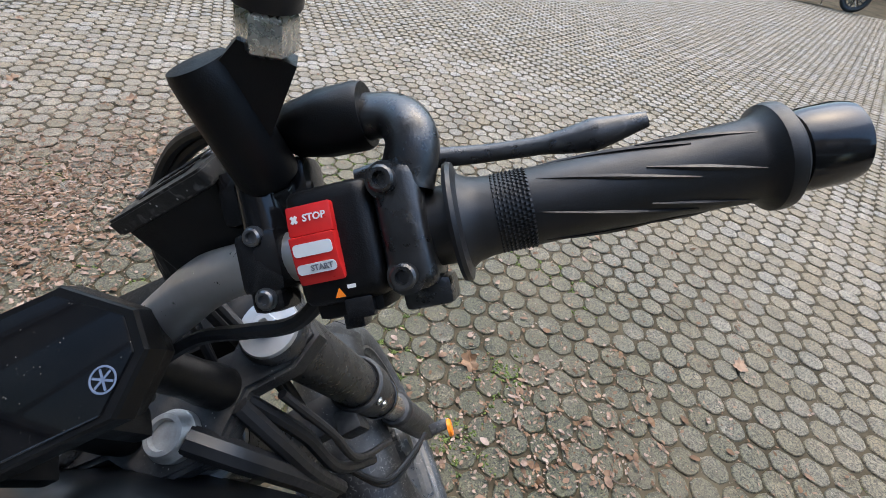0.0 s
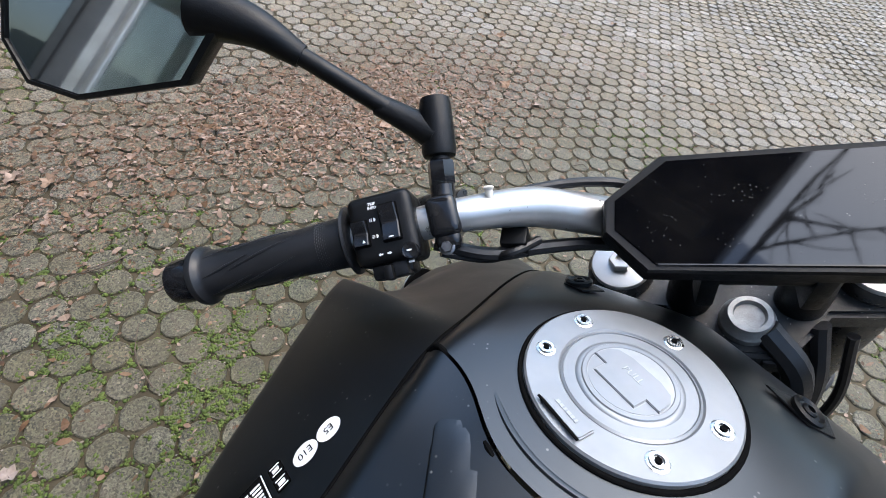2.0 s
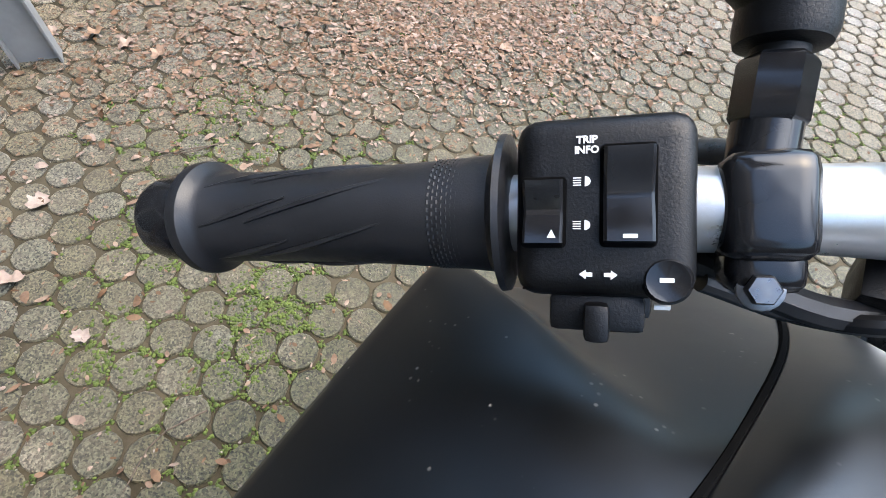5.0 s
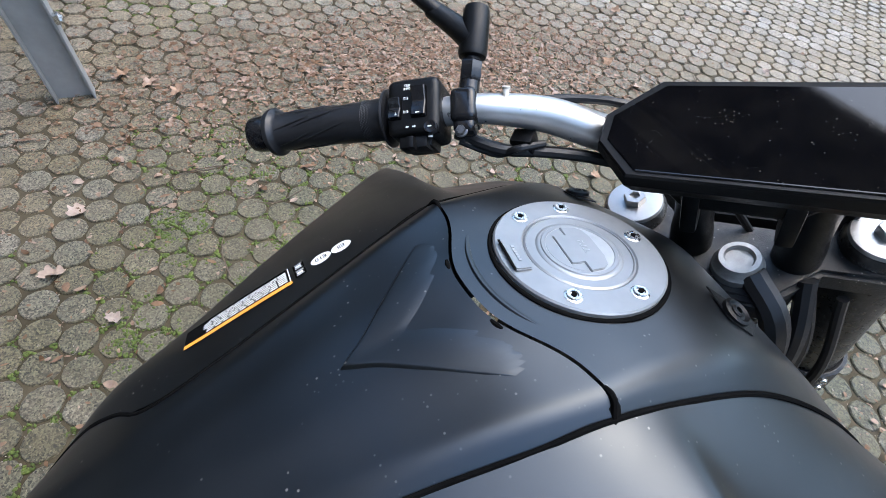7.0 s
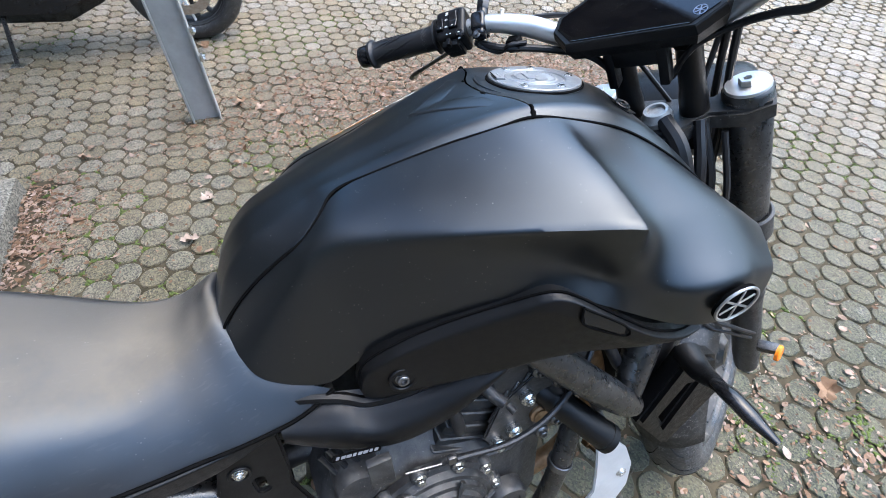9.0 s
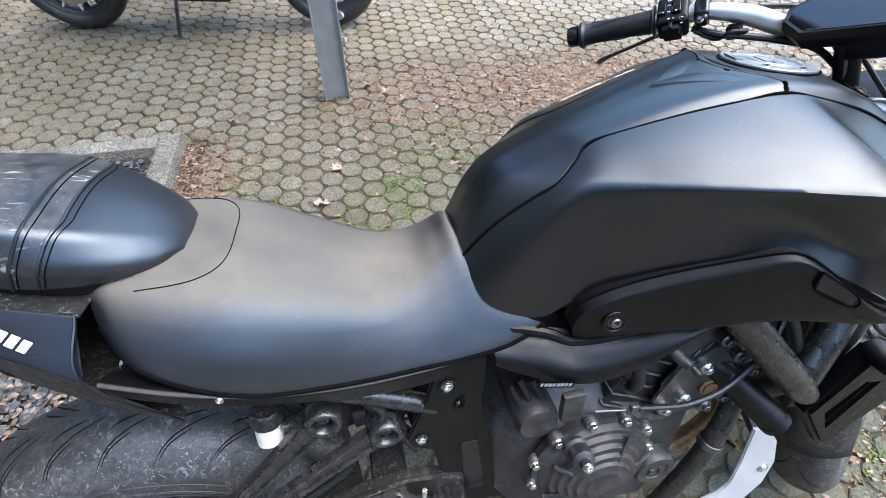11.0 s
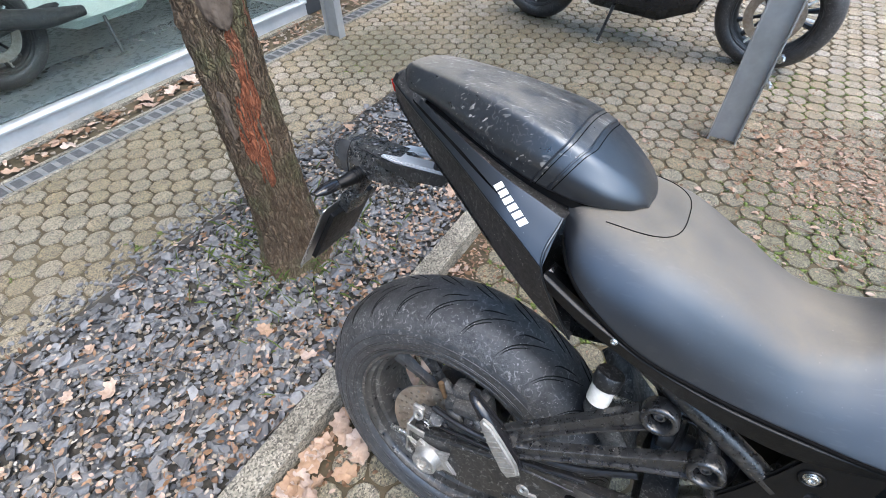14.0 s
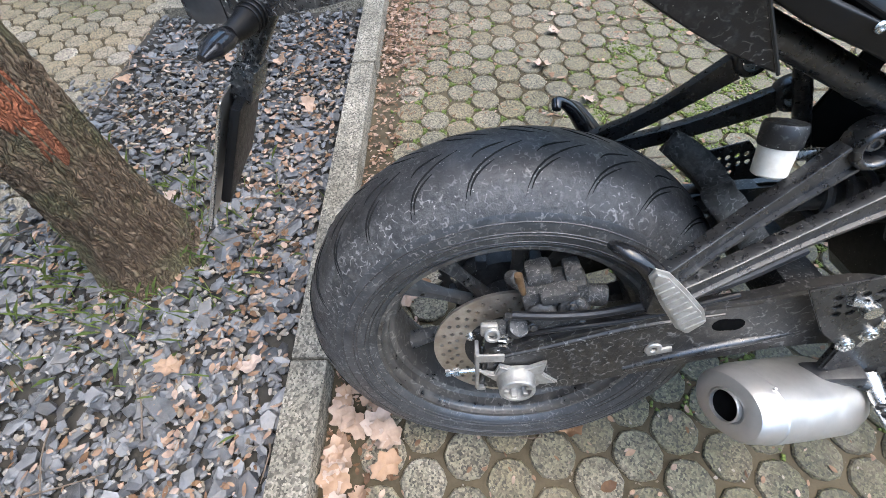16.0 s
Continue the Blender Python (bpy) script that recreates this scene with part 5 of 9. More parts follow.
# display
DM = STEER @ Matrix.Translation((0.002, -0.001, 0.120)) @ pose(0, 0, 0, 14, 0, 0)
oct_ = [(0.064, 0.037), (-0.064, 0.037), (-0.096, 0.008), (-0.096, -0.014), (-0.072, -0.039), (0.072, -0.039), (0.096, -0.014), (0.096, 0.008)]
rr = [[(x * f, y * g - o, z) for x, y in oct_] for f, g, o, z in ((0.8, 0.7, 0.0, -0.036), (0.97, 0.93, 0.0, -0.028), (1.02, 1.04, 0.0, -0.012), (1.0, 1.0, 0.0, -0.002), (0.985, 0.97, 0, 0.0), (0.93, 0.88, 0, -0.0005))]
dash = part("display", rings(rr), PLASTIC, moto, "angular black instrument display with dusty screen", m=DM, angle=20)
part("screen", plate([(x * 0.935, y * 0.885) for x, y in oct_], 0.0015, pose(0, 0, -0.001), bevel=0.0008), SCREEN, dash, "dark glossy screen with dust", m=DM)
lg = join(ring_body(0.0070, 0.0059, 0.0003, (0.0725, -0.019, 0.0007), (0, 0, 1), 28, 0.0001), *[box((0.0725, -0.019, 0.0009), (0.0012, 0.011, 0.0003), 0, pose(0, 0, 0, 0, 0, a)) for a in (0, 60, 120)])
part("round_mark", lg, BLUE_LOGO, dash, m=DM)
part("glare_rim", sweep([(-0.066, -0.0345, 0.0), (0.066, -0.0345, 0.0)], 0.0008, 6), GLOSS, dash, m=DM)
part("display_bracket", join(box((0, 0.005, 0.072), (0.07, 0.05, 0.03), 0.006), box((-0.03, -0.012, 0.055), (0.012, 0.02, 0.05), 0.003), box((0.032, -0.012, 0.055), (0.012, 0.02, 0.05), 0.003)), PLASTIC, moto, m=STEER)

# top clamp, forks
tc = plate([(-0.128, 0.03), (-0.12, 0.075), (-0.085, 0.082), (-0.055, 0.05), (0.055, 0.05), (0.085, 0.082), (0.12, 0.075), (0.128, 0.03), (0.1, 0.012), (0.06, 0.01), (0.035, -0.018), (0.018, -0.028), (-0.018, -0.028), (-0.035, -0.018), (-0.06, 0.01), (-0.1, 0.012)], 0.026, pose(0, 0, -0.045), bevel=0.004)
part("top_clamp", tc, CAST, moto, "black cast top fork clamp", m=CLAMP)
part("stem_nut", join(lathe([(0.0200, -0.012), (0.0200, -0.004), (0.018, -0.002), (0.0165, 0.004), (0.0155, 0.006), (0.0118, 0.006), (0.0105, 0.002), (0, 0.002)], (0, 0, -0.006), (0, 0, 1), 36)), CAST_ALLOY, moto, "bright steering stem nut", m=CLAMP)
part("steering_lock_ring", join(ring_body(0.033, 0.02, 0.008, (0.0, -0.002, -0.066), (0, 0, 1), 40), ring_body(0.024, 0.018, 0.02, (0.004, -0.004, -0.058), (0, 0, 1), 40)), CAST_ALLOY, moto, "bright steering head ring", m=CLAMP)
part("stem_pinch", join(box((0.024, -0.024, -0.036), (0.03, 0.014, 0.02), 0.004), ring_body(0.026, 0.017, 0.022, (0.0, 0, -0.046), (0, 0, 1), 30)), CAST, moto, m=CLAMP)
part("pinch_bolt", bolt((0.034, -0.03, -0.036), (0.3, -1, 0.1), 0.005, 0.006), STEEL, moto, m=CLAMP)
for s in (1, -1):
    part("riser", lathe([(0.018, -0.03), (0.0175, 0.0), (0.0155, 0.02), (0.015, 0.073), (0.017, 0.078)], (s * 0.04, 0.022, 0.0), (0, 0, 1), 24), PLASTIC, moto, "black handlebar riser", m=CLAMP)
    cap = part("fork_cap", lathe([(0.0262, -0.01), (0.0262, -0.001), (0.025, 0.0008), (0.021, 0.0012), (0.0, 0.0012)], (s * 0.095, 0.047, -0.0035), (0, 0, 1), 36), ALLOY, moto, "bright fork cap", m=CLAMP)
    part("hex", lathe([(0.0105, 0.0), (0.0105, 0.007), (0.0095, 0.008), (0.005, 0.008), (0.005, 0.003)], (s * 0.095, 0.047, -0.0025), (0, 0, 1), 6), ALLOY, cap, m=CLAMP)
    part("fork_slider", lathe([(0.0205, -0.46), (0.0205, -0.33)], (s * 0.095, 0.047, 0), (0, 0, 1), 26), STEEL, moto, "bright inner fork tube", m=CLAMP)
    lower = part("fork_leg", lathe([(0.024, -0.76), (0.027, -0.70), (0.027, -0.50), (0.0285, -0.47), (0.03, -0.455), (0.026, -0.447), (0.021, -0.445)], (s * 0.095, 0.047, 0), (0, 0, 1), 26), CAST, moto, "black fork leg", m=CLAMP)
    lc = part("lower_clamp", join(ring_body(0.036, 0.029, 0.05, (s * 0.095, 0.047, -0.285), (0, 0, 1), 30, 0.003), box((s * 0.07, 0.01, -0.26), (0.03, 0.03, 0.045), 0.005)), CAST, moto, m=CLAMP)
    for z in (-0.272, -0.25):
        part("pinch_bolt", bolt((s * 0.112, 0.018, z), (s * 0.3, -1, 0), 0.005, 0.005), STEEL, lc, m=CLAMP)
    part("fork_ring", ring_body(0.031, 0.0285, 0.01, (s * 0.095, 0.047, -0.345), (0, 0, 1), 30), GLOSS, moto, m=CLAMP)
    part("reflector", join(lathe([(0.0165, 0), (0.0165, 0.006), (0.014, 0.008)], (s * 0.154, 0.002, -0.594), (s, -0.2, 0), 24, squash=None)), ORANGE, moto, "orange side reflector", m=CLAMP)
    part("reflector_stay", box((s * 0.138, 0.012, -0.60), (0.036, 0.02, 0.016), 0.002), FRAME_BLACK, moto, m=CLAMP)
part("lower_yoke", box((0, 0.03, -0.26), (0.16, 0.05, 0.04), 0.01), CAST, moto, m=CLAMP)
part("steering_head", lathe([(0.03, -0.25), (0.032, -0.24), (0.028, -0.2), (0.028, -0.1), (0.032, -0.07)], (0, 0, 0), (0, 0, 1), 30), FRAME_BLACK, moto, m=CLAMP)
# front mudguard
fend = []
for a in np.linspace(-0.75, 1.15, 18):
    row = []
    for b in np.linspace(-1, 1, 9):
        r = 0.325 - 0.05 * abs(b) ** 2.2
        row.append((0.072 * b, r * math.sin(a) * 1.0, r * math.cos(a)))
    fend.append(row)
fe = skin(fend)
part("front_mudguard", fe, PLASTIC_DUSTY, moto, "black front mudguard with dust", m=FRONT @ pose(0, 0, 0, 24, 0, 0), angle=50).modifiers.new("thickness", "SOLIDIFY").thickness = 0.003
# headlamp body ahead of the forks
part("headlamp", rings([[(x * f, y, z * f) for x, z in rounded(0.2, 0.13, 0.03)] for f, y in ((0.55, 0.02), (0.9, 0.05), (1.0, 0.09), (0.98, 0.12), (0.7, 0.15))]), PLASTIC, moto, "black headlamp body", m=STEER @ Matrix.Translation((0, 0.05, -0.10)) @ pose(0, 0, 0, -20, 0, 0))


def hose(name, pts, r, material, m, label=""):
    return part(name, sweep(pts, r, 9), material, moto, label, m=m)


# cables and hoses round the bars
hose("brake_hose", [(0.125, 0.06, 0.115), (0.105, 0.06, 0.09), (0.09, 0.06, 0.03), (0.07, 0.05, -0.10), (0.05, 0.02, -0.22)], 0.0048, RUBBER, STEER, "black brake hose")
hose("brake_hose", [(0.115, 0.065, 0.115), (0.095, 0.068, 0.09), (0.078, 0.066, 0.03), (0.055, 0.06, -0.10), (0.04, 0.03, -0.24)], 0.0048, RUBBER, STEER, "black brake hose")
part("cable_clip", box((0.186, 0.050, 0.164), (0.012, 0.012, 0.010), 0.002), PLASTIC, moto, m=STEER)
hose("throttle_cable", [(0.205, 0.028, 0.172), (0.18, 0.05, 0.168), (0.14, 0.078, 0.142), (0.1, 0.078, 0.10), (0.07, 0.06, 0.03), (0.03, 0.02, -0.1)], 0.0036, RUBBER, STEER, "black throttle cable")
hose("throttle_cable", [(0.205, 0.022, 0.166), (0.18, 0.055, 0.16), (0.135, 0.08, 0.13), (0.09, 0.076, 0.085), (0.06, 0.06, 0.0), (0.02, 0.02, -0.12)], 0.0036, RUBBER, STEER, "black throttle cable")
hose("clutch_cable", [(-0.158, 0.006, 0.132), (-0.12, 0.022, 0.122), (-0.08, 0.03, 0.108), (-0.04, 0.045, 0.06), (0.02, 0.04, -0.05)], 0.0034, RUBBER, STEER, "black clutch cable")
hose("switch_harness", [(-0.20, -0.03, 0.13), (-0.165, -0.03, 0.116), (-0.135, -0.016, 0.102), (-0.10, -0.002, 0.084), (-0.06, 0.004, 0.064), (-0.03, 0.01, 0.02)], 0.0048, RUBBER, STEER, "taped wiring harness along the bar")
hose("switch_wire", [(-0.195, -0.036, 0.128), (-0.17, -0.03, 0.11), (-0.15, -0.03, 0.118), (-0.135, -0.015, 0.11)], 0.003, RUBBER, STEER)
hose("switch_harness", [(0.20, -0.028, 0.128), (0.17, -0.032, 0.108), (0.14, -0.02, 0.1), (0.105, -0.002, 0.084), (0.06, 0.004, 0.062), (0.03, 0.01, 0.02)], 0.0043, RUBBER, STEER, "taped wiring harness along the bar")
hose("main_harness", [(0.02, -0.01, -0.03), (0.045, -0.035, -0.06), (0.05, -0.05, -0.14), (0.04, -0.06, -0.25)], 0.0115, RUBBER, STEER, "thick ribbed black harness sleeve")
hose("main_harness", [(0.06, 0.0, -0.04), (0.065, -0.03, -0.09), (0.06, -0.05, -0.16), (0.05, -0.06, -0.26)], 0.008, RUBBER, STEER)
hose("front_hose", [(0.062, 0.006, -0.05), (0.074, -0.022, -0.12), (0.066, -0.045, -0.22), (0.075, -0.035, -0.34)], 0.0068, RUBBER, STEER, "thick black hose beside the steering head")
hose("front_hose", [(0.088, 0.0, -0.06), (0.094, -0.028, -0.14), (0.084, -0.042, -0.24), (0.10, -0.02, -0.36)], 0.0045, RUBBER, STEER)
hose("speed_sensor_cable", [(0.03, -0.02, -0.34), (0.06, -0.055, -0.43), (0.10, -0.03, -0.50), (0.125, 0.0, -0.56)], 0.0042, RUBBER, STEER, "black brake line along the mudguard")
hose("speed_sensor_cable", [(0.025, -0.02, -0.36), (0.055, -0.06, -0.45), (0.095, -0.035, -0.515), (0.12, 0.0, -0.58)], 0.0032, RUBBER, STEER)
part("switch_connector", box((-0.15, -0.018, 0.112), (0.018, 0.014, 0.018), 0.002), PLASTIC, moto, m=STEER)

# ---- tank fittings ----
CAPM = Matrix.Translation((0.0, 0.919, 1.0262)) @ pose(0, 0, 0, -5.5, 0, 0) @ Matrix.Scale(0.92, 4)
capr = part("fuel_cap", join(ring_body(0.0592, 0.0385, 0.006, (0, 0, 0), (0, 0, 1), 64, 0.0012), ring_body(0.062, 0.0585, 0.0035, (0, 0, -0.001), (0, 0, 1), 64, 0.001)), SILVER, moto, "round silver fuel filler cap", m=CAPM)
part("cap_gasket", ring_body(0.0624, 0.0592, 0.003, (0, 0, 0), (0, 0, 1), 64, 0.0008), SOOT_GAP_BLACK, capr, m=CAPM)
lidp = part("cap_lid", join(lathe([(0.0385, 0.0), (0.0385, 0.0052), (0.037, 0.006), (0.0365, 0.0052), (0.030, 0.0052), (0.029, 0.006), (0.0275, 0.0062), (0.0265, 0.0062)], (0, 0, 0), (0, 0, 1), 64), ring_body(0.0268, 0.0235, 0.0012, (0, 0, 0.0058), (0, 0, 1), 56, 0.0005)), SILVER, capr, "silver lid with a lift handle", m=CAPM)
part("lid_dish", lathe([(0.0242, 0.0066), (0.0236, 0.001), (0.0, 0.0008)], (0, 0, 0), (0, 0, 1), 56), SILVER_DULL, lidp, m=CAPM)
hd = [(-0.0232, -0.004), (-0.0145, -0.004), (-0.0145, -0.0135), (0.0145, -0.0135), (0.0145, -0.004), (0.0232, -0.004), (0.0222, 0.006), (0.0185, 0.011), (0.010, 0.0135), (-0.010, 0.0135), (-0.0185, 0.011), (-0.0222, 0.006)]
RZ = pose(0, 0, 0, 0, 0, -14)
part("handle_shadow_gap", plate([(x * 1.05, y * 1.08) for x, y in hd], 0.0012, pose(0, 0, 0.0052) @ RZ, bevel=0), SOOT_GAP_BLACK, lidp, m=CAPM)
part("lift_handle", plate(hd, 0.0026, pose(0, 0, 0.0052) @ RZ, bevel=0.0005), SILVER, lidp, m=CAPM)
lower = [(0.0232 * math.cos(a), 0.0232 * math.sin(a)) for a in np.linspace(math.pi + 0.2, 2 * math.pi - 0.2, 15)]
part("dish_floor", plate(lower + [(0.0152, -0.0046), (0.0152, -0.0143), (-0.0152, -0.0143), (-0.0152, -0.0046)], 0.0022, pose(0, 0, 0.0046) @ RZ, bevel=0), SILVER, lidp, m=CAPM)
part("print", letters("PULL", 0.0062, 0.00015), SILVER_DULL, lidp, "engraved word on the handle", m=CAPM @ pose(0, 0.003, 0.0079) @ RZ)
fm = pose(0, 0, 0, 0, 0, -194)
flap = part("lock_flap", join(plate(rounded(0.030, 0.0125, 0.002), 0.0026, pose(0, 0, 0.0055) @ fm @ pose(0, 0.0475, 0), bevel=0.0008)), SILVER, capr, "hinged lock flap", m=CAPM)
# black strip on the flap, painted in place of a shaded gap
part("flap_gap", plate([(-0.015, 0.0), (0.015, 0.0), (0.015, 0.0014), (-0.015, 0.0014)], 0.0006, pose(0, 0, 0.0079) @ fm @ pose(0, 0.0535, 0), bevel=0), SOOT_GAP_BLACK, flap, m=CAPM)
label_bars(0.016, 0.0022, 6, CAPM @ fm @ pose(0, 0.0475, 0.0084), flap, SILVER_DULL)
for ang in (154, 85, 8, -47, -160):
    a = radians(ang)
    p = (0.0485 * math.cos(a), 0.0485 * math.sin(a), 0.0056)
    part("cap_screw", join(lathe([(0.006, -0.001), (0.006, 0.0006), (0.0052, 0.001)], p, (0, 0, 1), 18), lathe([(0.0046, 0.001), (0.0046, 0.0024), (0.003, 0.0024), (0.0024, 0.0012)], p, (0, 0, 1), 14)), STEEL, capr, m=CAPM)
    # black disc: the shade inside the socket as colour
    part("screw_socket", lathe([(0.0019, 0.0016), (0.0019, 0.0024), (0, 0.0024)], p, (0, 0, 1), 6), SOOT_GAP_BLACK, capr, m=CAPM)
# rear edge of the cover round the cap, and the raised arrow behind it
from mathutils.bvhtree import BVHTree
bpy.context.view_layer.update()
cover_tree = BVHTree.FromObject(cover, bpy.context.evaluated_depsgraph_get())


def on_cover(x, y, lift=0.0):
    """The point of the tank cover above (x, y)."""
    hit = cover_tree.ray_cast(V((x, y, 1.2)), V((0, 0, -1)))[0]
    return (x, y, (hit.z if hit else 1.02) + lift)


for s in (1, -1):
    gap = [(0.0, 0.8373), (0.0255, 0.8392), (0.043, 0.851), (0.06, 0.8623), (0.083, 0.8637)]
    gap = [on_cover(s * x, y, -0.001) for x, y in gap[:4]] + [(s * 0.083, 0.8637, 1.0318), (s * 0.0912, 0.8612, 1.024)]
    # hidden black cord added below the gap so its inside looks dark
    part("seam_backing", sweep([(x, y, z - 0.006) for x, y, z in gap], 0.0046, 8, n=40), SOOT_GAP_BLACK, cover)
    part("seam", sweep([(x, y, z + 0.0003) for x, y, z in gap], 0.0017, 8, n=40), SOOT_GAP_BLACK, cover)
arrow = []
for x in np.linspace(-0.064, 0.064, 41):
    edge, high = 0.764 + 1.22 * abs(x) - 0.004 * math.exp(-(x / 0.006) ** 2), 0.0028 * max(0.0, 1 - abs(x) / 0.062)
    col = []
    for d in (-0.004, -0.001, 0.0004, 0.001, 0.0017, 0.0024, 0.003, 0.006, 0.012, 0.018, 0.026, 0.034, 0.042, 0.05):
        up = high * (0.5 - 0.5 * math.cos(math.pi * min(1, max(0, d / 0.003)))) * max(0.0, 1 - max(0, d - 0.003) / 0.04)
        y = min(edge + d, 0.8345 + 0.33 * max(0, abs(x) - 0.02))
        col.append(on_cover(x, y, up - (0.0015 if d in (-0.004, 0.05) or abs(x) > 0.0635 else 0.0006 if up < 0.0004 else 0.0)))
    arrow.append(col)
part("tank_top_wedge", skin(arrow), PAINT, cover, angle=80)
step = [CAPM @ V((0.076 * math.cos(a), 0.076 * math.sin(a), 0.0005 - 0.003 * abs(math.cos(a)) ** 3)) for a in np.linspace(radians(172), radians(322), 25)]
part("cap_step", sweep(step, [0.0004, 0.0018, 0.002, 0.0018, 0.0004], 8, n=60, flat=0.6), PAINT, cap_cover)
# shallow scoops on the top of the tank
for s in (1, -1):
    hs = join(lathe([(0.0095, 0), (0.0095, 0.0025), (0.0078, 0.0035), (0.006, 0.002), (0, 0.002)], (s * 0.072, 0.99, 1.006), (s * 0.35, 0.3, 1), 22))
    part("cover_screw", join(hs, bolt((s * 0.072, 0.99, 1.007), (s * 0.35, 0.3, 1), 0.0042, 0.003)), PLASTIC, cover)
    part("screw_recess", plate([(-0.022, 0.006), (0.0, 0.012), (0.016, 0.01), (0.014, -0.008), (-0.002, -0.012)], 0.001, Matrix.Translation((s * 0.072, 0.99, 1.0045)) @ pose(0, 0, 0, -16, s * 20, s * 20), bevel=0.0004), PLASTIC, cover)
    # shroud bolt and emblem
    em = frame_to((s * 0.267, 0.996, 0.864), (s * 0.92, -0.08, -0.12))
    ring = part("round_emblem", lathe([(0.0245, -0.003), (0.0245, 0.001), (0.0228, 0.002), (0.022, 0.001), (0, 0.001)], (0, 0, 0), (0, 0, 1), 40), SOOT_GAP_BLACK, moto, "round silver and black emblem", m=em)
    part("emblem_bar", join(ring_body(0.0245, 0.0218, 0.003, (0, 0, 0), (0, 0, 1), 40, 0.0006), *[box((0, 0, 0.0018), (0.0024, 0.039, 0.0014), 0.0004, pose(0, 0, 0, 0, 0, a)) for a in (0, 60, 120)]), ALLOY, ring, m=em)
    bo = part("scoop_bolt", join(ring_body(0.0165, 0.0115, 0.005, (s * 0.148, 0.678, 0.785), (s, -0.1, 0.1), 28), lathe([(0.011, 0), (0.011, 0.001)], (s * 0.149, 0.678, 0.785), (s, -0.1, 0.1), 20)), PLASTIC, moto, m=None)
    part("bolt_head", bolt((s * 0.149, 0.678, 0.785), (s, -0.1, 0.1), 0.007, 0.006), DARK_STEEL, bo)


def drape(bm, m, targets, lift=0.0005):
    """Lay flat print on the nearest surface below it, along the pose's z axis."""
    dg = bpy.context.evaluated_depsgraph_get()
    trees = [BVHTree.FromObject(t, dg) for t in targets]
    d = m.to_3x3() @ V((0, 0, -1))
    for v in bm.verts:
        p = m @ v.co
        up = v.co.z
        best = None
        for t in trees:
            hit, _, _, far = t.ray_cast(p - d * 0.08, d, 0.2)
            if hit is not None and (best is None or far < best[0]):
                best = (far, hit)
        v.co = (best[1] if best else p) - d * (lift + up)
    return bm


def grid_patch(outline, n=6):
    """A flat patch fine enough to drape."""
    bm = bmesh.new()
    bm.faces.new([bm.verts.new((x, y, 0)) for x, y in outline])
    bmesh.ops.triangulate(bm, faces=bm.faces)
    bmesh.ops.subdivide_edges(bm, edges=bm.edges, cuts=n, use_grid_fill=True)
    return bm


def rect(x0, y0, x1, y1):
    return [(x0, y0), (x1, y0), (x1, y1), (x0, y1)]


bpy.context.view_layer.update()
sides = [o for o in moto.children if o.name.startswith("tank_side")]
xa = V((0.0, 0.97, 0.235)).normalized()
za = V((-0.62, -0.17, 0.76))
za = (za - xa * za.dot(xa)).normalized()
ya = za.cross(xa)
LM = Matrix(((-xa.x, -ya.x, za.x, -0.101), (-xa.y, -ya.y, za.y, 0.7215), (-xa.z, -ya.z, za.z, 0.983), (0, 0, 0, 1)))
left = [sides[1]]
st = part("warning_sticker", drape(grid_patch(rect(-0.039, -0.0125, 0.039, 0.0115), 5), LM, left), SOOT_GAP_BLACK, sides[1], "black and orange warning sticker with white lines of print")
part("orange_stripe", drape(grid_patch(rect(-0.039, 0.0075, 0.039, 0.0115), 5), LM, left, 0.0008), ORANGE_PRINT, st)
for k in range(6):
    bm = bmesh.new()
    x = -0.036
    while x < 0.022:
        w = 0.0025 + 0.0045 * random.random()
        bm = join(bm, grid_patch(rect(x, 0.0042 - 0.0025 * k, min(x + w, 0.026), 0.0057 - 0.0025 * k), 1))
        x += w + 0.0012
    part("print_line", drape(bm, LM, left, 0.0008), WHITE_PRINT, st)
part("rule", drape(grid_patch(rect(-0.0385, -0.0115, -0.0377, 0.0075), 2), LM, left, 0.0009), WHITE_PRINT, st)
SM = LM @ pose(-0.046, 0, 0)
for y in (-0.006, 0.0035):
    pic = part("pictogram_field", drape(grid_patch(rounded(0.0085, 0.0085, 0.001, 3, 0, y), 2), SM, left, 0.0006), SOOT_GAP_BLACK, sides[1], "small black pictogram sticker")
    part("pictogram", drape(join(grid_patch(rect(-0.003, y - 0.003, 0.003, y - 0.0022), 1), grid_patch(rect(-0.003, y + 0.0022, 0.003, y + 0.003), 1), grid_patch(rect(-0.002, y - 0.0012, 0.0022, y + 0.0014), 1)), SM, left, 0.0009), WHITE_PRINT, pic)
for word, dx in (("E10", -0.0625), ("E5", -0.0785)):
    EM = LM @ pose(dx, 0.001, 0)
    oval = part("fuel_sticker", drape(grid_patch([(0.0078 * math.cos(a), 0.0062 * math.sin(a)) for a in np.linspace(0, 6.2832, 20, endpoint=False)], 2), EM, left, 0.0006), WHITE_PRINT, sides[1], "white oval fuel grade sticker")
    part("print", drape(letters(word, 0.0062, 0.0), EM, left, 0.001), SOOT_GAP_BLACK, oval, "black fuel grade")

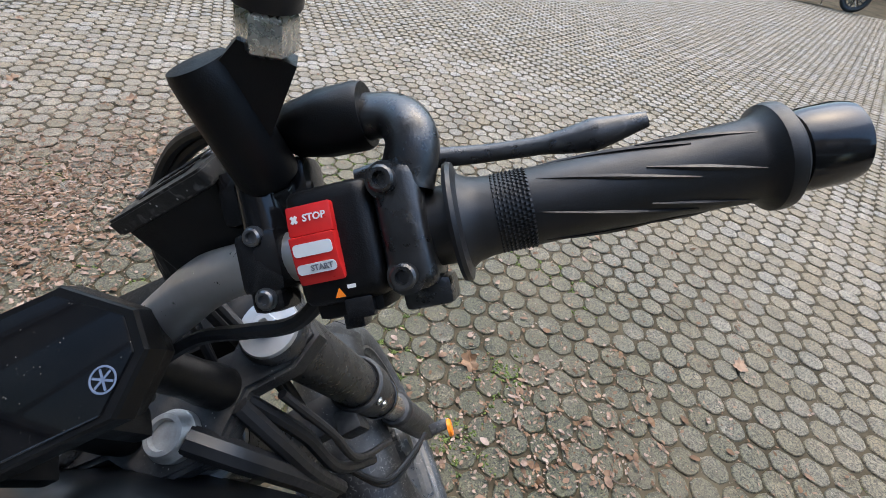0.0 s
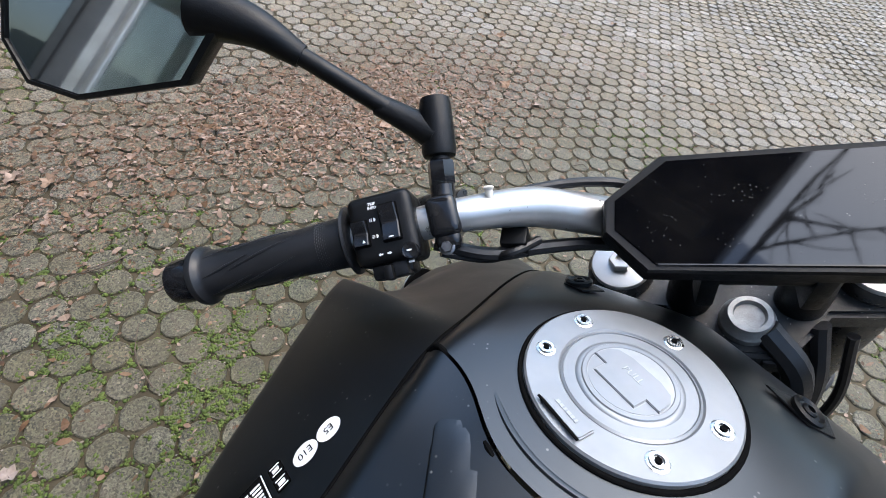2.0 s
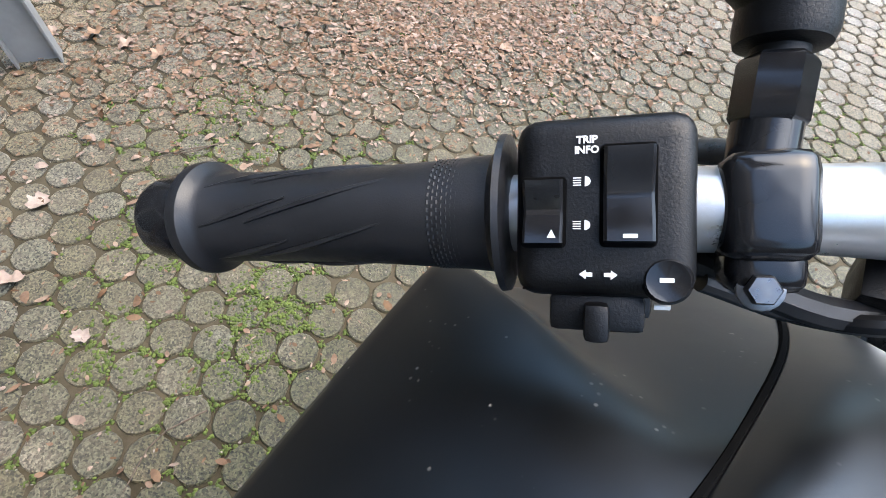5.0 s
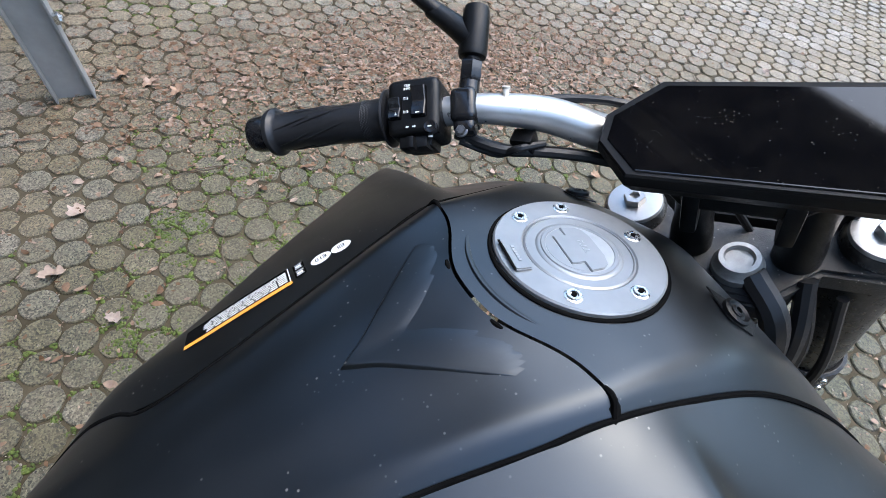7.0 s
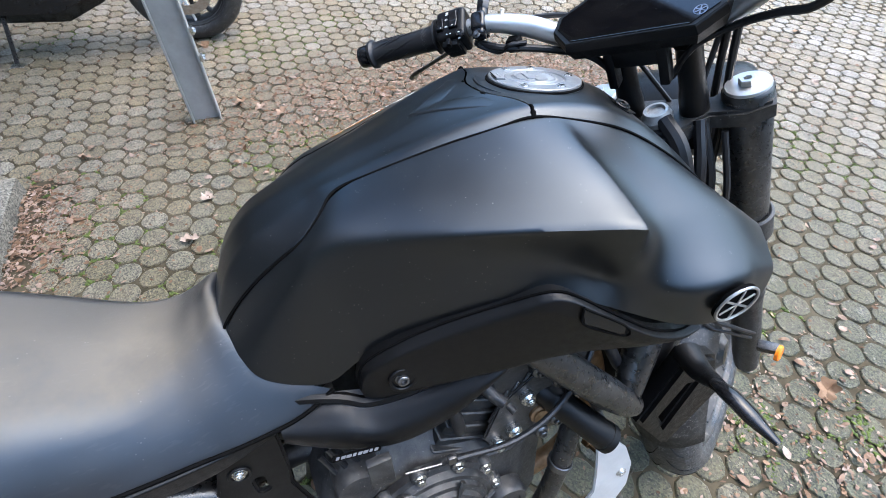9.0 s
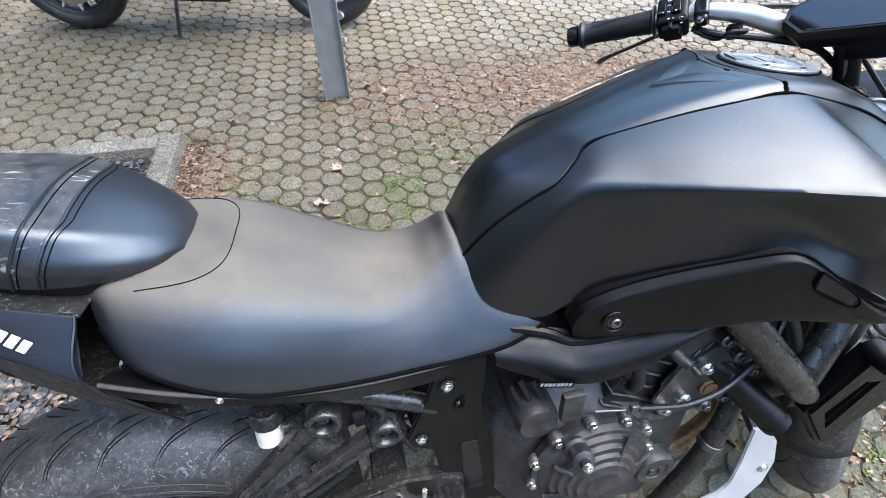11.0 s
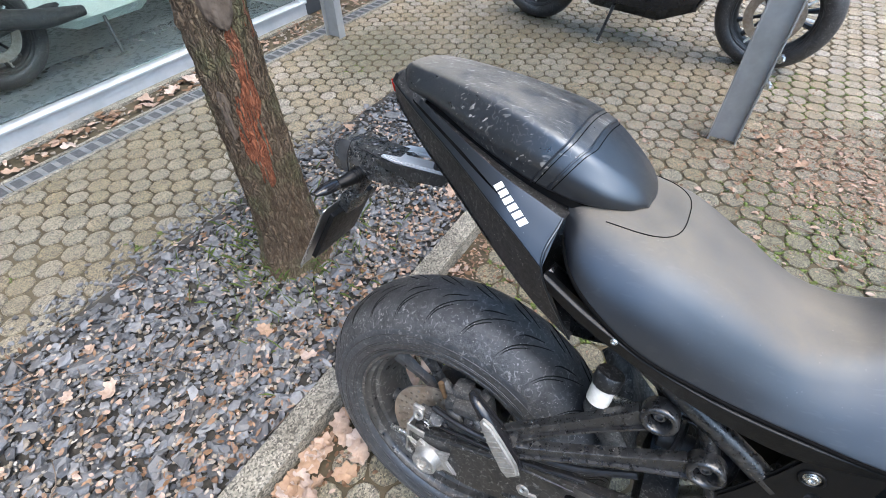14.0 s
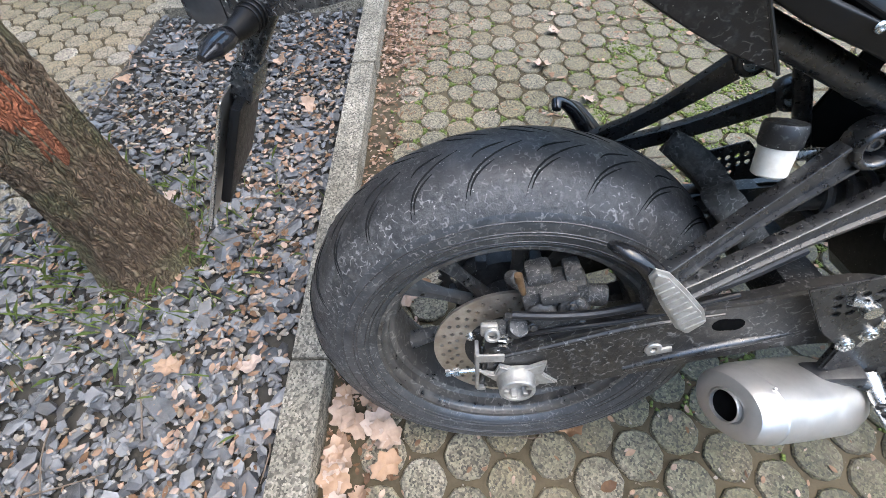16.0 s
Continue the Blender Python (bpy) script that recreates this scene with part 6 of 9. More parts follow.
# ---- rear wheel, swingarm, exhaust ----
def wheel(m, rim, w, parent, spokes, material, hub):
    """Cast rim with paired spokes under a tyre."""
    half = [(w / 2 + 0.003, rim + 0.004), (w / 2 + 0.0055, rim + 0.001), (w / 2 + 0.005, rim - 0.0045), (w / 2 - 0.001, rim - 0.006), (w / 2 - 0.005, rim - 0.008), (w / 2 - 0.008, rim - 0.013), (w / 2 - 0.022, rim - 0.015), (w / 2 - 0.027, rim - 0.022), (w * 0.16, rim - 0.028)]
    prof = [(-x, r) for x, r in half] + half[::-1] + [(w * 0.2, rim - 0.012), (-w * 0.2, rim - 0.012)]
    out = [[(x, r * math.cos(t), r * math.sin(t)) for t in np.linspace(0, 2 * math.pi, 72, endpoint=False)] for x, r in prof + prof[:1]]
    bm = rings(out, cap=False)
    bmesh.ops.remove_doubles(bm, verts=bm.verts, dist=1e-6)
    rimp = part("rim", bm, material, parent, "black cast rim", m=m)
    part("hub", lathe([(0.03, -0.055), (0.034, -0.05), (0.045, -0.04), (0.042, 0), (0.045, 0.04), (0.034, 0.05), (0.03, 0.055)], (0, 0, 0), (1, 0, 0), 32), material, rimp, m=m)
    for k in range(spokes):
        for da in (-0.17, 0.17):
            a0, a1 = 2 * math.pi * k / spokes + da * 0.9, 2 * math.pi * k / spokes + da * 1.35
            p0, p1 = (0.0, 0.04 * math.cos(a0), 0.04 * math.sin(a0)), (0.0, (rim - 0.02) * math.cos(a1), (rim - 0.02) * math.sin(a1))
            part("spoke", sweep([p0, ((p0[0] + p1[0]) / 2, (p0[1] + p1[1]) / 2, (p0[2] + p1[2]) / 2), p1], [0.015, 0.0115, 0.019], 8, flat=0.75), material, rimp, m=m)
    return rimp


rear_rim = wheel(REAR, 0.208, 0.14, rear_wheel, 5, RIM, 0)
wheel(FRONT, 0.219, 0.09, front_wheel, 5, RIM, 0)
part("cush_drive", join(lathe([(0.03, -0.078), (0.07, -0.078), (0.082, -0.072), (0.086, -0.05), (0.08, -0.034), (0.05, -0.03)], (0, 0, 0), (1, 0, 0), 40), *[box((-0.045, 0.088 * math.cos(a), 0.088 * math.sin(a)), (0.03, 0.02, 0.02), 0.005, Matrix.Identity(4)) for a in np.linspace(0, 6.28, 6, endpoint=False)]), CAST, rear_rim, m=REAR)


def tread(parent, m, R, w, n, rim, f0=0.12, f1=0.84, turn=0.24, shift=0.0):
    """Slanted sipes: thin dark strips lying just on the tread, the grooves' shade as colour."""
    for k in range(n):
        for s in (-1, 1):
            a0 = 2 * math.pi * (k + shift + (0.5 if s > 0 else 0)) / n
            pts = []
            for t in np.linspace(0, 1, 7):
                f = f0 + (f1 - f0) * t
                x = s * f * w / 2
                r = R - (R - rim) * tread_depth(f) + 0.0003
                a = a0 + turn * t + 0.2 * turn * math.sin(3 * t)
                pts.append((x, r * math.cos(a), r * math.sin(a)))
            part("tread_groove", sweep(pts, [0.0005, 0.0016, 0.0017, 0.0005], 5, flat=0.3, n=10), GROOVE, parent, m=m)


tread(rear_wheel, REAR, 0.32, 0.18, 26, 0.21)
tread(rear_wheel, REAR, 0.32, 0.18, 26, 0.21, 0.42, 0.78, 0.11, 0.45)
tread(rear_wheel, REAR, 0.32, 0.18, 26, 0.21, 0.1, 0.34, 0.13, 0.25)
tread(front_wheel, FRONT, 0.30, 0.12, 24, 0.222)
for r in (0.258, 0.243, 0.2385, 0.226, 0.221):
    part("sidewall_rib", ring_body(r + 0.0012, r - 0.0012, 0.003, (0.09 * float(np.interp((0.32 - r) / 0.11, TYRE_D, TYRE_X)) - 0.0022, 0, 0), (1, 0, 0), 72, 0.0008), TYRE, rear_wheel, m=REAR)

# brake disc with drilled holes
holes = []
for k in range(30):
    a = 2 * math.pi * k / 30
    for j, r in enumerate((0.088, 0.099, 0.11)):
        b = a + j * 0.07
        holes.append(circle(0.0036, 8, r * math.cos(b), r * math.sin(b)))
DM2 = REAR @ Matrix.Translation((0.068, 0, 0)) @ pose(0, 0, 0, 90, 0, 90)
disc = part("brake_disc", plate(circle(0.1225, 64), 0.005, DM2, bevel=0, holes=[circle(0.075, 36)] + holes[::1]), DISC, moto, "rusty drilled rear brake disc")
part("disc_carrier", join(ring_body(0.078, 0.05, 0.006, (0.066, 0, 0), (1, 0, 0), 40), *[bolt((0.072, 0.068 * math.cos(a), 0.068 * math.sin(a)), (1, 0, 0), 0.006, 0.005) for a in np.linspace(0, 6.28, 5, endpoint=False)]), CAST, disc, m=REAR)
for a in np.linspace(0.2, 6.48, 5, endpoint=False):
    part("disc_bolt", bolt((0.073, 0.072 * math.cos(a), 0.072 * math.sin(a)), (1, 0, 0), 0.0065, 0.005), STEEL, disc, m=REAR)


def yz(x, th):
    """Pose that lays an outline of (y, z) at x, thickness outwards."""
    return Matrix(((0, 0, 1, x), (1, 0, 0, 0), (0, 1, 0, 0), (0, 0, 0, 1)))


# swingarm
arm_ol = catmull([(-0.052, 0.272), (-0.01, 0.262), (0.08, 0.264), (0.159, 0.289), (0.235, 0.314), (0.307, 0.336), (0.376, 0.352), (0.50, 0.362)], 30).tolist() + catmull([(0.50, 0.452), (0.42, 0.478), (0.343, 0.468), (0.29, 0.452), (0.2, 0.438), (0.128, 0.42), (0.06, 0.396), (0.0, 0.372), (-0.045, 0.358)], 30).tolist()
for s in (1, -1):
    sa = part("swingarm_beam", plate(arm_ol, 0.024, yz(0.095 if s > 0 else -0.119, 0), bevel=0.006), SWINGARM, moto, "black swingarm beam with dried mud", angle=45)
    out_ = s * 0.119
    # black plate on the beam, the slot's shade as colour
    part("axle_slot", plate(rounded(0.07, 0.018, 0.008), 0.002, yz(out_ - (0.002 if s < 0 else 0), 0) @ pose(-0.005, 0.305, 0), bevel=0.0004), SOOT_GAP_BLACK, sa)
    part("upper_step", sweep([(out_, -0.03, 0.347), (out_, 0.06, 0.377), (out_, 0.15, 0.408), (out_, 0.26, 0.43)], [0.003, 0.0045, 0.0045, 0.002], 8, n=30), SWINGARM, sa)
    part("edge_rib", sweep([(out_ - s * 0.002, 0.155, 0.312), (out_, 0.223, 0.346), (out_, 0.285, 0.367), (out_ - s * 0.004, 0.37, 0.385)], [0.005, 0.0085, 0.0085, 0.004], 12, n=40), FRAME_BLACK, sa, "polished rounded edge")
    part("lug_pocket", join(ring_body(0.012, 0.004, 0.004, (out_, 0.186, 0.362), (s, 0, 0), 22, 0.0015), box((out_, 0.196, 0.356), (0.008, 0.034, 0.010), 0.003, pose(0, 0, 0, 18, 0, 0))), CAST_ALLOY, sa)
    # black disc on the face; the hole's shade is painted
    part("beam_hole", lathe([(0.016, 0.0), (0.016, 0.0008)], (out_ - s * 0.0002, 0.272, 0.408), (s, 0, 0), 24, squash=lambda r, a: r * (1 + 0.3 * math.cos(2 * a))), SOOT_GAP_BLACK, sa)
part("swingarm_bridge", box((0, 0.38, 0.41), (0.188, 0.06, 0.07), 0.015), PLASTIC_DUSTY, moto)
# axle nut with its star plate and chain adjuster
star = [(-0.056, 0.020), (-0.034, 0.014), (-0.027, 0.034), (-0.010, 0.027), (0.016, 0.028), (0.040, 0.040), (0.036, 0.012), (0.060, -0.012), (0.034, -0.014), (0.024, -0.030), (0.0, -0.034), (-0.026, -0.028), (-0.030, -0.006)]
an = part("axle_plate", plate(star, 0.008, yz(0.1205, 0) @ pose(0.002, 0.305, 0), bevel=0.002), CAST_ALLOY, moto, "cast aluminium axle adjuster plate")
part("axle_nut", lathe([(0.0285, 0), (0.0285, 0.007), (0.027, 0.010), (0.026, 0.021), (0.0245, 0.0225), (0.020, 0.0225), (0.019, 0.009), (0.007, 0.009)], (0.126, 0.0, 0.305), (1, 0, 0), 32), CAST_ALLOY, an)
for a in np.linspace(0.3, 6.58, 6, endpoint=False):
    part("nut_lug", box((0.137, 0.0165 * math.cos(a), 0.305 + 0.0165 * math.sin(a)), (0.020, 0.008, 0.008), 0.002), CAST_ALLOY, an)
part("adjuster_bolt", join(sweep([(0.108, -0.03, 0.305), (0.108, -0.10, 0.297)], 0.0042, 10), lathe([(0.007, 0), (0.007, 0.009)], (0.108, -0.082, 0.2985), (0, -1, -0.1), 6), lathe([(0.006, 0), (0.006, 0.007)], (0.108, -0.096, 0.297), (0, -1, -0.1), 6)), STEEL, an)
part("adjuster_cap", join(box((0.108, -0.056, 0.316), (0.026, 0.006, 0.088), 0.002), box((0.122, -0.038, 0.352), (0.004, 0.04, 0.016), 0.0015), box((0.108, -0.050, 0.268), (0.024, 0.014, 0.006), 0.002)), CAST_ALLOY, an)
# rear caliper
CALIPER = mat("dirty_caliper_alloy", (0.03, 0.03, 0.03), (0.075, 0.073, 0.07), rough=0.5, metal=0.3, scale=70, bump=1.0, bscale=180, dust=0.45, dscale=90, dlo=0.46, dust_c=(0.17, 0.162, 0.15), speck=0.8, sscale=220, dens=0.5, curl=0.7, cscale=140, bdist=0.002)
tilt = Matrix.Translation((0.082, 0.05, 0.435)) @ pose(0, 0, 0, 14, 0, 0) @ Matrix.Diagonal((1.05, 1.2, 1.2, 1))
lumps = [box((-0.004, 0.0, 0.0), (0.044, 0.074, 0.050), 0.010, Matrix.Identity(4)), box((-0.012, -0.012, 0.028), (0.034, 0.030, 0.026), 0.008, Matrix.Identity(4)), box((-0.010, 0.024, 0.022), (0.036, 0.020, 0.022), 0.006, Matrix.Identity(4)), box((0.014, 0.004, 0.018), (0.026, 0.042, 0.016), 0.006, Matrix.Identity(4)), box((0.006, 0.004, -0.030), (0.030, 0.060, 0.018), 0.007, Matrix.Identity(4))]
lumps += [lathe([(0.0155, -0.004), (0.0165, 0.0), (0.0165, 0.008), (0.013, 0.012), (0.006, 0.0125)], (0.016, y, -0.006), (1, 0, 0.15), 18) for y in (-0.018, 0.016)]
lumps += [lathe([(0.012, 0), (0.0135, 0.002), (0.0135, 0.020), (0.011, 0.024), (0.005, 0.025)], (0.002, 0.032, -0.006), (0.15, 1, -0.2), 18), lathe([(0.008, 0), (0.009, 0.002), (0.009, 0.022), (0.006, 0.026)], (-0.006, -0.032, 0.020), (0.1, -0.5, 1), 14)]
cal = part("rear_caliper", join(*lumps), CALIPER, moto, "dirty dark grey rear brake caliper", m=tilt, angle=45)
part("caliper_carrier", join(box((0.090, 0.03, 0.388), (0.012, 0.10, 0.026), 0.005, pose(0, 0, 0, -8, 0, 0)), box((0.100, -0.030, 0.385), (0.018, 0.030, 0.032), 0.005), lathe([(0.013, 0), (0.014, 0.002), (0.014, 0.018), (0.01, 0.02)], (0.104, -0.004, 0.392), (0.5, 0.3, 1), 16)), CALIPER, cal)
part("sensor_bracket", join(box((0.112, -0.040, 0.404), (0.010, 0.024, 0.022), 0.004), ring_body(0.011, 0.006, 0.006, (0.117, -0.036, 0.400), (1, 0, 0.3), 18, 0.001)), CAST_ALLOY, cal, "bright cast sensor bracket")
for p in ((0.112, 0.066, 0.446), (0.110, 0.020, 0.404), (0.108, -0.012, 0.378), (0.106, 0.085, 0.402)):
    part("caliper_bolt", hexbolt(p, (1, 0, 0.2), 0.0055, 0.005), DARK_STEEL, cal)
part("bleed_nipple", join(sweep([(0.1, 0.004, 0.46), (0.104, -0.004, 0.492)], [0.004, 0.005], 10), lathe([(0.0055, 0), (0.0055, 0.012)], (0.103, -0.003, 0.486), (0.1, -0.2, 1), 10)), BRASS, cal)
part("caliper_spring", sweep([(0.112, -0.02 + 0.007 * math.cos(a), 0.352 + 0.0016 * a + 0.007 * math.sin(a) * 0.3) for a in np.linspace(0, 25, 60)], 0.0016, 5, n=90), STEEL, cal)
part("brake_hose", sweep([(0.112, -0.01, 0.432), (0.121, 0.05, 0.438), (0.121, 0.12, 0.446), (0.113, 0.24, 0.475), (0.1, 0.33, 0.52)], 0.0058, 9), RUBBER, moto, "black rear brake hose")
part("sensor_cable", sweep([(0.1, -0.02, 0.37), (0.122, 0.05, 0.412), (0.122, 0.15, 0.43), (0.113, 0.27, 0.46)], 0.0035, 8), RUBBER, moto)
# chain, sprocket
sp = [((0.118 if k % 2 else 0.109) * math.cos(math.pi * k / 43), (0.118 if k % 2 else 0.109) * math.sin(math.pi * k / 43)) for k in range(86)]
part("sprocket", plate(sp, 0.006, REAR @ Matrix.Translation((-0.086, 0, 0)) @ pose(0, 0, 0, 90, 0, 90), bevel=0, holes=[circle(0.05, 24)] + [circle(0.016, 12, 0.08 * math.cos(a), 0.08 * math.sin(a)) for a in np.linspace(0, 6.28, 6, endpoint=False)]), CAST, moto, "black rear sprocket")
chain = part("chain", join(sweep([(-0.083, 0.0, 0.419), (-0.083, 0.5, 0.44)], 0.002, 6), sweep([(-0.083, 0.0, 0.187), (-0.083, 0.5, 0.37)], 0.002, 6)), CHAIN, moto, "oily drive chain")
for k in range(34):
    for z0, z1 in ((0.419, 0.44), (0.187, 0.37)):
        t = k / 33
        part("link", box((-0.083, 0.5 * t, z0 + (z1 - z0) * t), (0.014 if k % 2 else 0.010, 0.012, 0.008), 0.0025, seg=1), CHAIN, chain)
part("chain_guard", rings([[(-0.105 + dx, y, z + dz) for dx, dz in ((0, -0.012), (0.002, -0.012), (0.002, 0), (0.03, 0.004), (0.03, 0.006), (0, 0.003))] for y, z in ((0.05, 0.45), (0.2, 0.47), (0.38, 0.48))]), PLASTIC_DUSTY, moto)
# muffler
MU0, MU1 = V((0.187, 0.266, 0.326)), V((0.137, 0.47, 0.268))
mdir = (MU1 - MU0).normalized()


def oval(r, a):
    return r * (1 + 0.13 * math.cos(2 * a + 0.6))


muf = part("muffler", lathe([(0.0215, 0.004), (0.024, 0.001), (0.036, 0.0), (0.044, 0.003), (0.048, 0.009), (0.0515, 0.034), (0.052, 0.0365), (0.0528, 0.0375), (0.0545, 0.10), (0.0545, 0.17), (0.046, 0.20), (0.03, 0.215)], MU0, mdir, 48, squash=oval), EXHAUST, moto, "stubby brushed steel muffler", angle=30)
part("outlet_pipe", ring_body(0.0225, 0.0205, 0.010, MU0 - mdir * 0.004, mdir, 32, 0.0008), EXHAUST, muf, "sooty outlet")
part("outlet_bore", lathe([(0.0206, 0), (0.0206, 0.001)], MU0 + mdir * 0.0025, mdir, 28), SOOT_GAP_BLACK, muf)
for p in ((0.205, 0.30, 0.272), (0.19, 0.40, 0.25), (0.19, 0.31, 0.37)):
    part("rivet", lathe([(0.003, 0), (0.003, 0.002), (0.0015, 0.003)], p, (1, 0, -0.4), 10), STEEL, muf)
part("heat_guard", box((0.15, 0.42, 0.335), (0.03, 0.07, 0.02), 0.006, pose(0, 0, 0, 15, 0, -10)), CAST, muf)
part("collector", sweep([(0.135, 0.47, 0.265), (0.10, 0.56, 0.22), (0.06, 0.66, 0.20)], [0.03, 0.03, 0.028], 16), GLOSS, moto, "black exhaust collector")
part("clamp_band", ring_body(0.0335, 0.03, 0.02, (0.128, 0.485, 0.26), (-0.35, 0.9, -0.3), 24), STEEL, moto)

# ---- rear frame, pillion pegs, reservoir ----
def channel_arm(pts, heights, s):
    """A cast arm with raised lips along both edges of its outer face."""
    p = catmull(pts, 14)
    hh = np.interp(np.linspace(0, 1, len(p)), np.linspace(0, 1, len(heights)), heights)
    out = []
    for i in range(len(p)):
        d = V(p[min(i + 1, len(p) - 1)] - p[max(i - 1, 0)]).normalized()
        o = V((s, 0, 0)) - d * (s * d.x)
        o.normalize()
        u = d.cross(o).normalized()
        h = float(hh[i])
        out.append([tuple(V(p[i]) + o * a + u * b) for a, b in ((-0.008, -h), (0.007, -h), (0.0085, -h + 0.001), (0.0085, -h + 0.0042), (0.004, -h + 0.006), (0.004, h - 0.006), (0.0085, h - 0.0042), (0.0085, h - 0.001), (0.007, h), (-0.008, h))])
    return rings(out)


for s in (1, -1):
    part("subframe_tube", sweep([(s * 0.098, 0.46, 0.625), (s * 0.098, 0.38, 0.672), (s * 0.096, 0.28, 0.722), (s * 0.09, 0.12, 0.80)], 0.0145, 16), FRAME_BLACK, moto, "black rear frame tube with mud")
    part("subframe_tube", sweep([(s * 0.095, 0.43, 0.53), (s * 0.096, 0.40, 0.60), (s * 0.096, 0.37, 0.668)], 0.0115, 14), FRAME_BLACK, moto)
    br = part("pillion_bracket", join(
        ring_body(0.0235, 0.0145, 0.028, (s * 0.101, 0.313, 0.668), (s, 0, 0.0), 28, 0.003),
        ring_body(0.0235, 0.0145, 0.028, (s * 0.101, 0.388, 0.616), (s, 0, 0.0), 28, 0.003),
        channel_arm([(s * 0.116, 0.297, 0.656), (s * 0.13, 0.22, 0.592), (s * 0.15, 0.155, 0.545), (s * 0.16, 0.132, 0.528)], [0.017, 0.0125, 0.0115, 0.014], s),
        channel_arm([(s * 0.116, 0.37, 0.608), (s * 0.13, 0.28, 0.565), (s * 0.152, 0.185, 0.525), (s * 0.162, 0.145, 0.512)], [0.017, 0.0125, 0.0115, 0.014], s),
        box((s * 0.163, 0.14, 0.52), (0.03, 0.035, 0.035), 0.006)), FRAME_BLACK, moto, "black cast pillion footrest bracket", angle=50)
    for p in ((s * 0.113, 0.313, 0.668), (s * 0.113, 0.388, 0.616)):
        part("bracket_bolt", bolt(p, (s, 0, 0), 0.0075, 0.006), DARK_STEEL, br)
    pg = part("pillion_peg", sweep([(s * 0.176, 0.172, 0.496), (s * 0.176, 0.14, 0.535), (s * 0.176, 0.106, 0.578), (s * 0.17, 0.082, 0.594), (s * 0.155, 0.078, 0.588)], [0.012, 0.017, 0.017, 0.012, 0.007], 14, flat=0.75, n=24), GLOSS, moto, "folded pillion footpeg")
    tread_ol = [(-0.056, -0.012), (-0.050, 0.012), (-0.030, 0.017), (0.010, 0.015), (0.042, 0.012), (0.056, 0.004), (0.050, -0.006), (0.010, -0.013), (-0.040, -0.017)]
    part("peg_tread", plate(tread_ol, 0.010, Matrix.Translation((s * 0.186 - (0.01 if s < 0 else 0), 0.139, 0.541)) @ Matrix(((0, 0, 1, 0), (-0.62, 0.785, 0, 0), (0.785, 0.62, 0, 0), (0, 0, 0, 1))), bevel=0.0035), CAST_ALLOY, pg, "bright ridged peg tread")
    for k in range(9):
        t = k / 8
        part("ridge", box((s * 0.1965, 0.166 - 0.05 * t, 0.508 + 0.062 * t), (0.0024, 0.022 - 0.006 * t, 0.0026), 0.0009, pose(0, 0, 0, 38, 0, 0)), CAST_ALLOY, pg)
rsv = part("rear_brake_reservoir", lathe([(0.0145, 0), (0.0165, 0.002), (0.0175, 0.03), (0.0175, 0.032)], (0.104, 0.238, 0.630), (-0.22, 0.06, 1), 28), WHITE_PLASTIC, moto, "cloudy white fluid cup with a black screw cap")
part("screw_cap", lathe([(0.0185, 0.03), (0.0198, 0.032), (0.0198, 0.05), (0.0185, 0.053), (0.0, 0.054)], (0.104, 0.238, 0.630), (-0.22, 0.06, 1), 28, squash=lambda r, a: r * (1 + 0.015 * math.cos(14 * a))), PLASTIC_DUSTY, rsv)
part("reservoir_stay", box((0.104, 0.270, 0.652), (0.006, 0.04, 0.012), 0.002), STEEL, rsv)
part("stay_bolt", hexbolt((0.107, 0.288, 0.650), (1, 0, 0), 0.006, 0.006), DARK_STEEL, rsv)
sg = [[(-0.10, 0.231, 0.560), (-0.075, 0.249, 0.556), (-0.045, 0.266, 0.546), (-0.02, 0.274, 0.535), (0.005, 0.262, 0.548), (0.022, 0.246, 0.562), (0.045, 0.236, 0.566), (0.062, 0.246, 0.560)]]
for f in (0.33, 0.66, 1.0):
    sg.append([(x, y + (0.305 + 0.25 * abs(x) - y) * f, z + (0.474 - z) * f) for x, y, z in sg[0]])
guard = part("splash_guard", skin([rail(r, 24).tolist() for r in sg]), MUDDY, moto, "mud-caked plastic splash guard ahead of the tyre", angle=50)
thick = guard.modifiers.new("thickness", "SOLIDIFY")
thick.thickness, thick.offset = 0.036, 0.0
# shock absorber
part("shock_spring", sweep([(0.03 + 0.032 * math.cos(a), 0.36 + 0.012 * a / 3 + 0.0 * a, 0.545 + 0.032 * math.sin(a)) for a in np.linspace(0, 6.28 * 6, 90)], 0.0055, 7, n=150), CAST, moto, "black shock spring")
part("shock_body", sweep([(0.03, 0.34, 0.545), (0.03, 0.56, 0.56)], 0.018, 16), CAST, moto)
# frame cover plates
cov_ol = [(0.532, 0.728), (0.46, 0.705), (0.447, 0.66), (0.425, 0.60), (0.414, 0.575), (0.424, 0.55), (0.452, 0.535), (0.468, 0.432), (0.476, 0.36), (0.575, 0.34), (0.55, 0.44), (0.545, 0.53), (0.525, 0.62), (0.53, 0.66)]
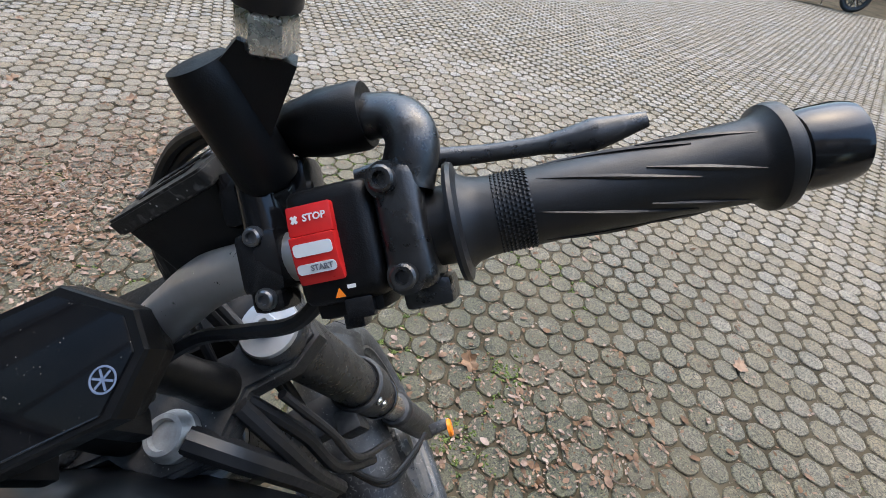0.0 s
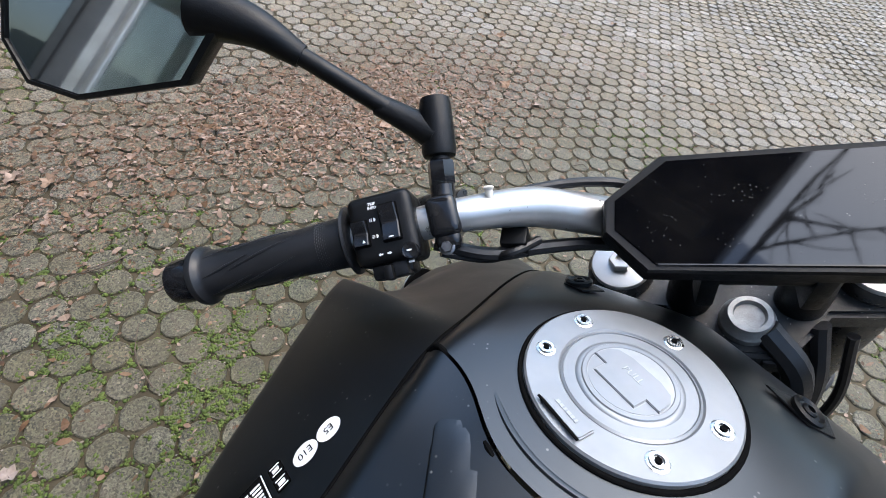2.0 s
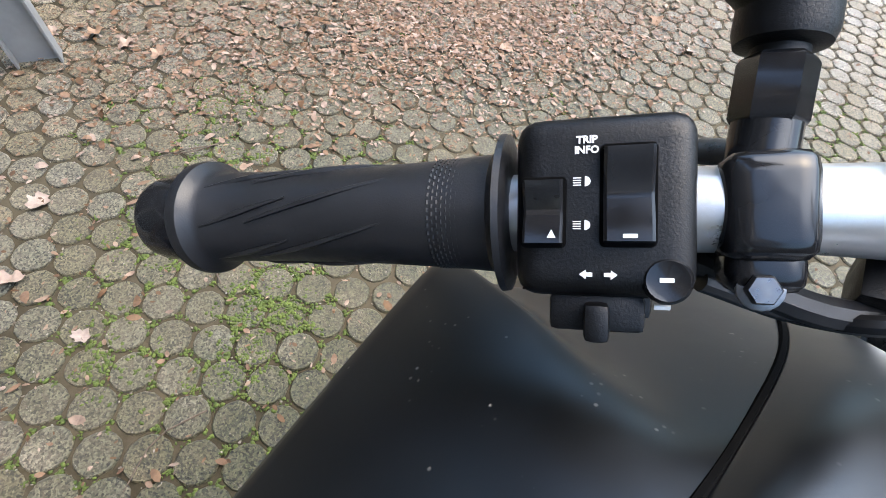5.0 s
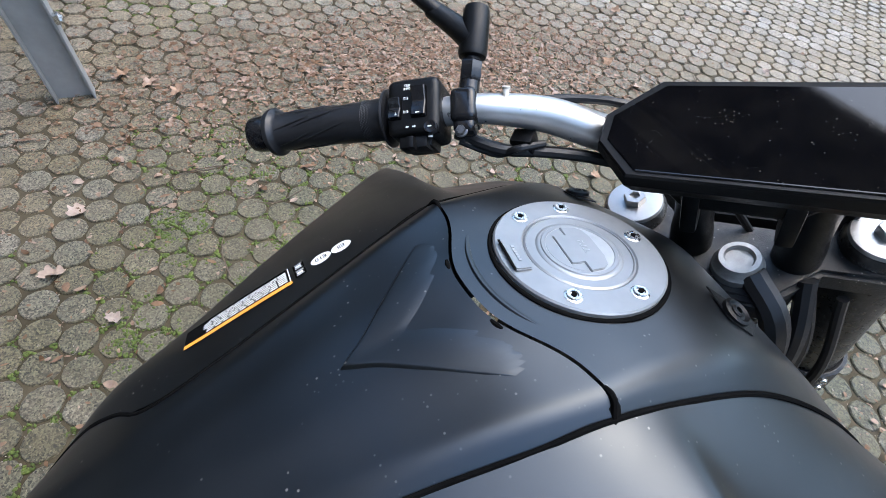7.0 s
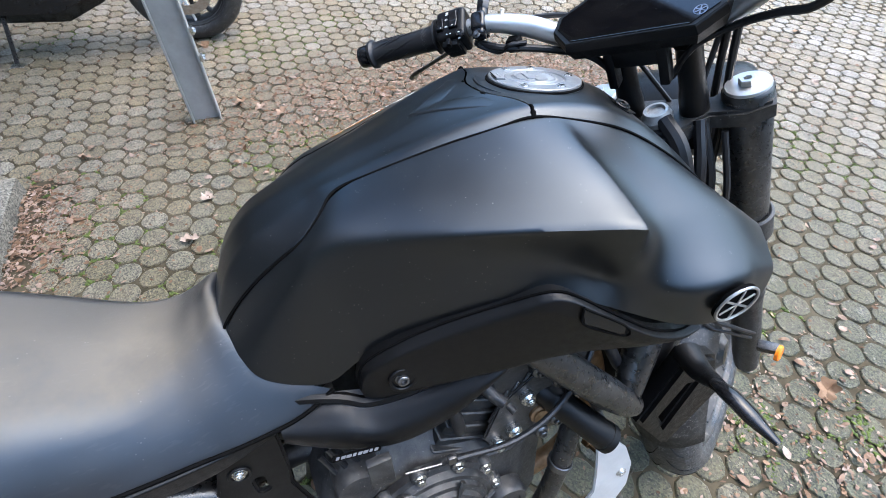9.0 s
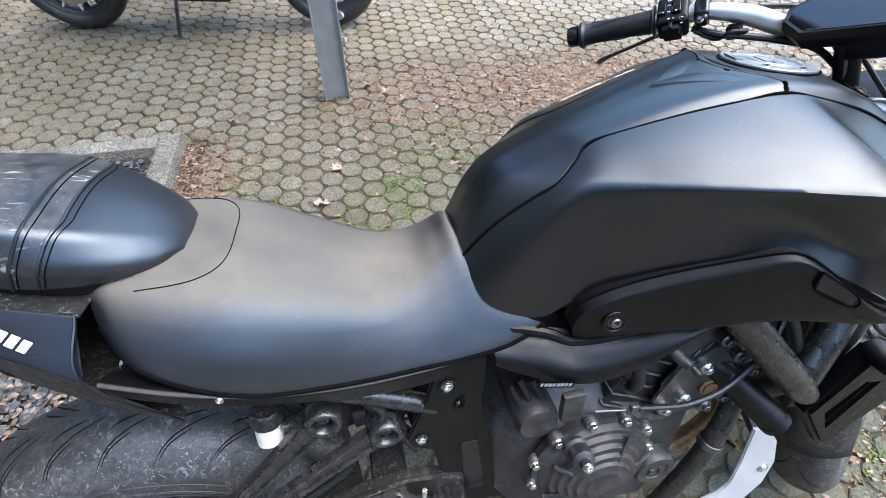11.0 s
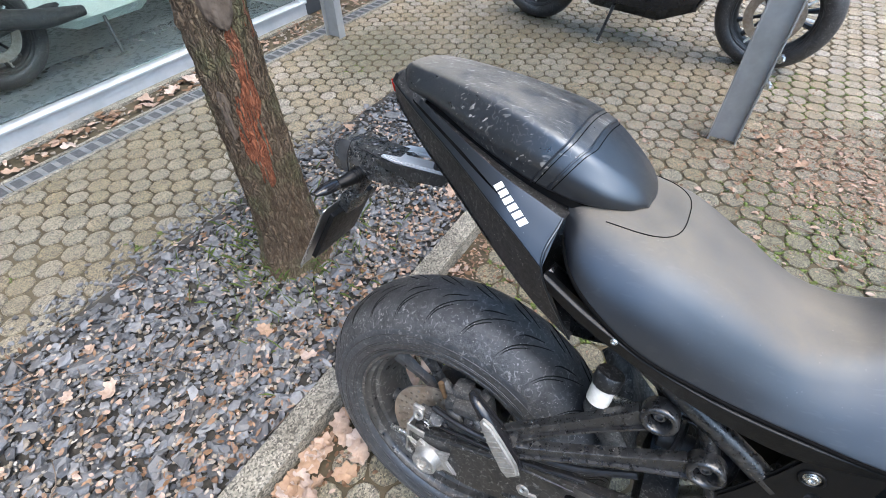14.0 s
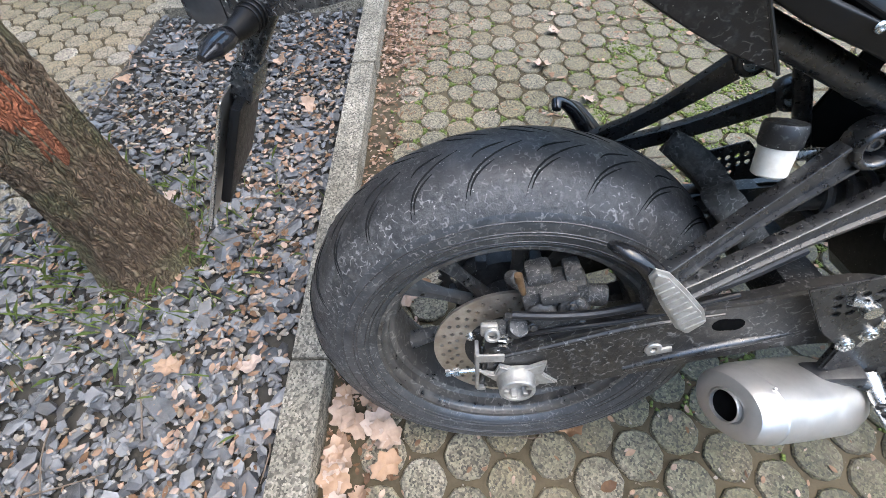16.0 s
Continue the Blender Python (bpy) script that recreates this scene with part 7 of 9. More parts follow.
for s in (1, -1):
    mm = yz(s * 0.104 - (0.008 if s < 0 else 0), 0)
    fc = part("frame_cover", plate(cov_ol, 0.008, mm, bevel=0.003, holes=[rounded(0.012, 0.03, 0.005, 4, 0.492, 0.64)]), PLASTIC, moto, "black plastic frame cover with bright screws")
    part("recess", plate([(0.495, 0.54), (0.52, 0.54), (0.535, 0.40), (0.50, 0.40)], 0.002, yz(s * 0.1122 - (0.002 if s < 0 else 0), 0), bevel=0.0006), GLOSS, fc)
    for y, z in ((0.477, 0.678), (0.436, 0.57)):
        part("screw_cup", ring_body(0.0135, 0.0095, 0.004, (s * 0.111, y, z), (s, 0, 0), 24, 0.001), PLASTIC, fc)
        part("screw", bolt((s * 0.1115, y, z), (s, 0, 0), 0.007, 0.005), STEEL, fc)
# side skirt of the seat
for s in (1, -1):
    k_top = rail([(0.149, 0.128, 0.832), (0.153, 0.18, 0.808), (0.154, 0.228, 0.789), (0.150, 0.28, 0.769), (0.140, 0.36, 0.748), (0.127, 0.45, 0.736), (0.114, 0.531, 0.732)], 40)
    k_low = rail([(0.147, 0.132, 0.812), (0.149, 0.18, 0.786), (0.148, 0.228, 0.766), (0.142, 0.28, 0.744), (0.132, 0.36, 0.716), (0.121, 0.45, 0.702), (0.113, 0.531, 0.722)], 40)
    rows = [k_top + np.array([-0.03, 0, -0.012]), k_top + np.array([-0.005, 0, 0]), k_top + np.array([0, 0, -0.003]), k_low, k_low + np.array([-0.05, 0, 0.004])]
    skirt = part("seat_skirt", loft([r * np.array([s, 1, 1]) for r in rows], [0.002, 0.002, 0.004]), PLASTIC, moto, "black plastic skirt under the seat", angle=60)
    part("skirt_screw", bolt((s * 0.153, 0.227, 0.784), (s, 0, 0.2), 0.0035, 0.003), STEEL, skirt)
    # airbox side cover
    a_in = rail([(0.09, 0.535, 0.748), (0.105, 0.60, 0.752), (0.12, 0.66, 0.748), (0.13, 0.72, 0.757), (0.145, 0.775, 0.778), (0.15, 0.81, 0.785)], 40)
    a_top = rail([(0.106, 0.537, 0.744), (0.126, 0.60, 0.742), (0.139, 0.64, 0.727), (0.152, 0.70, 0.738), (0.162, 0.765, 0.763), (0.164, 0.815, 0.780)], 40)
    a_low = rail([(0.124, 0.54, 0.712), (0.146, 0.60, 0.692), (0.158, 0.66, 0.682), (0.165, 0.72, 0.700), (0.170, 0.77, 0.737), (0.166, 0.818, 0.770)], 40)
    a_mid = a_top * 0.45 + a_low * 0.55 + np.array([0.011, 0, 0.006])
    a_und = a_low + np.array([-0.035, 0, -0.008])
    ab = part("airbox_cover", loft([r * np.array([s, 1, 1]) for r in (a_in, a_top, a_mid, a_low, a_und)], [0.006, 0.02, 0.006]), PLASTIC, moto, "black plastic side cover below the tank", angle=60)
    part("cover_lip", sweep([(s * (x - 0.012), y, z + 0.012) for x, y, z in a_top[::5]], 0.007, 8, n=40), PLASTIC, ab)
    part("cover_badge", plate(rounded(0.062, 0.011, 0.002), 0.0012, Matrix.Translation((s * 0.157, 0.61, 0.698)) @ pose(0, 0, 0, 0, 0, s * 7) @ (yz(0, 0) if s > 0 else yz(-0.0012, 0)) @ pose(0, 0, 0, 0, 0, -24), bevel=0.0003), SOOT_GAP_BLACK, ab)
    label_bars(0.055, 0.005, 8, Matrix.Translation((s * 0.1585, 0.61, 0.698)) @ pose(0, 0, 0, 0, 0, s * 7) @ yz(0, 0) @ pose(0, 0, 0, 0, 0, -24), ab, GREY_PRINT)

# ---- engine ----
crank = part("crankcase", rings([[(dx * w, y, z + dz * h) for dx, dz in ((-1, -0.7), (-0.7, -1), (0.7, -1), (1, -0.7), (1, 0.7), (0.7, 1), (-0.7, 1), (-1, 0.7))] for y, z, w, h in ((0.54, 0.46, 0.10, 0.10), (0.58, 0.46, 0.135, 0.15), (0.70, 0.45, 0.15, 0.17), (0.82, 0.43, 0.15, 0.16), (0.90, 0.40, 0.11, 0.12))]), CAST, moto, "black cast engine crankcase", angle=35)
part("cylinder_block", box((0, 0.815, 0.625), (0.26, 0.16, 0.17), 0.015, pose(0, 0, 0, -28, 0, 0)), CAST, crank)
hd2 = part("cylinder_head", box((0, 0.875, 0.70), (0.29, 0.15, 0.12), 0.012, pose(0, 0, 0, -28, 0, 0)), CAST, moto, "black cylinder head with plugs")
for k in range(6):
    part("fin", box((0, 0.77 + 0.012 * k, 0.56 + 0.022 * k), (0.275, 0.15, 0.005), 0.002, pose(0, 0, 0, -28, 0, 0), seg=1), CAST, crank)
CC = V((0.15, 0.69, 0.495))
cc = part("clutch_cover", lathe([(0.098, 0.0), (0.098, 0.012), (0.090, 0.015), (0.086, 0.024), (0.080, 0.025), (0.077, 0.032), (0.069, 0.0325), (0.066, 0.039), (0.057, 0.0395), (0.054, 0.045), (0.045, 0.0455), (0.042, 0.050), (0.030, 0.0505), (0.027, 0.053), (0.0, 0.0535)], CC, (1, 0, 0.05), 56), CAST, moto, "round black clutch cover with ribs and bolts")
for a in (0.2, 1.1, 2.6, 3.6, 4.9):
    part("cover_rib", sweep([CC + V((0.030 + 0.016 * k, (0.088 - 0.05 * k) * math.cos(a), (0.088 - 0.05 * k) * math.sin(a))) for k in (0, 0.5, 1.0)], [0.004, 0.003, 0.002], 7), CAST, cc)
post = part("actuator_post", lathe([(0.02, 0), (0.02, 0.012), (0.0165, 0.016), (0.0165, 0.034), (0.013, 0.037), (0.0085, 0.038), (0.0085, 0.046), (0, 0.046)], (0.163, 0.652, 0.556), (1, -0.05, 0.32), 24), CAST, moto, "black clutch actuator post")
part("post_bolt", bolt((0.207, 0.650, 0.5705), (1, -0.05, 0.32), 0.006, 0.006), STEEL, post)
for a in np.linspace(0, 6.28, 11, endpoint=False):
    part("bolt_lug", lathe([(0.0115, 0), (0.0115, 0.010), (0.010, 0.012)], CC + V((0.0, 0.098 * math.cos(a), 0.098 * math.sin(a))), (1, 0, 0), 14), CAST, cc)
    part("bolt", hexbolt(CC + V((0.0115, 0.098 * math.cos(a), 0.098 * math.sin(a))), (1, 0, 0), 0.0065, 0.008), STEEL, cc)
sc2 = part("timing_cover", lathe([(0.036, 0), (0.036, 0.02), (0.032, 0.026), (0.022, 0.026), (0.021, 0.024), (0, 0.024)], (0.155, 0.802, 0.450), (1, 0, 0), 32), CAST, moto, "small round cover with a lug pattern")
for dy in (-0.009, 0.009):
    part("lug", box((0.181, 0.802 + dy, 0.450), (0.003, 0.008, 0.014), 0.001), CAST, sc2)
for p in ((0.148, 0.838, 0.665), (0.150, 0.819, 0.605), (0.148, 0.89, 0.588), (0.148, 0.866, 0.572), (0.148, 0.795, 0.585), (0.15, 0.85, 0.72), (0.15, 0.885, 0.68), (0.148, 0.92, 0.64)):
    part("head_bolt", join(lathe([(0.011, 0), (0.011, 0.012), (0.009, 0.014)], p, (1, 0, 0), 16), bolt((p[0] + 0.013, p[1], p[2]), (1, 0, 0), 0.0065, 0.006)), DARK_STEEL if p[1] > 0.84 else STEEL, hd2)
for k in range(7):
    part("sparkplug_rib", box((0.146, 0.80 + 0.016 * k, 0.655 + 0.011 * k), (0.004, 0.006, 0.06), 0.0015, pose(0, 0, 0, -28, 0, 0), seg=1), CAST, hd2)
part("head_plug", lathe([(0.015, 0), (0.015, 0.005), (0.011, 0.0065), (0.011, 0.009), (0.006, 0.009)], (0.152, 0.861, 0.613), (1, 0, 0.1), 24), BRASS, hd2, "brass-coloured plug")
part("head_cover", plate([(0.775, 0.60), (0.80, 0.665), (0.85, 0.70), (0.91, 0.70), (0.935, 0.655), (0.915, 0.60), (0.87, 0.555), (0.80, 0.555)], 0.006, yz(0.1455, 0), bevel=0.002), CAST, hd2, "flat black engine side plate")
part("coil_plug", join(sweep([(0.10, 0.76, 0.73), (0.15, 0.785, 0.70), (0.168, 0.797, 0.692)], [0.010, 0.010, 0.008], 12), lathe([(0.005, 0), (0.005, 0.012)], (0.17, 0.80, 0.69), (0.8, 0.3, -0.3), 12)), CAST, moto)
part("clutch_cable_end", join(sweep([(0.185, 0.655, 0.664), (0.186, 0.70, 0.653)], 0.0016, 8), box((0.184, 0.715, 0.65), (0.009, 0.012, 0.014), 0.003)), DARK_STEEL, moto, "bright clutch cable end in its stay")
part("clutch_cable", sweep([(0.186, 0.72, 0.65), (0.188, 0.80, 0.637), (0.18, 0.87, 0.655), (0.16, 0.93, 0.72), (0.1, 0.98, 0.78)], 0.0042, 9), RUBBER, moto, "black clutch cable")
part("clutch_arm", box((0.17, 0.63, 0.665), (0.012, 0.03, 0.05), 0.003), CAST, moto)
part("coolant_tube", join(sweep([(0.165, 0.812, 0.803), (0.178, 0.845, 0.768), (0.190, 0.91, 0.695), (0.198, 0.965, 0.635), (0.195, 0.988, 0.612)], [0.021, 0.0215, 0.022, 0.0225, 0.018], 20)), FRAME_BLACK, moto, "thick black frame tube")
part("tube_boss", lathe([(0.017, 0), (0.017, 0.03), (0.015, 0.03), (0.013, 0.005), (0, 0.005)], (0.17, 1.0, 0.68), (0.3, -0.4, -0.8), 20), FRAME_BLACK, moto)
part("frame_spar", sweep([(0.12, 1.06, 0.80), (0.15, 1.035, 0.74), (0.175, 1.0, 0.66), (0.185, 0.985, 0.625)], [0.022, 0.024, 0.024, 0.02], 16), FRAME_BLACK, moto, "black frame spar")
part("breather_pipe", join(sweep([(0.13, 0.86, 0.655), (0.16, 0.89, 0.628), (0.192, 0.926, 0.592), (0.208, 0.946, 0.571)], [0.019, 0.0205, 0.021, 0.0215], 18)), PLASTIC, moto, "black plastic intake pipe")
part("pipe_mouth", ring_body(0.0225, 0.0185, 0.012, (0.203, 0.940, 0.577), (0.5, 0.65, -0.65), 24, 0.001), PLASTIC, moto)
# black disc across the mouth, painting the shade inside the pipe
part("pipe_bore", lathe([(0.0185, 0), (0.0185, 0.001)], (0.2092, 0.9478, 0.5692), (0.5, 0.65, -0.65), 18), SOOT_GAP_BLACK, moto)
part("radiator_hose", sweep([(0.15, 1.075, 0.72), (0.155, 1.06, 0.66), (0.15, 1.04, 0.58), (0.12, 1.0, 0.52)], 0.02, 16), RUBBER, moto, "black radiator hose")
part("water_pipe", sweep([(0.15, 0.93, 0.56), (0.168, 0.905, 0.49), (0.17, 0.885, 0.40), (0.165, 0.85, 0.27)], 0.0165, 16), FRAME_BLACK, moto, "black water pipe with a clamp")
part("hose_clamp", ring_body(0.0195, 0.0165, 0.014, (0.169, 0.90, 0.47), (0, 0.2, 1), 22), DARK_STEEL, moto)
for x in (0.06, -0.06):
    part("header_pipe", sweep([(x, 0.96, 0.64), (x, 1.03, 0.56), (x * 0.9, 1.06, 0.40), (x * 0.8, 1.0, 0.26), (x * 0.7, 0.85, 0.2), (0.05, 0.66, 0.2)], 0.019, 16), BRASS, moto, "heat-stained exhaust header")
part("lambda_probe", join(lathe([(0.009, 0), (0.009, 0.014), (0.006, 0.016), (0.006, 0.04)], (0.10, 1.02, 0.35), (1, 0.1, 0.3), 6)), BRASS, moto)
hsd = part("exhaust_shield", plate([(0.955, 0.515), (0.985, 0.510), (1.025, 0.455), (1.052, 0.385), (1.058, 0.31), (1.035, 0.25), (0.98, 0.20), (0.88, 0.19), (0.87, 0.255), (0.915, 0.29), (0.960, 0.315), (0.975, 0.345), (0.970, 0.41)], 0.006, yz(0.180, 0), bevel=0.002), BRIGHT_ALU, moto, "pale silver exhaust heat shield")
part("shield_bolt", bolt((0.186, 1.029, 0.375), (1, 0, 0), 0.008, 0.005), STEEL, hsd)
part("shield_stay", sweep([(0.06, 1.04, 0.45), (0.13, 1.03, 0.43), (0.181, 1.02, 0.41)], 0.008, 8), CAST, hsd)
for k, (dy, dz) in enumerate(((0.0, 0.0), (0.012, 0.01), (0.02, -0.012), (0.03, 0.004))):
    part("engine_wire", sweep([(0.118, 0.565 + dy, 0.66 + dz), (0.128, 0.585 + dy, 0.60 + dz), (0.126, 0.60 + dy * 0.6, 0.53), (0.12, 0.575 + dy, 0.45)], 0.0035 + 0.001 * (k % 2), 8), RUBBER, moto, "black engine wiring")
part("starter_motor", lathe([(0.03, 0), (0.032, 0.004), (0.032, 0.09), (0.028, 0.1), (0.012, 0.104)], (0.05, 0.60, 0.60), (1, 0, 0.02), 26), CAST, moto, "black starter motor")
part("engine_hose", sweep([(0.12, 0.70, 0.74), (0.145, 0.73, 0.70), (0.15, 0.74, 0.65), (0.12, 0.75, 0.61)], 0.009, 12), RUBBER, moto, "black rubber engine hose")
part("engine_hose", sweep([(0.13, 0.93, 0.76), (0.155, 0.955, 0.72), (0.16, 0.985, 0.66), (0.14, 1.02, 0.62)], 0.0085, 12), RUBBER, moto, "black rubber engine hose")
# radiator with its side cover, mudguard stay
part("radiator", box((0, 1.10, 0.60), (0.30, 0.03, 0.24), 0.006, pose(0, 0, 0, -12, 0, 0)), CAST, moto, "black finned radiator")
for s in (1, -1):
    part("radiator_cover", plate([(1.0, 0.57), (1.06, 0.69), (1.12, 0.66), (1.16, 0.56), (1.08, 0.46)], 0.03, yz(s * 0.180 - (0.03 if s < 0 else 0), 0), bevel=0.006, holes=[[(1.04, 0.565), (1.075, 0.62), (1.095, 0.615), (1.06, 0.53)]]), PLASTIC, moto, "slotted black radiator side cover")
    ist = part("front_indicator", sweep([(s * 0.195, 1.068, 0.682), (s * 0.229, 1.056, 0.685), (s * 0.262, 1.041, 0.705)], [0.022, 0.017, 0.011], 14, flat=0.8), PLASTIC, moto, "black front turn signal on a stalk")
    part("lens_body", sweep([(s * 0.252, 1.044, 0.70), (s * 0.285, 1.033, 0.715), (s * 0.32, 1.037, 0.706), (s * 0.345, 1.04, 0.70)], [0.008, 0.0125, 0.012, 0.005], 14, flat=0.75), GLOSS, ist, "smoked signal lens")
part("side_stand", sweep([(-0.12, 0.52, 0.30), (-0.2, 0.50, 0.17), (-0.275, 0.46, -0.048)], [0.014, 0.012, 0.01], 12), FRAME_BLACK, moto, "black side stand carrying the lean")
part("stand_foot", box((-0.285, 0.455, -0.06), (0.06, 0.05, 0.008), 0.003, pose(0, 0, 0, 0, 13, 0)), FRAME_BLACK, moto)
# rider pegs, heel plate, brake pedal
for s in (1, -1):
    hp = [(0.31, 0.505), (0.385, 0.525), (0.44, 0.47), (0.45, 0.40), (0.40, 0.395), (0.36, 0.43)]
    hl = part("heel_plate", plate(hp, 0.004, yz(s * 0.148 - (0.004 if s < 0 else 0), 0), bevel=0.001, holes=[circle(0.0045, 10, 0.348 + 0.014 * (k % 4) + 0.006 * (k // 4), 0.492 - 0.014 * (k // 4) + 0.003 * (k % 4)) for k in range(10)]), FRAME_BLACK, moto, "black drilled heel plate")
    for y, z in ((0.418, 0.425), (0.40, 0.405)):
        part("plate_bolt", bolt((s * 0.152, y, z), (s, 0, 0), 0.009, 0.006), STEEL, hl)
    fp = part("rider_peg", sweep([(s * 0.15, 0.47, 0.335), (s * 0.185, 0.47, 0.32), (s * 0.245, 0.465, 0.315)], [0.012, 0.0125, 0.013], 12, flat=0.8), STEEL, moto, "steel rider footpeg with rubber")
    for k in range(5):
        part("peg_rubber", box((s * (0.195 + 0.011 * k), 0.467, 0.327), (0.006, 0.026, 0.008), 0.002), RUBBER, fp)
part("peg_hanger", plate([(0.40, 0.40), (0.50, 0.41), (0.52, 0.36), (0.48, 0.32), (0.40, 0.345)], 0.012, yz(0.138, 0), bevel=0.003), FRAME_BLACK, moto)
part("brake_pedal", sweep([(0.16, 0.44, 0.335), (0.17, 0.50, 0.315), (0.178, 0.58, 0.31), (0.185, 0.63, 0.325)], [0.009, 0.008, 0.007, 0.01], 10), FRAME_BLACK, moto, "black brake pedal")
part("master_rod", join(sweep([(0.15, 0.42, 0.40), (0.15, 0.43, 0.50)], 0.004, 8), lathe([(0.007, 0), (0.007, 0.01)], (0.15, 0.425, 0.44), (0, 0.1, 1), 6)), STEEL, moto)
part("link_ball", join(sweep([(0.152, 0.40, 0.475), (0.155, 0.36, 0.49)], 0.005, 8), lathe([(0.01, 0), (0.01, 0.012)], (0.15, 0.39, 0.475), (1, 0, 0), 14)), STEEL, moto)

# ---- tail: strap, lettering bars, lamp, plate carrier ----
bpy.context.view_layer.update()


def hug(pts, target, centre, lift):
    """Carry points onto a surface along the way from a centre line."""
    tr = BVHTree.FromObject(target, bpy.context.evaluated_depsgraph_get())
    out = []
    for p in pts:
        p, c = V(p), V(centre)
        c.y = p.y
        d = (c - p).normalized()
        hit = tr.ray_cast(p, d, 0.5)[0]
        out.append(hit - d * lift if hit is not None else p)
    return out


def strap_line(y0, lift):
    """A line over the pillion seat that runs forward towards its middle."""
    arc = [(0.2 * math.cos(a), y0, 0.93 + 0.2 * math.sin(a)) for a in np.linspace(-0.2, math.pi + 0.2, 41)]
    first = hug(arc, pillion, (0, 0, 0.93), 0.0)
    arc = [(x, y0 + 0.037 * min(1.0, max(0.0, (h[2] - 0.905) / 0.068)), z) for (x, _, z), h in zip(arc, first)]
    return hug(arc, pillion, (0, 0, 0.93), lift)


for y0 in (0.066, 0.089):
    part("strap_edge", sweep(strap_line(y0, 0.0010), 0.0016, 6, n=80), VINYL_CLEAN, pillion)
    part("stitching", sweep(strap_line(y0 + 0.006, 0.0003), 0.0006, 5, n=80), SOOT_GAP_BLACK, pillion)
ins = [(0.094 * math.copysign(abs(math.cos(a)) ** 0.6, math.cos(a)), 0.17 + 0.083 * abs(math.sin(a)) ** 0.6, 1.0) for a in np.linspace(0, math.pi, 41)]
seat_tree = BVHTree.FromObject(rider_seat, bpy.context.evaluated_depsgraph_get())
line = []
for x, y, z in ins:
    hit = seat_tree.ray_cast(V((x, y, 1.1)), V((0, 0, -1)))[0]
    if hit is not None:
        line.append(hit + V((0, 0, 0.0006)))
part("seat_seam", sweep(line, 0.0006, 6, n=80), SOOT_GAP_BLACK, rider_seat, "stitched seam of the rear seat inlay")
part("seat_edge", sweep(st_low, 0.0026, 7, n=60), SOOT_GAP_BLACK, rider_seat)
panel = [o for o in moto.children if o.name.startswith("tail_panel")]
for k, s in enumerate((1, -1)):
    xa = V((s * 0.035, 0.06, -0.03)).normalized() if s > 0 else V((-0.035, 0.06, -0.03)).normalized()
    za = V((s * 0.8, -0.2, 0.6))
    za = (za - xa * za.dot(xa)).normalized()
    ya = za.cross(xa)
    TM = Matrix(((xa.x, ya.x, za.x, s * 0.1205), (xa.y, ya.y, za.y, 0.062), (xa.z, ya.z, za.z, 0.8915), (0, 0, 0, 1)))
    for j in range(6):
        part("letter_bar", drape(grid_patch([(-0.032 + 0.0107 * j + 0.0005, -0.0058), (-0.032 + 0.0107 * j + 0.0084, -0.0058), (-0.032 + 0.0107 * j + 0.0098, 0.0058), (-0.032 + 0.0107 * j + 0.0019, 0.0058)], 2), TM, [panel[k]], 0.0007), WHITE_PRINT, panel[k])
part("tail_lamp", box((0, -0.203, 0.953), (0.052, 0.014, 0.022), 0.005, pose(0, 0, 0, 25, 0, 0)), RED_LENS, moto, "red tail lamp lens")
cowl = [[(0, -0.206, 0.966), (0, -0.198, 0.976), (0, -0.18, 0.982), (0, -0.15, 0.984), (0, -0.12, 0.978)], [(0.022, -0.205, 0.965), (0.026, -0.197, 0.974), (0.033, -0.18, 0.979), (0.040, -0.15, 0.978), (0.046, -0.12, 0.970)], [(0.031, -0.203, 0.957), (0.036, -0.195, 0.962), (0.047, -0.18, 0.960), (0.058, -0.15, 0.952), (0.066, -0.12, 0.942)]]
part("tail_cowl", loft(both([rail(r, 25) for r in cowl]), [0.006, 0.03, 0.006]), PLASTIC_DUSTY, moto, "dusty black tail cowl behind the pillion seat", angle=60)
# plate carrier: slotted arm, lamp housing, plate
AM = Matrix.Translation((0, -0.15, 0.834)) @ pose(0, 0, 0, 9, 0, 0)
arm = part("plate_carrier_arm", join(plate([(-0.046, 0.085), (-0.042, -0.06), (-0.02, -0.085), (0.026, -0.08), (0.036, -0.04), (0.04, 0.085)], 0.007, AM, bevel=0.002, holes=[[(-0.016, 0.075), (-0.016, -0.035), (-0.008, -0.045), (0.003, -0.035), (0.008, 0.075)]])), BRIGHT_ALU, moto, "silver plate carrier arm with a long slot")
part("flange", plate([(-0.085, 0.0), (-0.07, -0.012), (-0.01, -0.024), (0.06, -0.02), (0.085, 0.0)], 0.003, AM @ Matrix(((0, 0, 1, 0.037), (1, 0, 0, 0), (0, 1, 0, 0.002), (0, 0, 0, 1))), bevel=0.0008), PLASTIC_DUSTY, arm, "dirty black folded edge")
part("arm_cap", join(box((0.012, -0.085, 0.851), (0.05, 0.05, 0.016), 0.006), lathe([(0.008, 0), (0.008, 0.006), (0.005, 0.008)], (0.0, -0.108, 0.855), (0, -0.2, 1), 14)), PLASTIC_DUSTY, arm)
hsec = [(-0.034, -0.018), (-0.036, 0.004), (-0.028, 0.024), (0.02, 0.026), (0.031, 0.008), (0.034, -0.012), (0.03, -0.034), (-0.03, -0.034)]
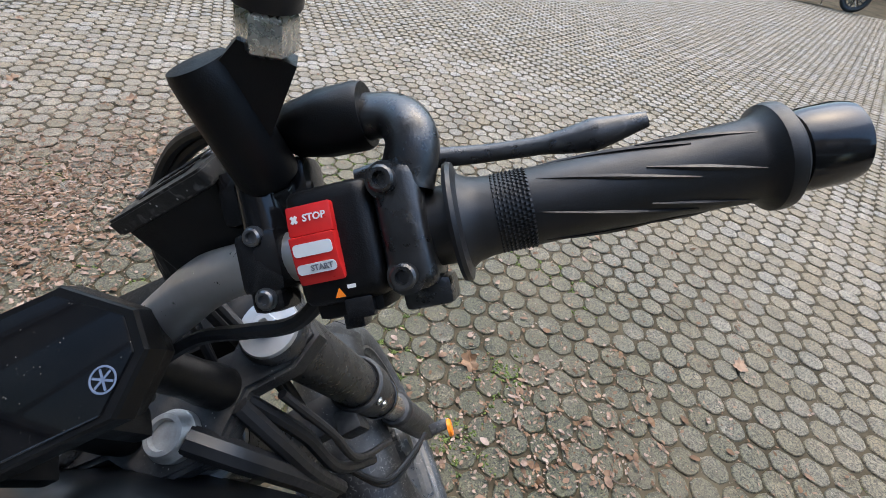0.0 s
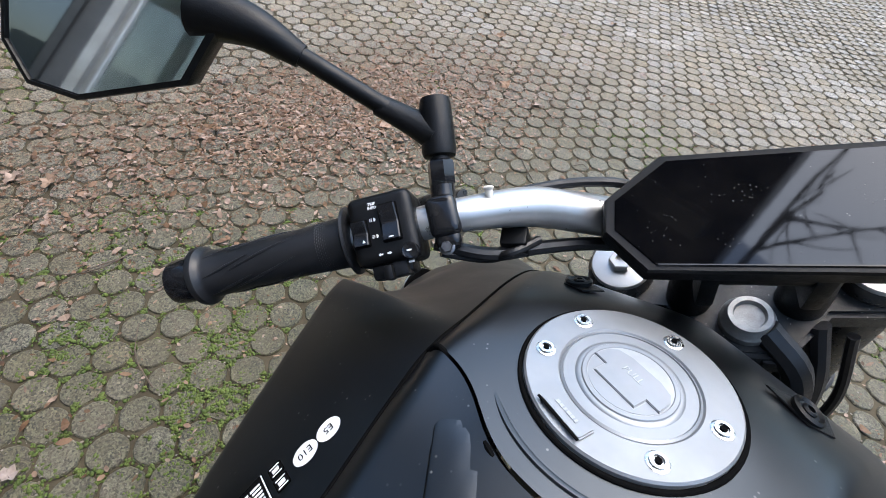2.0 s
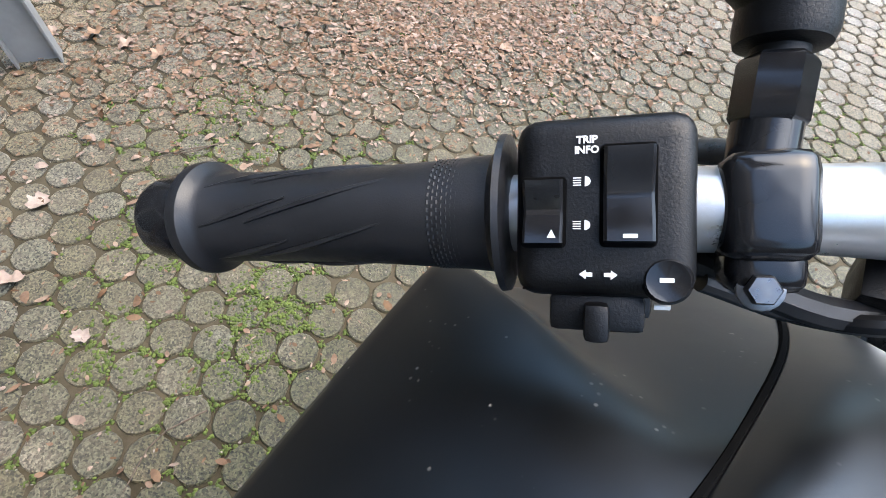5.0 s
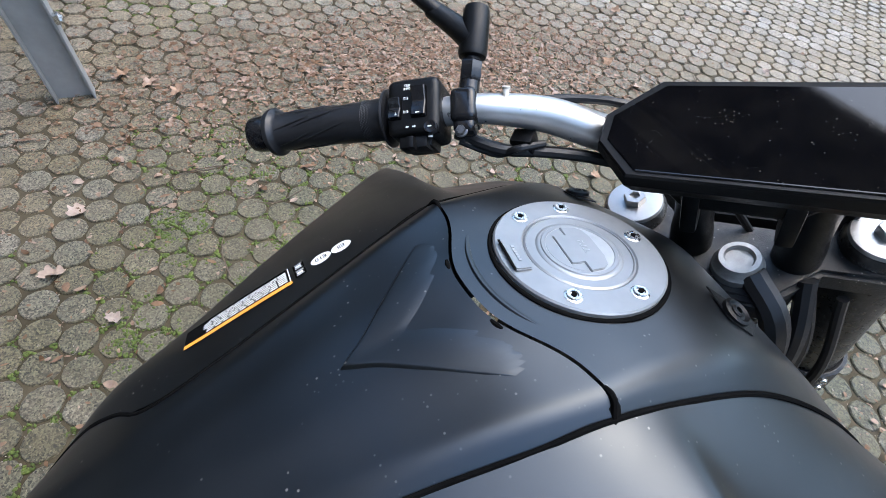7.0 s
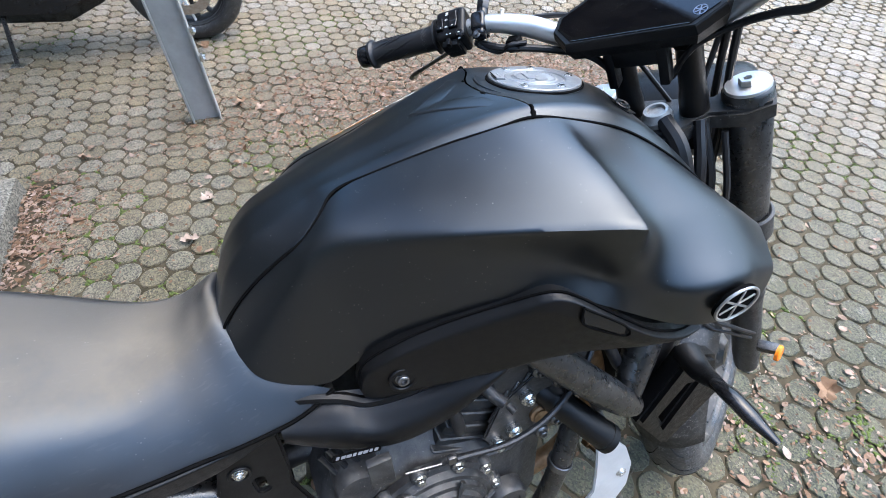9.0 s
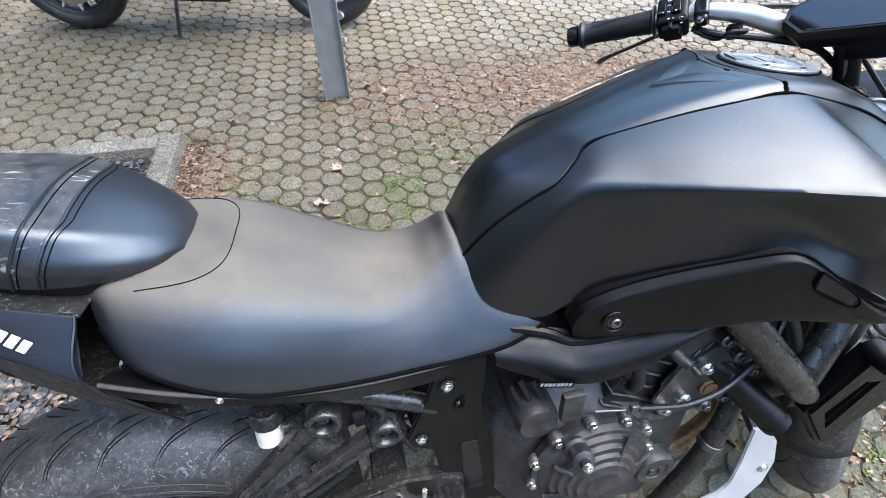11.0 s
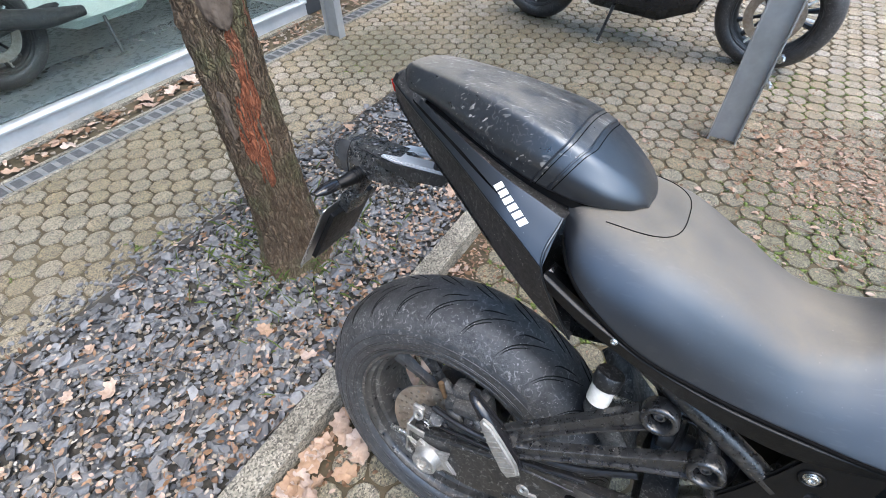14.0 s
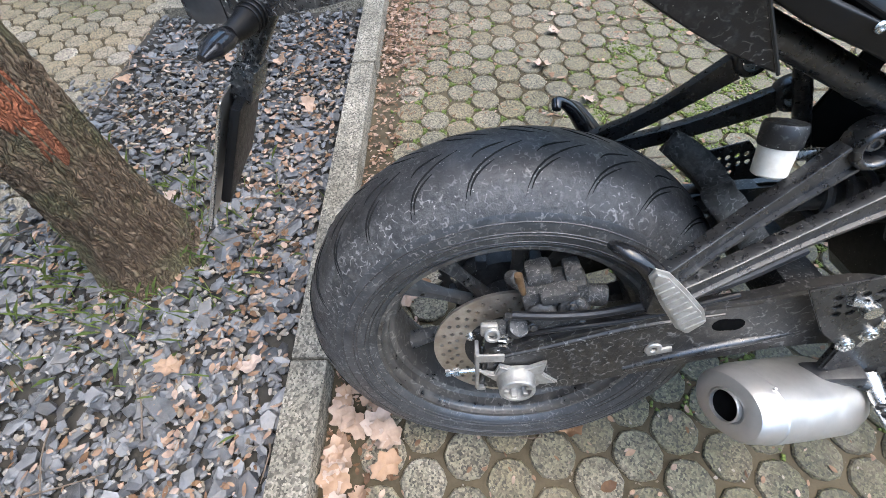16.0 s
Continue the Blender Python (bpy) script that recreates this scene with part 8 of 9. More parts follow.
hs3 = part("plate_lamp_housing", rings([[(x * f, y + (0.022 if z < -0.02 and y > -0.2 else 0), c + z * g) for x, z in hsec] for y, c, f, g in ((-0.312, 0.80, 0.93, 0.92), (-0.305, 0.801, 1.0, 1.0), (-0.25, 0.806, 1.0, 1.0), (-0.20, 0.811, 0.95, 0.92), (-0.178, 0.815, 0.8, 0.75))]), SCUFFED, moto, "scuffed black plate lamp housing", angle=28)
for x, y in ((0.006, -0.262), (0.006, -0.212), (-0.02, -0.262)):
    sp0 = (x, y, 0.8315 + 0.09 * (y + 0.26))
    part("housing_screw", join(ring_body(0.0085, 0.0058, 0.003, sp0, (0.05, -0.1, 1), 22, 0.0006), bolt(sp0, (0.05, -0.1, 1), 0.0038, 0.0022)), DARK_STEEL, hs3)
part("scuff_ridge", sweep([(0.024, -0.30, 0.822), (0.027, -0.24, 0.822), (0.024, -0.19, 0.824)], [0.0014, 0.0026, 0.0012], 6), PLASTIC_DUSTY, hs3)
part("plate_lamp", rings([[(x * f, y, c + z * f) for x, z in hsec] for y, c, f in ((-0.313, 0.80, 0.97), (-0.318, 0.799, 1.0), (-0.345, 0.795, 0.94), (-0.362, 0.792, 0.66))]), SIGNAL_LENS, hs3, "dark smoked lens", angle=28)
part("plate_stay", join(sweep([(0.0, -0.27, 0.785), (0.0, -0.30, 0.74), (0.0, -0.335, 0.685), (-0.005, -0.36, 0.63)], [0.028, 0.024, 0.024, 0.014], 10, flat=0.6), box((0.012, -0.318, 0.70), (0.06, 0.03, 0.045), 0.01, pose(0, 0, 0, -24, 0, 0))), SCUFFED, hs3)
pl = part("number_plate", plate(rounded(0.18, 0.176, 0.012), 0.002, Matrix.Translation((-0.046, -0.370, 0.622)) @ pose(0, 0, 0, 0, 0, 7) @ pose(0, 0, 0, 66, 0, 0), bevel=0.0005), PLATE_BACK, moto, "bare back of a small number plate")
part("plate_holder", join(box((-0.046, -0.352, 0.63), (0.15, 0.012, 0.13), 0.004, pose(0, 0, 0, 0, 0, 7) @ pose(0, 0, 0, -24, 0, 0))), PLASTIC, pl)
part("plate_rim", sweep([(0.0435, -0.322, 0.703), (0.0445, -0.393, 0.542)], 0.0022, 6), STEEL, pl)
for s in (1, -1):
    si = part("rear_indicator", join(sweep([(s * 0.022, -0.28, 0.776), (s * 0.05, -0.285, 0.771), (s * 0.078, -0.292, 0.767)], [0.015, 0.0135, 0.009], 14), *[ring_body(0.0165 - 0.001 * k, 0.01, 0.003, (s * (0.030 + 0.007 * k), -0.281 - 0.001 * k, 0.7745 - 0.001 * k), (s, -0.1, -0.1), 18, 0.001) for k in range(3)]), PLASTIC, moto, "black rear turn signal")
    part("lens_body", sweep([(s * 0.068, -0.291, 0.768), (s * 0.085, -0.296, 0.766), (s * 0.11, -0.300, 0.764), (s * 0.129, -0.302, 0.762)], [0.009, 0.0135, 0.0125, 0.005], 14, flat=0.7), GLOSS, si, "smoked signal lens")

# the tail stands a little out of line with the frame: its upper parts swing towards the far side
TAIL_PARTS = ("pillion_seat", "pillion_base", "strap_edge", "stitching", "tail_", "panel_", "letter_bar", "plate_carrier_arm", "flange", "arm_cap", "plate_lamp", "housing_screw", "scuff_ridge", "plate_stay", "rear_indicator", "lens_body")
for ob in moto.children_recursive:
    if ob.name.startswith(TAIL_PARTS):
        for v in ob.data.vertices:
            d = max(0.0, 0.06 - v.co.y)
            v.co.x -= 0.15 * d * d / (d + 0.04)

# ---- glass front, drain ----
ALU_DARK = mat("dark_frame", (0.02, 0.021, 0.022), (0.03, 0.03, 0.031), rough=0.45, scale=8)
CLADDING = mat("dark_grey_cladding", (0.035, 0.038, 0.042), (0.055, 0.058, 0.062), rough=0.6, scale=3, bump=0.1)
PANE_DARK = mat("dark_window_pane", (0.02, 0.026, 0.028), (0.028, 0.034, 0.036), rough=0.02, rvar=0.01, scale=2, spec=1.0)
bld = thing("building_front", "glazed showroom front with a grey aluminium frame", "building", PLACE, kind="structure")
part("sill_profile", box((0.6, -3.63, 0.055), (5.8, 0.10, 0.09), 0.004), ALU, bld, "grey aluminium sill")
part("sill_lip", box((0.6, -3.575, 0.105), (5.8, 0.03, 0.012), 0.003), ALU, bld)
part("plinth", box((0.6, -3.60, -0.01), (5.8, 0.14, 0.05), 0.004), KERB, bld)
for u in (-2.29, 0.9, 3.5):
    part("mullion", box((u, -3.63, 1.35), (0.07, 0.09, 2.5), 0.004), ALU, bld)
part("head_profile", box((0.6, -3.63, 2.62), (5.8, 0.1, 0.1), 0.004), ALU, bld)
for u0, u1 in ((-2.255, 0.865), (0.935, 3.465)):
    pane = part("window_pane", box(((u0 + u1) / 2, -3.64, 1.34), (u1 - u0, 0.012, 2.44), 0), GLASS, bld, "clear glass pane")
    pane.visible_shadow = False
part("wall_panel", box((-5.2, -3.66, 1.45), (5.8, 0.12, 2.9), 0.003), CLADDING, bld, "dark grey facade panel")
for k in range(3):
    wf = part("tall_window", box((-3.35 - 1.9 * k, -3.59, 1.5), (1.6, 0.04, 2.3), 0.006), ALU_DARK, bld, "dark framed tall window")
    for dx in (-0.39, 0.39):
        part("window_pane", box((-3.35 - 1.9 * k + dx, -3.567, 1.5), (0.7, 0.012, 2.16), 0.001), PANE_DARK, wf)
part("wall_above", box((0.0, -3.72, 4.7), (16, 0.2, 4.0), 0.003), CLADDING, bld, "dark grey facade cladding")
for k in range(7):
    wf = part("upper_window", box((-6.6 + 2.2 * k, -3.605, 4.6), (1.7, 0.05, 2.0), 0.006), ALU_DARK, bld, "dark framed upper window")
    for dx in (-0.4, 0.4):
        part("upper_pane", box((-6.6 + 2.2 * k + dx, -3.576, 4.6), (0.72, 0.012, 1.86), 0.001), PANE_DARK, wf)
room = thing("showroom", "dim showroom with a grey floor behind the glass", "room", PLACE, kind="structure")
part("dark_floor", box((0.6, -4.07, -0.02), (6.0, 0.78, 0.06), 0.002), FLOOR_IN, room, "dark floor strip")
part("light_floor", box((0.6, -6.5, -0.022), (6.0, 4.06, 0.06), 0.002), FLOOR_LIGHT, room)
part("back_wall", box((0.6, -8.5, 1.4), (6.0, 0.1, 2.9), 0.002), WALL, room)
for u in (-2.4, 3.6):
    part("side_wall", box((u, -6.1, 1.4), (0.1, 4.8, 2.9), 0.002), WALL, room)
part("room_ceiling", box((0.6, -6.1, 2.9), (6.1, 4.9, 0.1), 0.002), WALL, room)

canopy = thing("canopy", "dark flat canopy on steel posts over part of the yard", "canopy", PLACE, kind="structure")
part("deck", box((-4.76, -0.55, 3.70), (8.54, 1.10, 0.30), 0.004), CLADDING, canopy, "dark grey underside")
for v in (0.012, -1.112):
    part("fascia", box((-4.76, v, 3.70), (8.58, 0.02, 0.36), 0.003), ALU_DARK, canopy)
part("fascia", box((-0.478, -0.55, 3.70), (0.02, 1.10, 0.36), 0.003), ALU_DARK, canopy)
part("beam", box((-4.80, -0.56, 3.46), (8.4, 0.12, 0.18), 0.003), GALV, canopy)
part("beam", box((-2.05, -2.14, 3.46), (0.12, 2.9, 0.18), 0.003), GALV, canopy)

# dark tone that paints the shade inside the grate slots
GRATE_SLOT = mat("dark_grate_slot", (0.03, 0.033, 0.036), (0.06, 0.062, 0.064), rough=0.8, scale=30)
drain = thing("drain_channel", "narrow drainage channel with dark slotted grates", "drain", PLACE, kind="structure")
for v in (-3.335, -3.20):
    part("channel_edge", box((-1.0, v, -0.008), (9, 0.02, 0.03), 0.003), KERB, drain)
part("channel_bed", box((-1.0, -3.267, -0.03), (9, 0.12, 0.02), 0), SOOT_GAP_BLACK, drain)
for k in range(18):
    g = part("grate", box((-5.25 + 0.5 * k, -3.267, -0.004), (0.494, 0.112, 0.012), 0.002), GRATE, drain)
    if -3.2 < -5.25 + 0.5 * k < 1.2:
        for j in range(7):
            # bar laid on the grate, coloured dark like a shaded slot
            part("slot", box((-5.25 + 0.5 * k - 0.21 + 0.07 * j, -3.267, 0.0024), (0.045, 0.075, 0.0012), 0), GRATE_SLOT, g)
strip = part("gravel_strip", box((0.6, -3.44, -0.012), (8.6, 0.19, 0.02), 0.003), SOIL, None)
strip.matrix_basis = PLACE
tagged(strip, "strip of soil between the drain and the glass", "soil", kind="structure")
seam_line = part("paving_seam", box((-3.9, -2.21, -0.006), (4.3, 0.012, 0.012), 0.001), KERB, None)
seam_line.matrix_basis = PLACE
tagged(seam_line, "narrow concrete edging flush in the paving", "edging", kind="structure")


# ---- unseen hedges added to close the yard and darken low reflections ----
HEDGE_BACKDROP = mat("dark_backdrop_hedge", (0.02, 0.024, 0.012), (0.055, 0.05, 0.03), rough=0.9, scale=2.2, bump=1.0, bscale=14, spec=0.1)


def hedge(x0, y0, x1, y1, h):
    """A clipped hedge out of view, with an uneven face and top."""
    a, b = V((x0, y0, 0)), V((x1, y1, 0))
    n = int((b - a).length / 0.7)
    side = (b - a).normalized().cross(V((0, 0, 1)))
    out = []
    for i in range(n + 1):
        c = a + (b - a) * (i / n)
        ring = []
        for w, z in ((-0.8, 0), (-0.9, 0.5), (-0.7, 0.95), (0, 1.03), (0.7, 0.95), (0.9, 0.5), (0.8, 0)):
            k = 0.25 * noise.noise(V((i * 0.45, z * 5, w))) + 0.12 * noise.noise(V((i * 1.7, z * 11, w)))
            p = c + side * (w + k)
            ring.append((p.x, p.y, (z + 0.12 * k) * h))
        out.append(ring)
    ob = part("boundary_hedge", rings(out), HEDGE_BACKDROP, None, angle=60)
    tagged(ob, "unseen dark hedge added round the yard to darken reflections", "hedge", kind="structure")


# added backdrop: hides the bright horizon from the black paint
hedge(17, -10, 17, 34, 8.0)
hedge(17, 34, -14, 34, 8.0)
hedge(-14, 34, -14, -4, 7.0)
hedge(17, -10, 9, -10, 8.0)

# ---- a parked machine, for the yard and the showroom ----
def parked_motorcycle(m, label, body, rim_c, group):
    """Local frame: rear contact at the origin, heading +y, 1.5 m wheelbase."""
    p = thing("motorcycle", label, "motorcycle", m, group=group)
    for y in (0.0, 1.5):
        wm = Matrix.Translation((0, y, 0.31))
        wh = part("wheel", tyre(0.31, 0.15, 0.222, 64), TYRE, p, m=wm, angle=50)
        rim = wheel(wm, 0.219, 0.11, wh, 5, CAST, 0)
        part("disc", ring_body(0.15, 0.10, 0.005, (0.06, 0, 0), (1, 0, 0), 40), DISC, wh, m=wm)
        part("axle_cap", lathe([(0.02, 0), (0.02, 0.02), (0.014, 0.024)], (0.06, 0, 0), (1, 0, 0), 16), STEEL, wh, m=wm)
        for a in np.linspace(0.3, 6.58, 3, endpoint=False):
            for da in (-0.28, 0.28):
                part("rim_stripe", sweep([(0.052, 0.06 * math.cos(a), 0.06 * math.sin(a)), (0.05, 0.19 * math.cos(a + da), 0.19 * math.sin(a + da))], [0.011, 0.007], 6), rim_c, wh, m=wm)
    part("belly", rings([[(dx * w, y, z + dz * h) for dx, dz in ((-1, -0.6), (-0.6, -1), (0.6, -1), (1, -0.6), (1, 0.7), (0.7, 1), (-0.7, 1), (-1, 0.7))] for y, z, w, h in ((0.25, 0.36, 0.09, 0.08), (0.45, 0.34, 0.14, 0.15), (0.9, 0.36, 0.17, 0.18), (1.1, 0.42, 0.12, 0.16), (1.16, 0.5, 0.06, 0.1))]), body, p)
    part("tank", rings([[(dx * w, y, z + dz * h) for dx, dz in ((-1, -0.6), (-0.6, -1), (0.6, -1), (1, -0.6), (1, 0.5), (0.6, 1), (-0.6, 1), (-1, 0.5))] for y, z, w, h in ((0.5, 0.78, 0.07, 0.05), (0.62, 0.85, 0.13, 0.12), (0.9, 0.88, 0.16, 0.14), (1.08, 0.85, 0.12, 0.12), (1.2, 0.84, 0.08, 0.09))]), body, p)
    part("seat", rings([[(dx * w, y, z + dz * h) for dx, dz in ((-1, -1), (1, -1), (1, 0.3), (0.7, 1), (-0.7, 1), (-1, 0.3))] for y, z, w, h in ((-0.22, 0.93, 0.05, 0.03), (-0.1, 0.88, 0.1, 0.05), (0.3, 0.8, 0.14, 0.05), (0.55, 0.79, 0.1, 0.05))]), VINYL, p)
    for s in (1, -1):
        part("fork", sweep([(s * 0.1, 1.5, 0.31), (s * 0.1, 1.17, 1.0)], [0.026, 0.024], 14), CAST, p)
        part("swingarm", sweep([(s * 0.1, 0.0, 0.31), (s * 0.1, 0.52, 0.38)], [0.022, 0.03], 10), CAST, p)
        part("grip", sweep([(s * 0.12, 1.14, 1.06), (s * 0.38, 1.08, 1.06)], 0.015, 10), RUBBER, p)
    part("stand", sweep([(0.12, 0.62, 0.24), (0.2, 0.58, 0.02)], 0.011, 8), FRAME_BLACK, p)
    part("stand_foot", box((0.205, 0.58, 0.008), (0.05, 0.07, 0.01), 0.002), STEEL, p)
    part("muffler", sweep([(0.15, 0.5, 0.3), (0.16, 0.25, 0.33), (0.17, 0.02, 0.4)], [0.03, 0.055, 0.05], 18), CAST, p)
    part("headlamp", rings([[(x * f, y, 0.93 + z * f) for x, z in rounded(0.18, 0.16, 0.05)] for f, y in ((0.5, 1.24), (0.95, 1.3), (1.0, 1.36), (0.7, 1.4))]), body, p)
    part("mudguard", skin([[(0.08 * b, 1.5 + 0.325 * math.cos(a), 0.31 + (0.325 - 0.03 * b * b) * math.sin(a)) for b in np.linspace(-1, 1, 5)] for a in np.linspace(0.9, 2.6, 10)]), body, p).modifiers.new("thickness", "SOLIDIFY").thickness = 0.004
    return p


rear_at, front_at = uv(-3.13, -2.02), uv(-2.93, -0.46)
yaw = math.degrees(math.atan2(-(front_at - rear_at).x, (front_at - rear_at).y))
first = parked_motorcycle(Matrix.Translation(rear_at) @ pose(0, 0, 0, 0, 0, yaw) @ pose(0, 0, 0, 0, 3, 0), "black motorcycle parked beside a steel post", GLOSS, WHITE_PRINT, "parked machines")
far = copy_thing(first, pose(9.9, 12.3, 0, 0, 0, 60))
tagged(far, "dark motorcycle parked far across the paved yard")
PALE_BODY = mat("pale_green_fairing", (0.5, 0.58, 0.52), (0.6, 0.66, 0.6), rough=0.25, scale=8)
parked_motorcycle(PLACE @ pose(-0.55, -4.32, 0.012, 0, 0, 96), "pale green motorcycle on the showroom floor", PALE_BODY, STEEL, "showroom machines")

# ---- the tree in the bed ----
tree = thing("tree", "sturdy trunk with flaking red-brown bark and a healed scar", "tree", Matrix.Translation((-0.68, -1.72, 0.02)))
TOP_X, TOP_Y = -0.015, 0.0


def trunk_r(z, a):
    r = 0.082 + 0.045 * math.exp(-z / 0.10) + 0.012 * math.exp(-z / 0.5) - 0.008 * min(z, 2.2)
    r *= 1 + 0.06 * math.sin(2 * a + 1.0) + 0.05 * math.sin(5 * a + 2 * z) * math.exp(-z / 0.15)
    return r


def trunk_c(z):
    return V((TOP_X * z + 0.012 * math.sin(3.1 * z), TOP_Y * z + 0.012 * math.sin(2.3 * z + 1), z))


def bark_relief(a, z):
    q = V((math.cos(a) * 4.2, math.sin(a) * 4.2, z * 3.4))
    q = q + V(noise.noise_vector(q * 0.9)) * 0.5
    ridge = 1 - abs(noise.noise(q * 1.7)) * 2.2
    return 0.011 * max(0.0, ridge) ** 1.6 + 0.007 * abs(noise.noise(q * 5.3)) + 0.004 * abs(noise.noise(V((q.x * 2, q.y * 2, z * 34))))


def trunk_patch(a0, a1, z0, z1, lift, nu, nv, ragged=0.0):
    rows = []
    for i in range(nv + 1):
        z = z0 + (z1 - z0) * i / nv
        row = []
        for j in range(nu + 1):
            t = j / nu
            k = 1.0
            if ragged:
                k = max(0.05, math.sin(math.pi * i / nv) ** 0.5 * (1 + ragged * noise.noise(V((z * 9, 3.1, a0)))))
            a = (a0 + a1) / 2 + (t - 0.5) * (a1 - a0) * k
            r = trunk_r(z, a) + (bark_relief(a, z) if lift == 0 else lift * max(0.0, math.sin(math.pi * t)) ** 0.6 + 0.45 * bark_relief(a * 1.7, z))
            c = trunk_c(z)
            row.append((c.x + r * math.cos(a), c.y + r * math.sin(a), z))
        rows.append(row)
    return skin(rows)


tr = [[tuple(trunk_c(z) + V(((trunk_r(z, a) + bark_relief(a, z)) * math.cos(a), (trunk_r(z, a) + bark_relief(a, z)) * math.sin(a), 0))) for a in np.linspace(0, 2 * math.pi, 170, endpoint=False)] for z in np.linspace(-0.03, 2.4, 380)]
trunk = part("trunk", rings(tr), BARK, tree, angle=180)
part("peeled_bark", trunk_patch(0.36, 1.18, 0.38, 0.68, 0.008, 20, 60, 0.9), BARK_RED, trunk, "bare red patch of bark", angle=180)
part("peeled_bark", trunk_patch(0.75, 1.4, 0.60, 0.84, 0.008, 16, 60, 0.9), BARK_RED, trunk, angle=180)
part("peeled_bark", trunk_patch(1.75, 2.3, 0.78, 1.05, 0.006, 12, 40, 0.9), BARK_RED, trunk, angle=180)
part("healed_scar", trunk_patch(-0.02, 0.46, 0.55, 0.69, 0.010, 18, 36, 0.9), BARK_SCAR, trunk, "grey healed wound", angle=180)
part("healed_scar", trunk_patch(0.55, 1.45, 0.83, 0.96, 0.016, 24, 36, 0.6), BARK_SCAR, trunk, angle=180)
rt = random.Random(3)
crown = bmesh.new()


def limb(p, d, length, r, depth):
    """A crooked limb and its side twigs."""
    pts, q, dd = [p], p, d
    for _ in range(4):
        dd = (dd + V((rt.gauss(0, 0.16), rt.gauss(0, 0.16), rt.gauss(0.05, 0.1)))).normalized()
        q = q + dd * length / 4
        q = q - V((0.984, -0.177, 0)) * min(0.0, q.x * 0.984 - q.y * 0.177)     # clear of the canopy
        pts.append(q)
    out = [sweep(pts, [r, r * 0.45], 6 if depth < 2 else 4, cap=False, n=6)]
    if depth < 4:
        for k in range(4 if depth < 3 else 3):
            s = pts[1 + (k % 4)]
            e = (dd + V((rt.gauss(0, 0.7), rt.gauss(0, 0.7), rt.gauss(0.15, 0.4)))).normalized()
            out += limb(s, e, length * rt.uniform(0.5, 0.72), r * 0.5, depth + 1)
    return out


branches = []
c0 = trunk_c(2.35)
for k in range(5):
    a = radians(-85 + 38 * k)
    branches += limb(c0, V((math.cos(a) * 0.6, math.sin(a) * 0.6, 0.9)).normalized(), 1.6, 0.045, 1)
part("limbs", join(crown, *branches), BARK, tree, "bare winter branches")

# ---- slate chippings in the bed ----
ICO = bmesh.new()
bmesh.ops.create_icosphere(ICO, subdivisions=1, radius=1)
ICO.verts.ensure_lookup_table()
ico_v = np.array([v.co[:] for v in ICO.verts])
ico_f = np.array([[v.index for v in f.verts] for f in ICO.faces])
ICO.free()


def stones(centres, size, flat, spread=0.35):
    """Vertices of many irregular stones, one block for each centre."""
    k = len(centres)
    v = np.tile(ico_v[None], (k, 1, 1)) * (1 + rng.normal(0, spread * 0.5, (k, len(ico_v), 1)))
    v *= np.stack([size * rng.uniform(0.7, 1.5, k), size * rng.uniform(0.55, 1.0, k), size * flat * rng.uniform(0.6, 1.3, k)], 1)[:, None, :]
    lid = size * flat * 0.62
    v[:, :, 2] = np.clip(v[:, :, 2], -lid[:, None], lid[:, None])
    for axis, amp in ((0, 0.42), (1, 0.42), (2, np.pi)):
        a = rng.uniform(-amp, amp, k)
        c, s = np.cos(a)[:, None], np.sin(a)[:, None]
        i, j = [(1, 2), (2, 0), (0, 1)][axis]
        vi, vj = v[:, :, i].copy(), v[:, :, j].copy()
        v[:, :, i], v[:, :, j] = vi * c - vj * s, vi * s + vj * c
    return v + centres[:, None, :]


def place_rows(u, v, z):
    c, s = math.cos(radians(-10.2)), math.sin(radians(-10.2))
    return np.stack([u * c - v * s, u * s + v * c, z], 1)


def heap(name, label, category, u, v, z, size, flat, material, parent=None):
    pts = stones(place_rows(u, v, z), size, flat)
    k = len(pts)
    faces = (ico_f[None] + np.arange(k)[:, None, None] * len(ico_v)).reshape(-1, 3)
    ob = new(name, raw_mesh(name, pts.reshape(-1, 3), faces, material, smooth=False))
    if parent is not None:
        ob.parent = parent
    return tagged(ob, label, category, kind="stuff")


gravel = thing("gravel_bed", "bed of loose grey slate chippings mixed with leaves", "gravel", None, kind="stuff")
n = 8600
gu, gv = rng.uniform(-1.60, 1.5, n), rng.uniform(-2.22, -1.36, n)
gs = np.where(rng.random(n) < 0.35, rng.uniform(0.012, 0.024, n), rng.uniform(0.006, 0.013, n))
gs = np.where(gu < -0.75, gs * 0.72, gs * 1.06)
heap("chippings", "", "", gu, gv, 0.018 + rng.uniform(0, 0.014, n), gs, 0.55, SLATE, gravel)
n = 1500
far_rng = np.random.default_rng(9)
heap("chippings", "", "", far_rng.uniform(1.5, 3.0, 5200), far_rng.uniform(-2.22, -1.36, 5200), 0.018 + far_rng.uniform(0, 0.014, 5200), far_rng.uniform(0.009, 0.019, 5200), 0.55, SLATE, gravel)
su, sv = rng.uniform(-1.2, 1.5, n), -2.22 - np.abs(rng.normal(0, 0.10, n))
heap("spilled_chippings", "", "", su, sv, np.full(n, 0.004), rng.uniform(0.005, 0.013, n), 0.5, SLATE, gravel)
n = 2900
heap("pale_pebbles", "", "", rng.uniform(-1.2, 1.3, n), rng.uniform(-2.15, -1.37, n), 0.03 + rng.uniform(0, 0.006, n), rng.uniform(0.004, 0.009, n), 0.6, PEBBLE, gravel)
n = 500
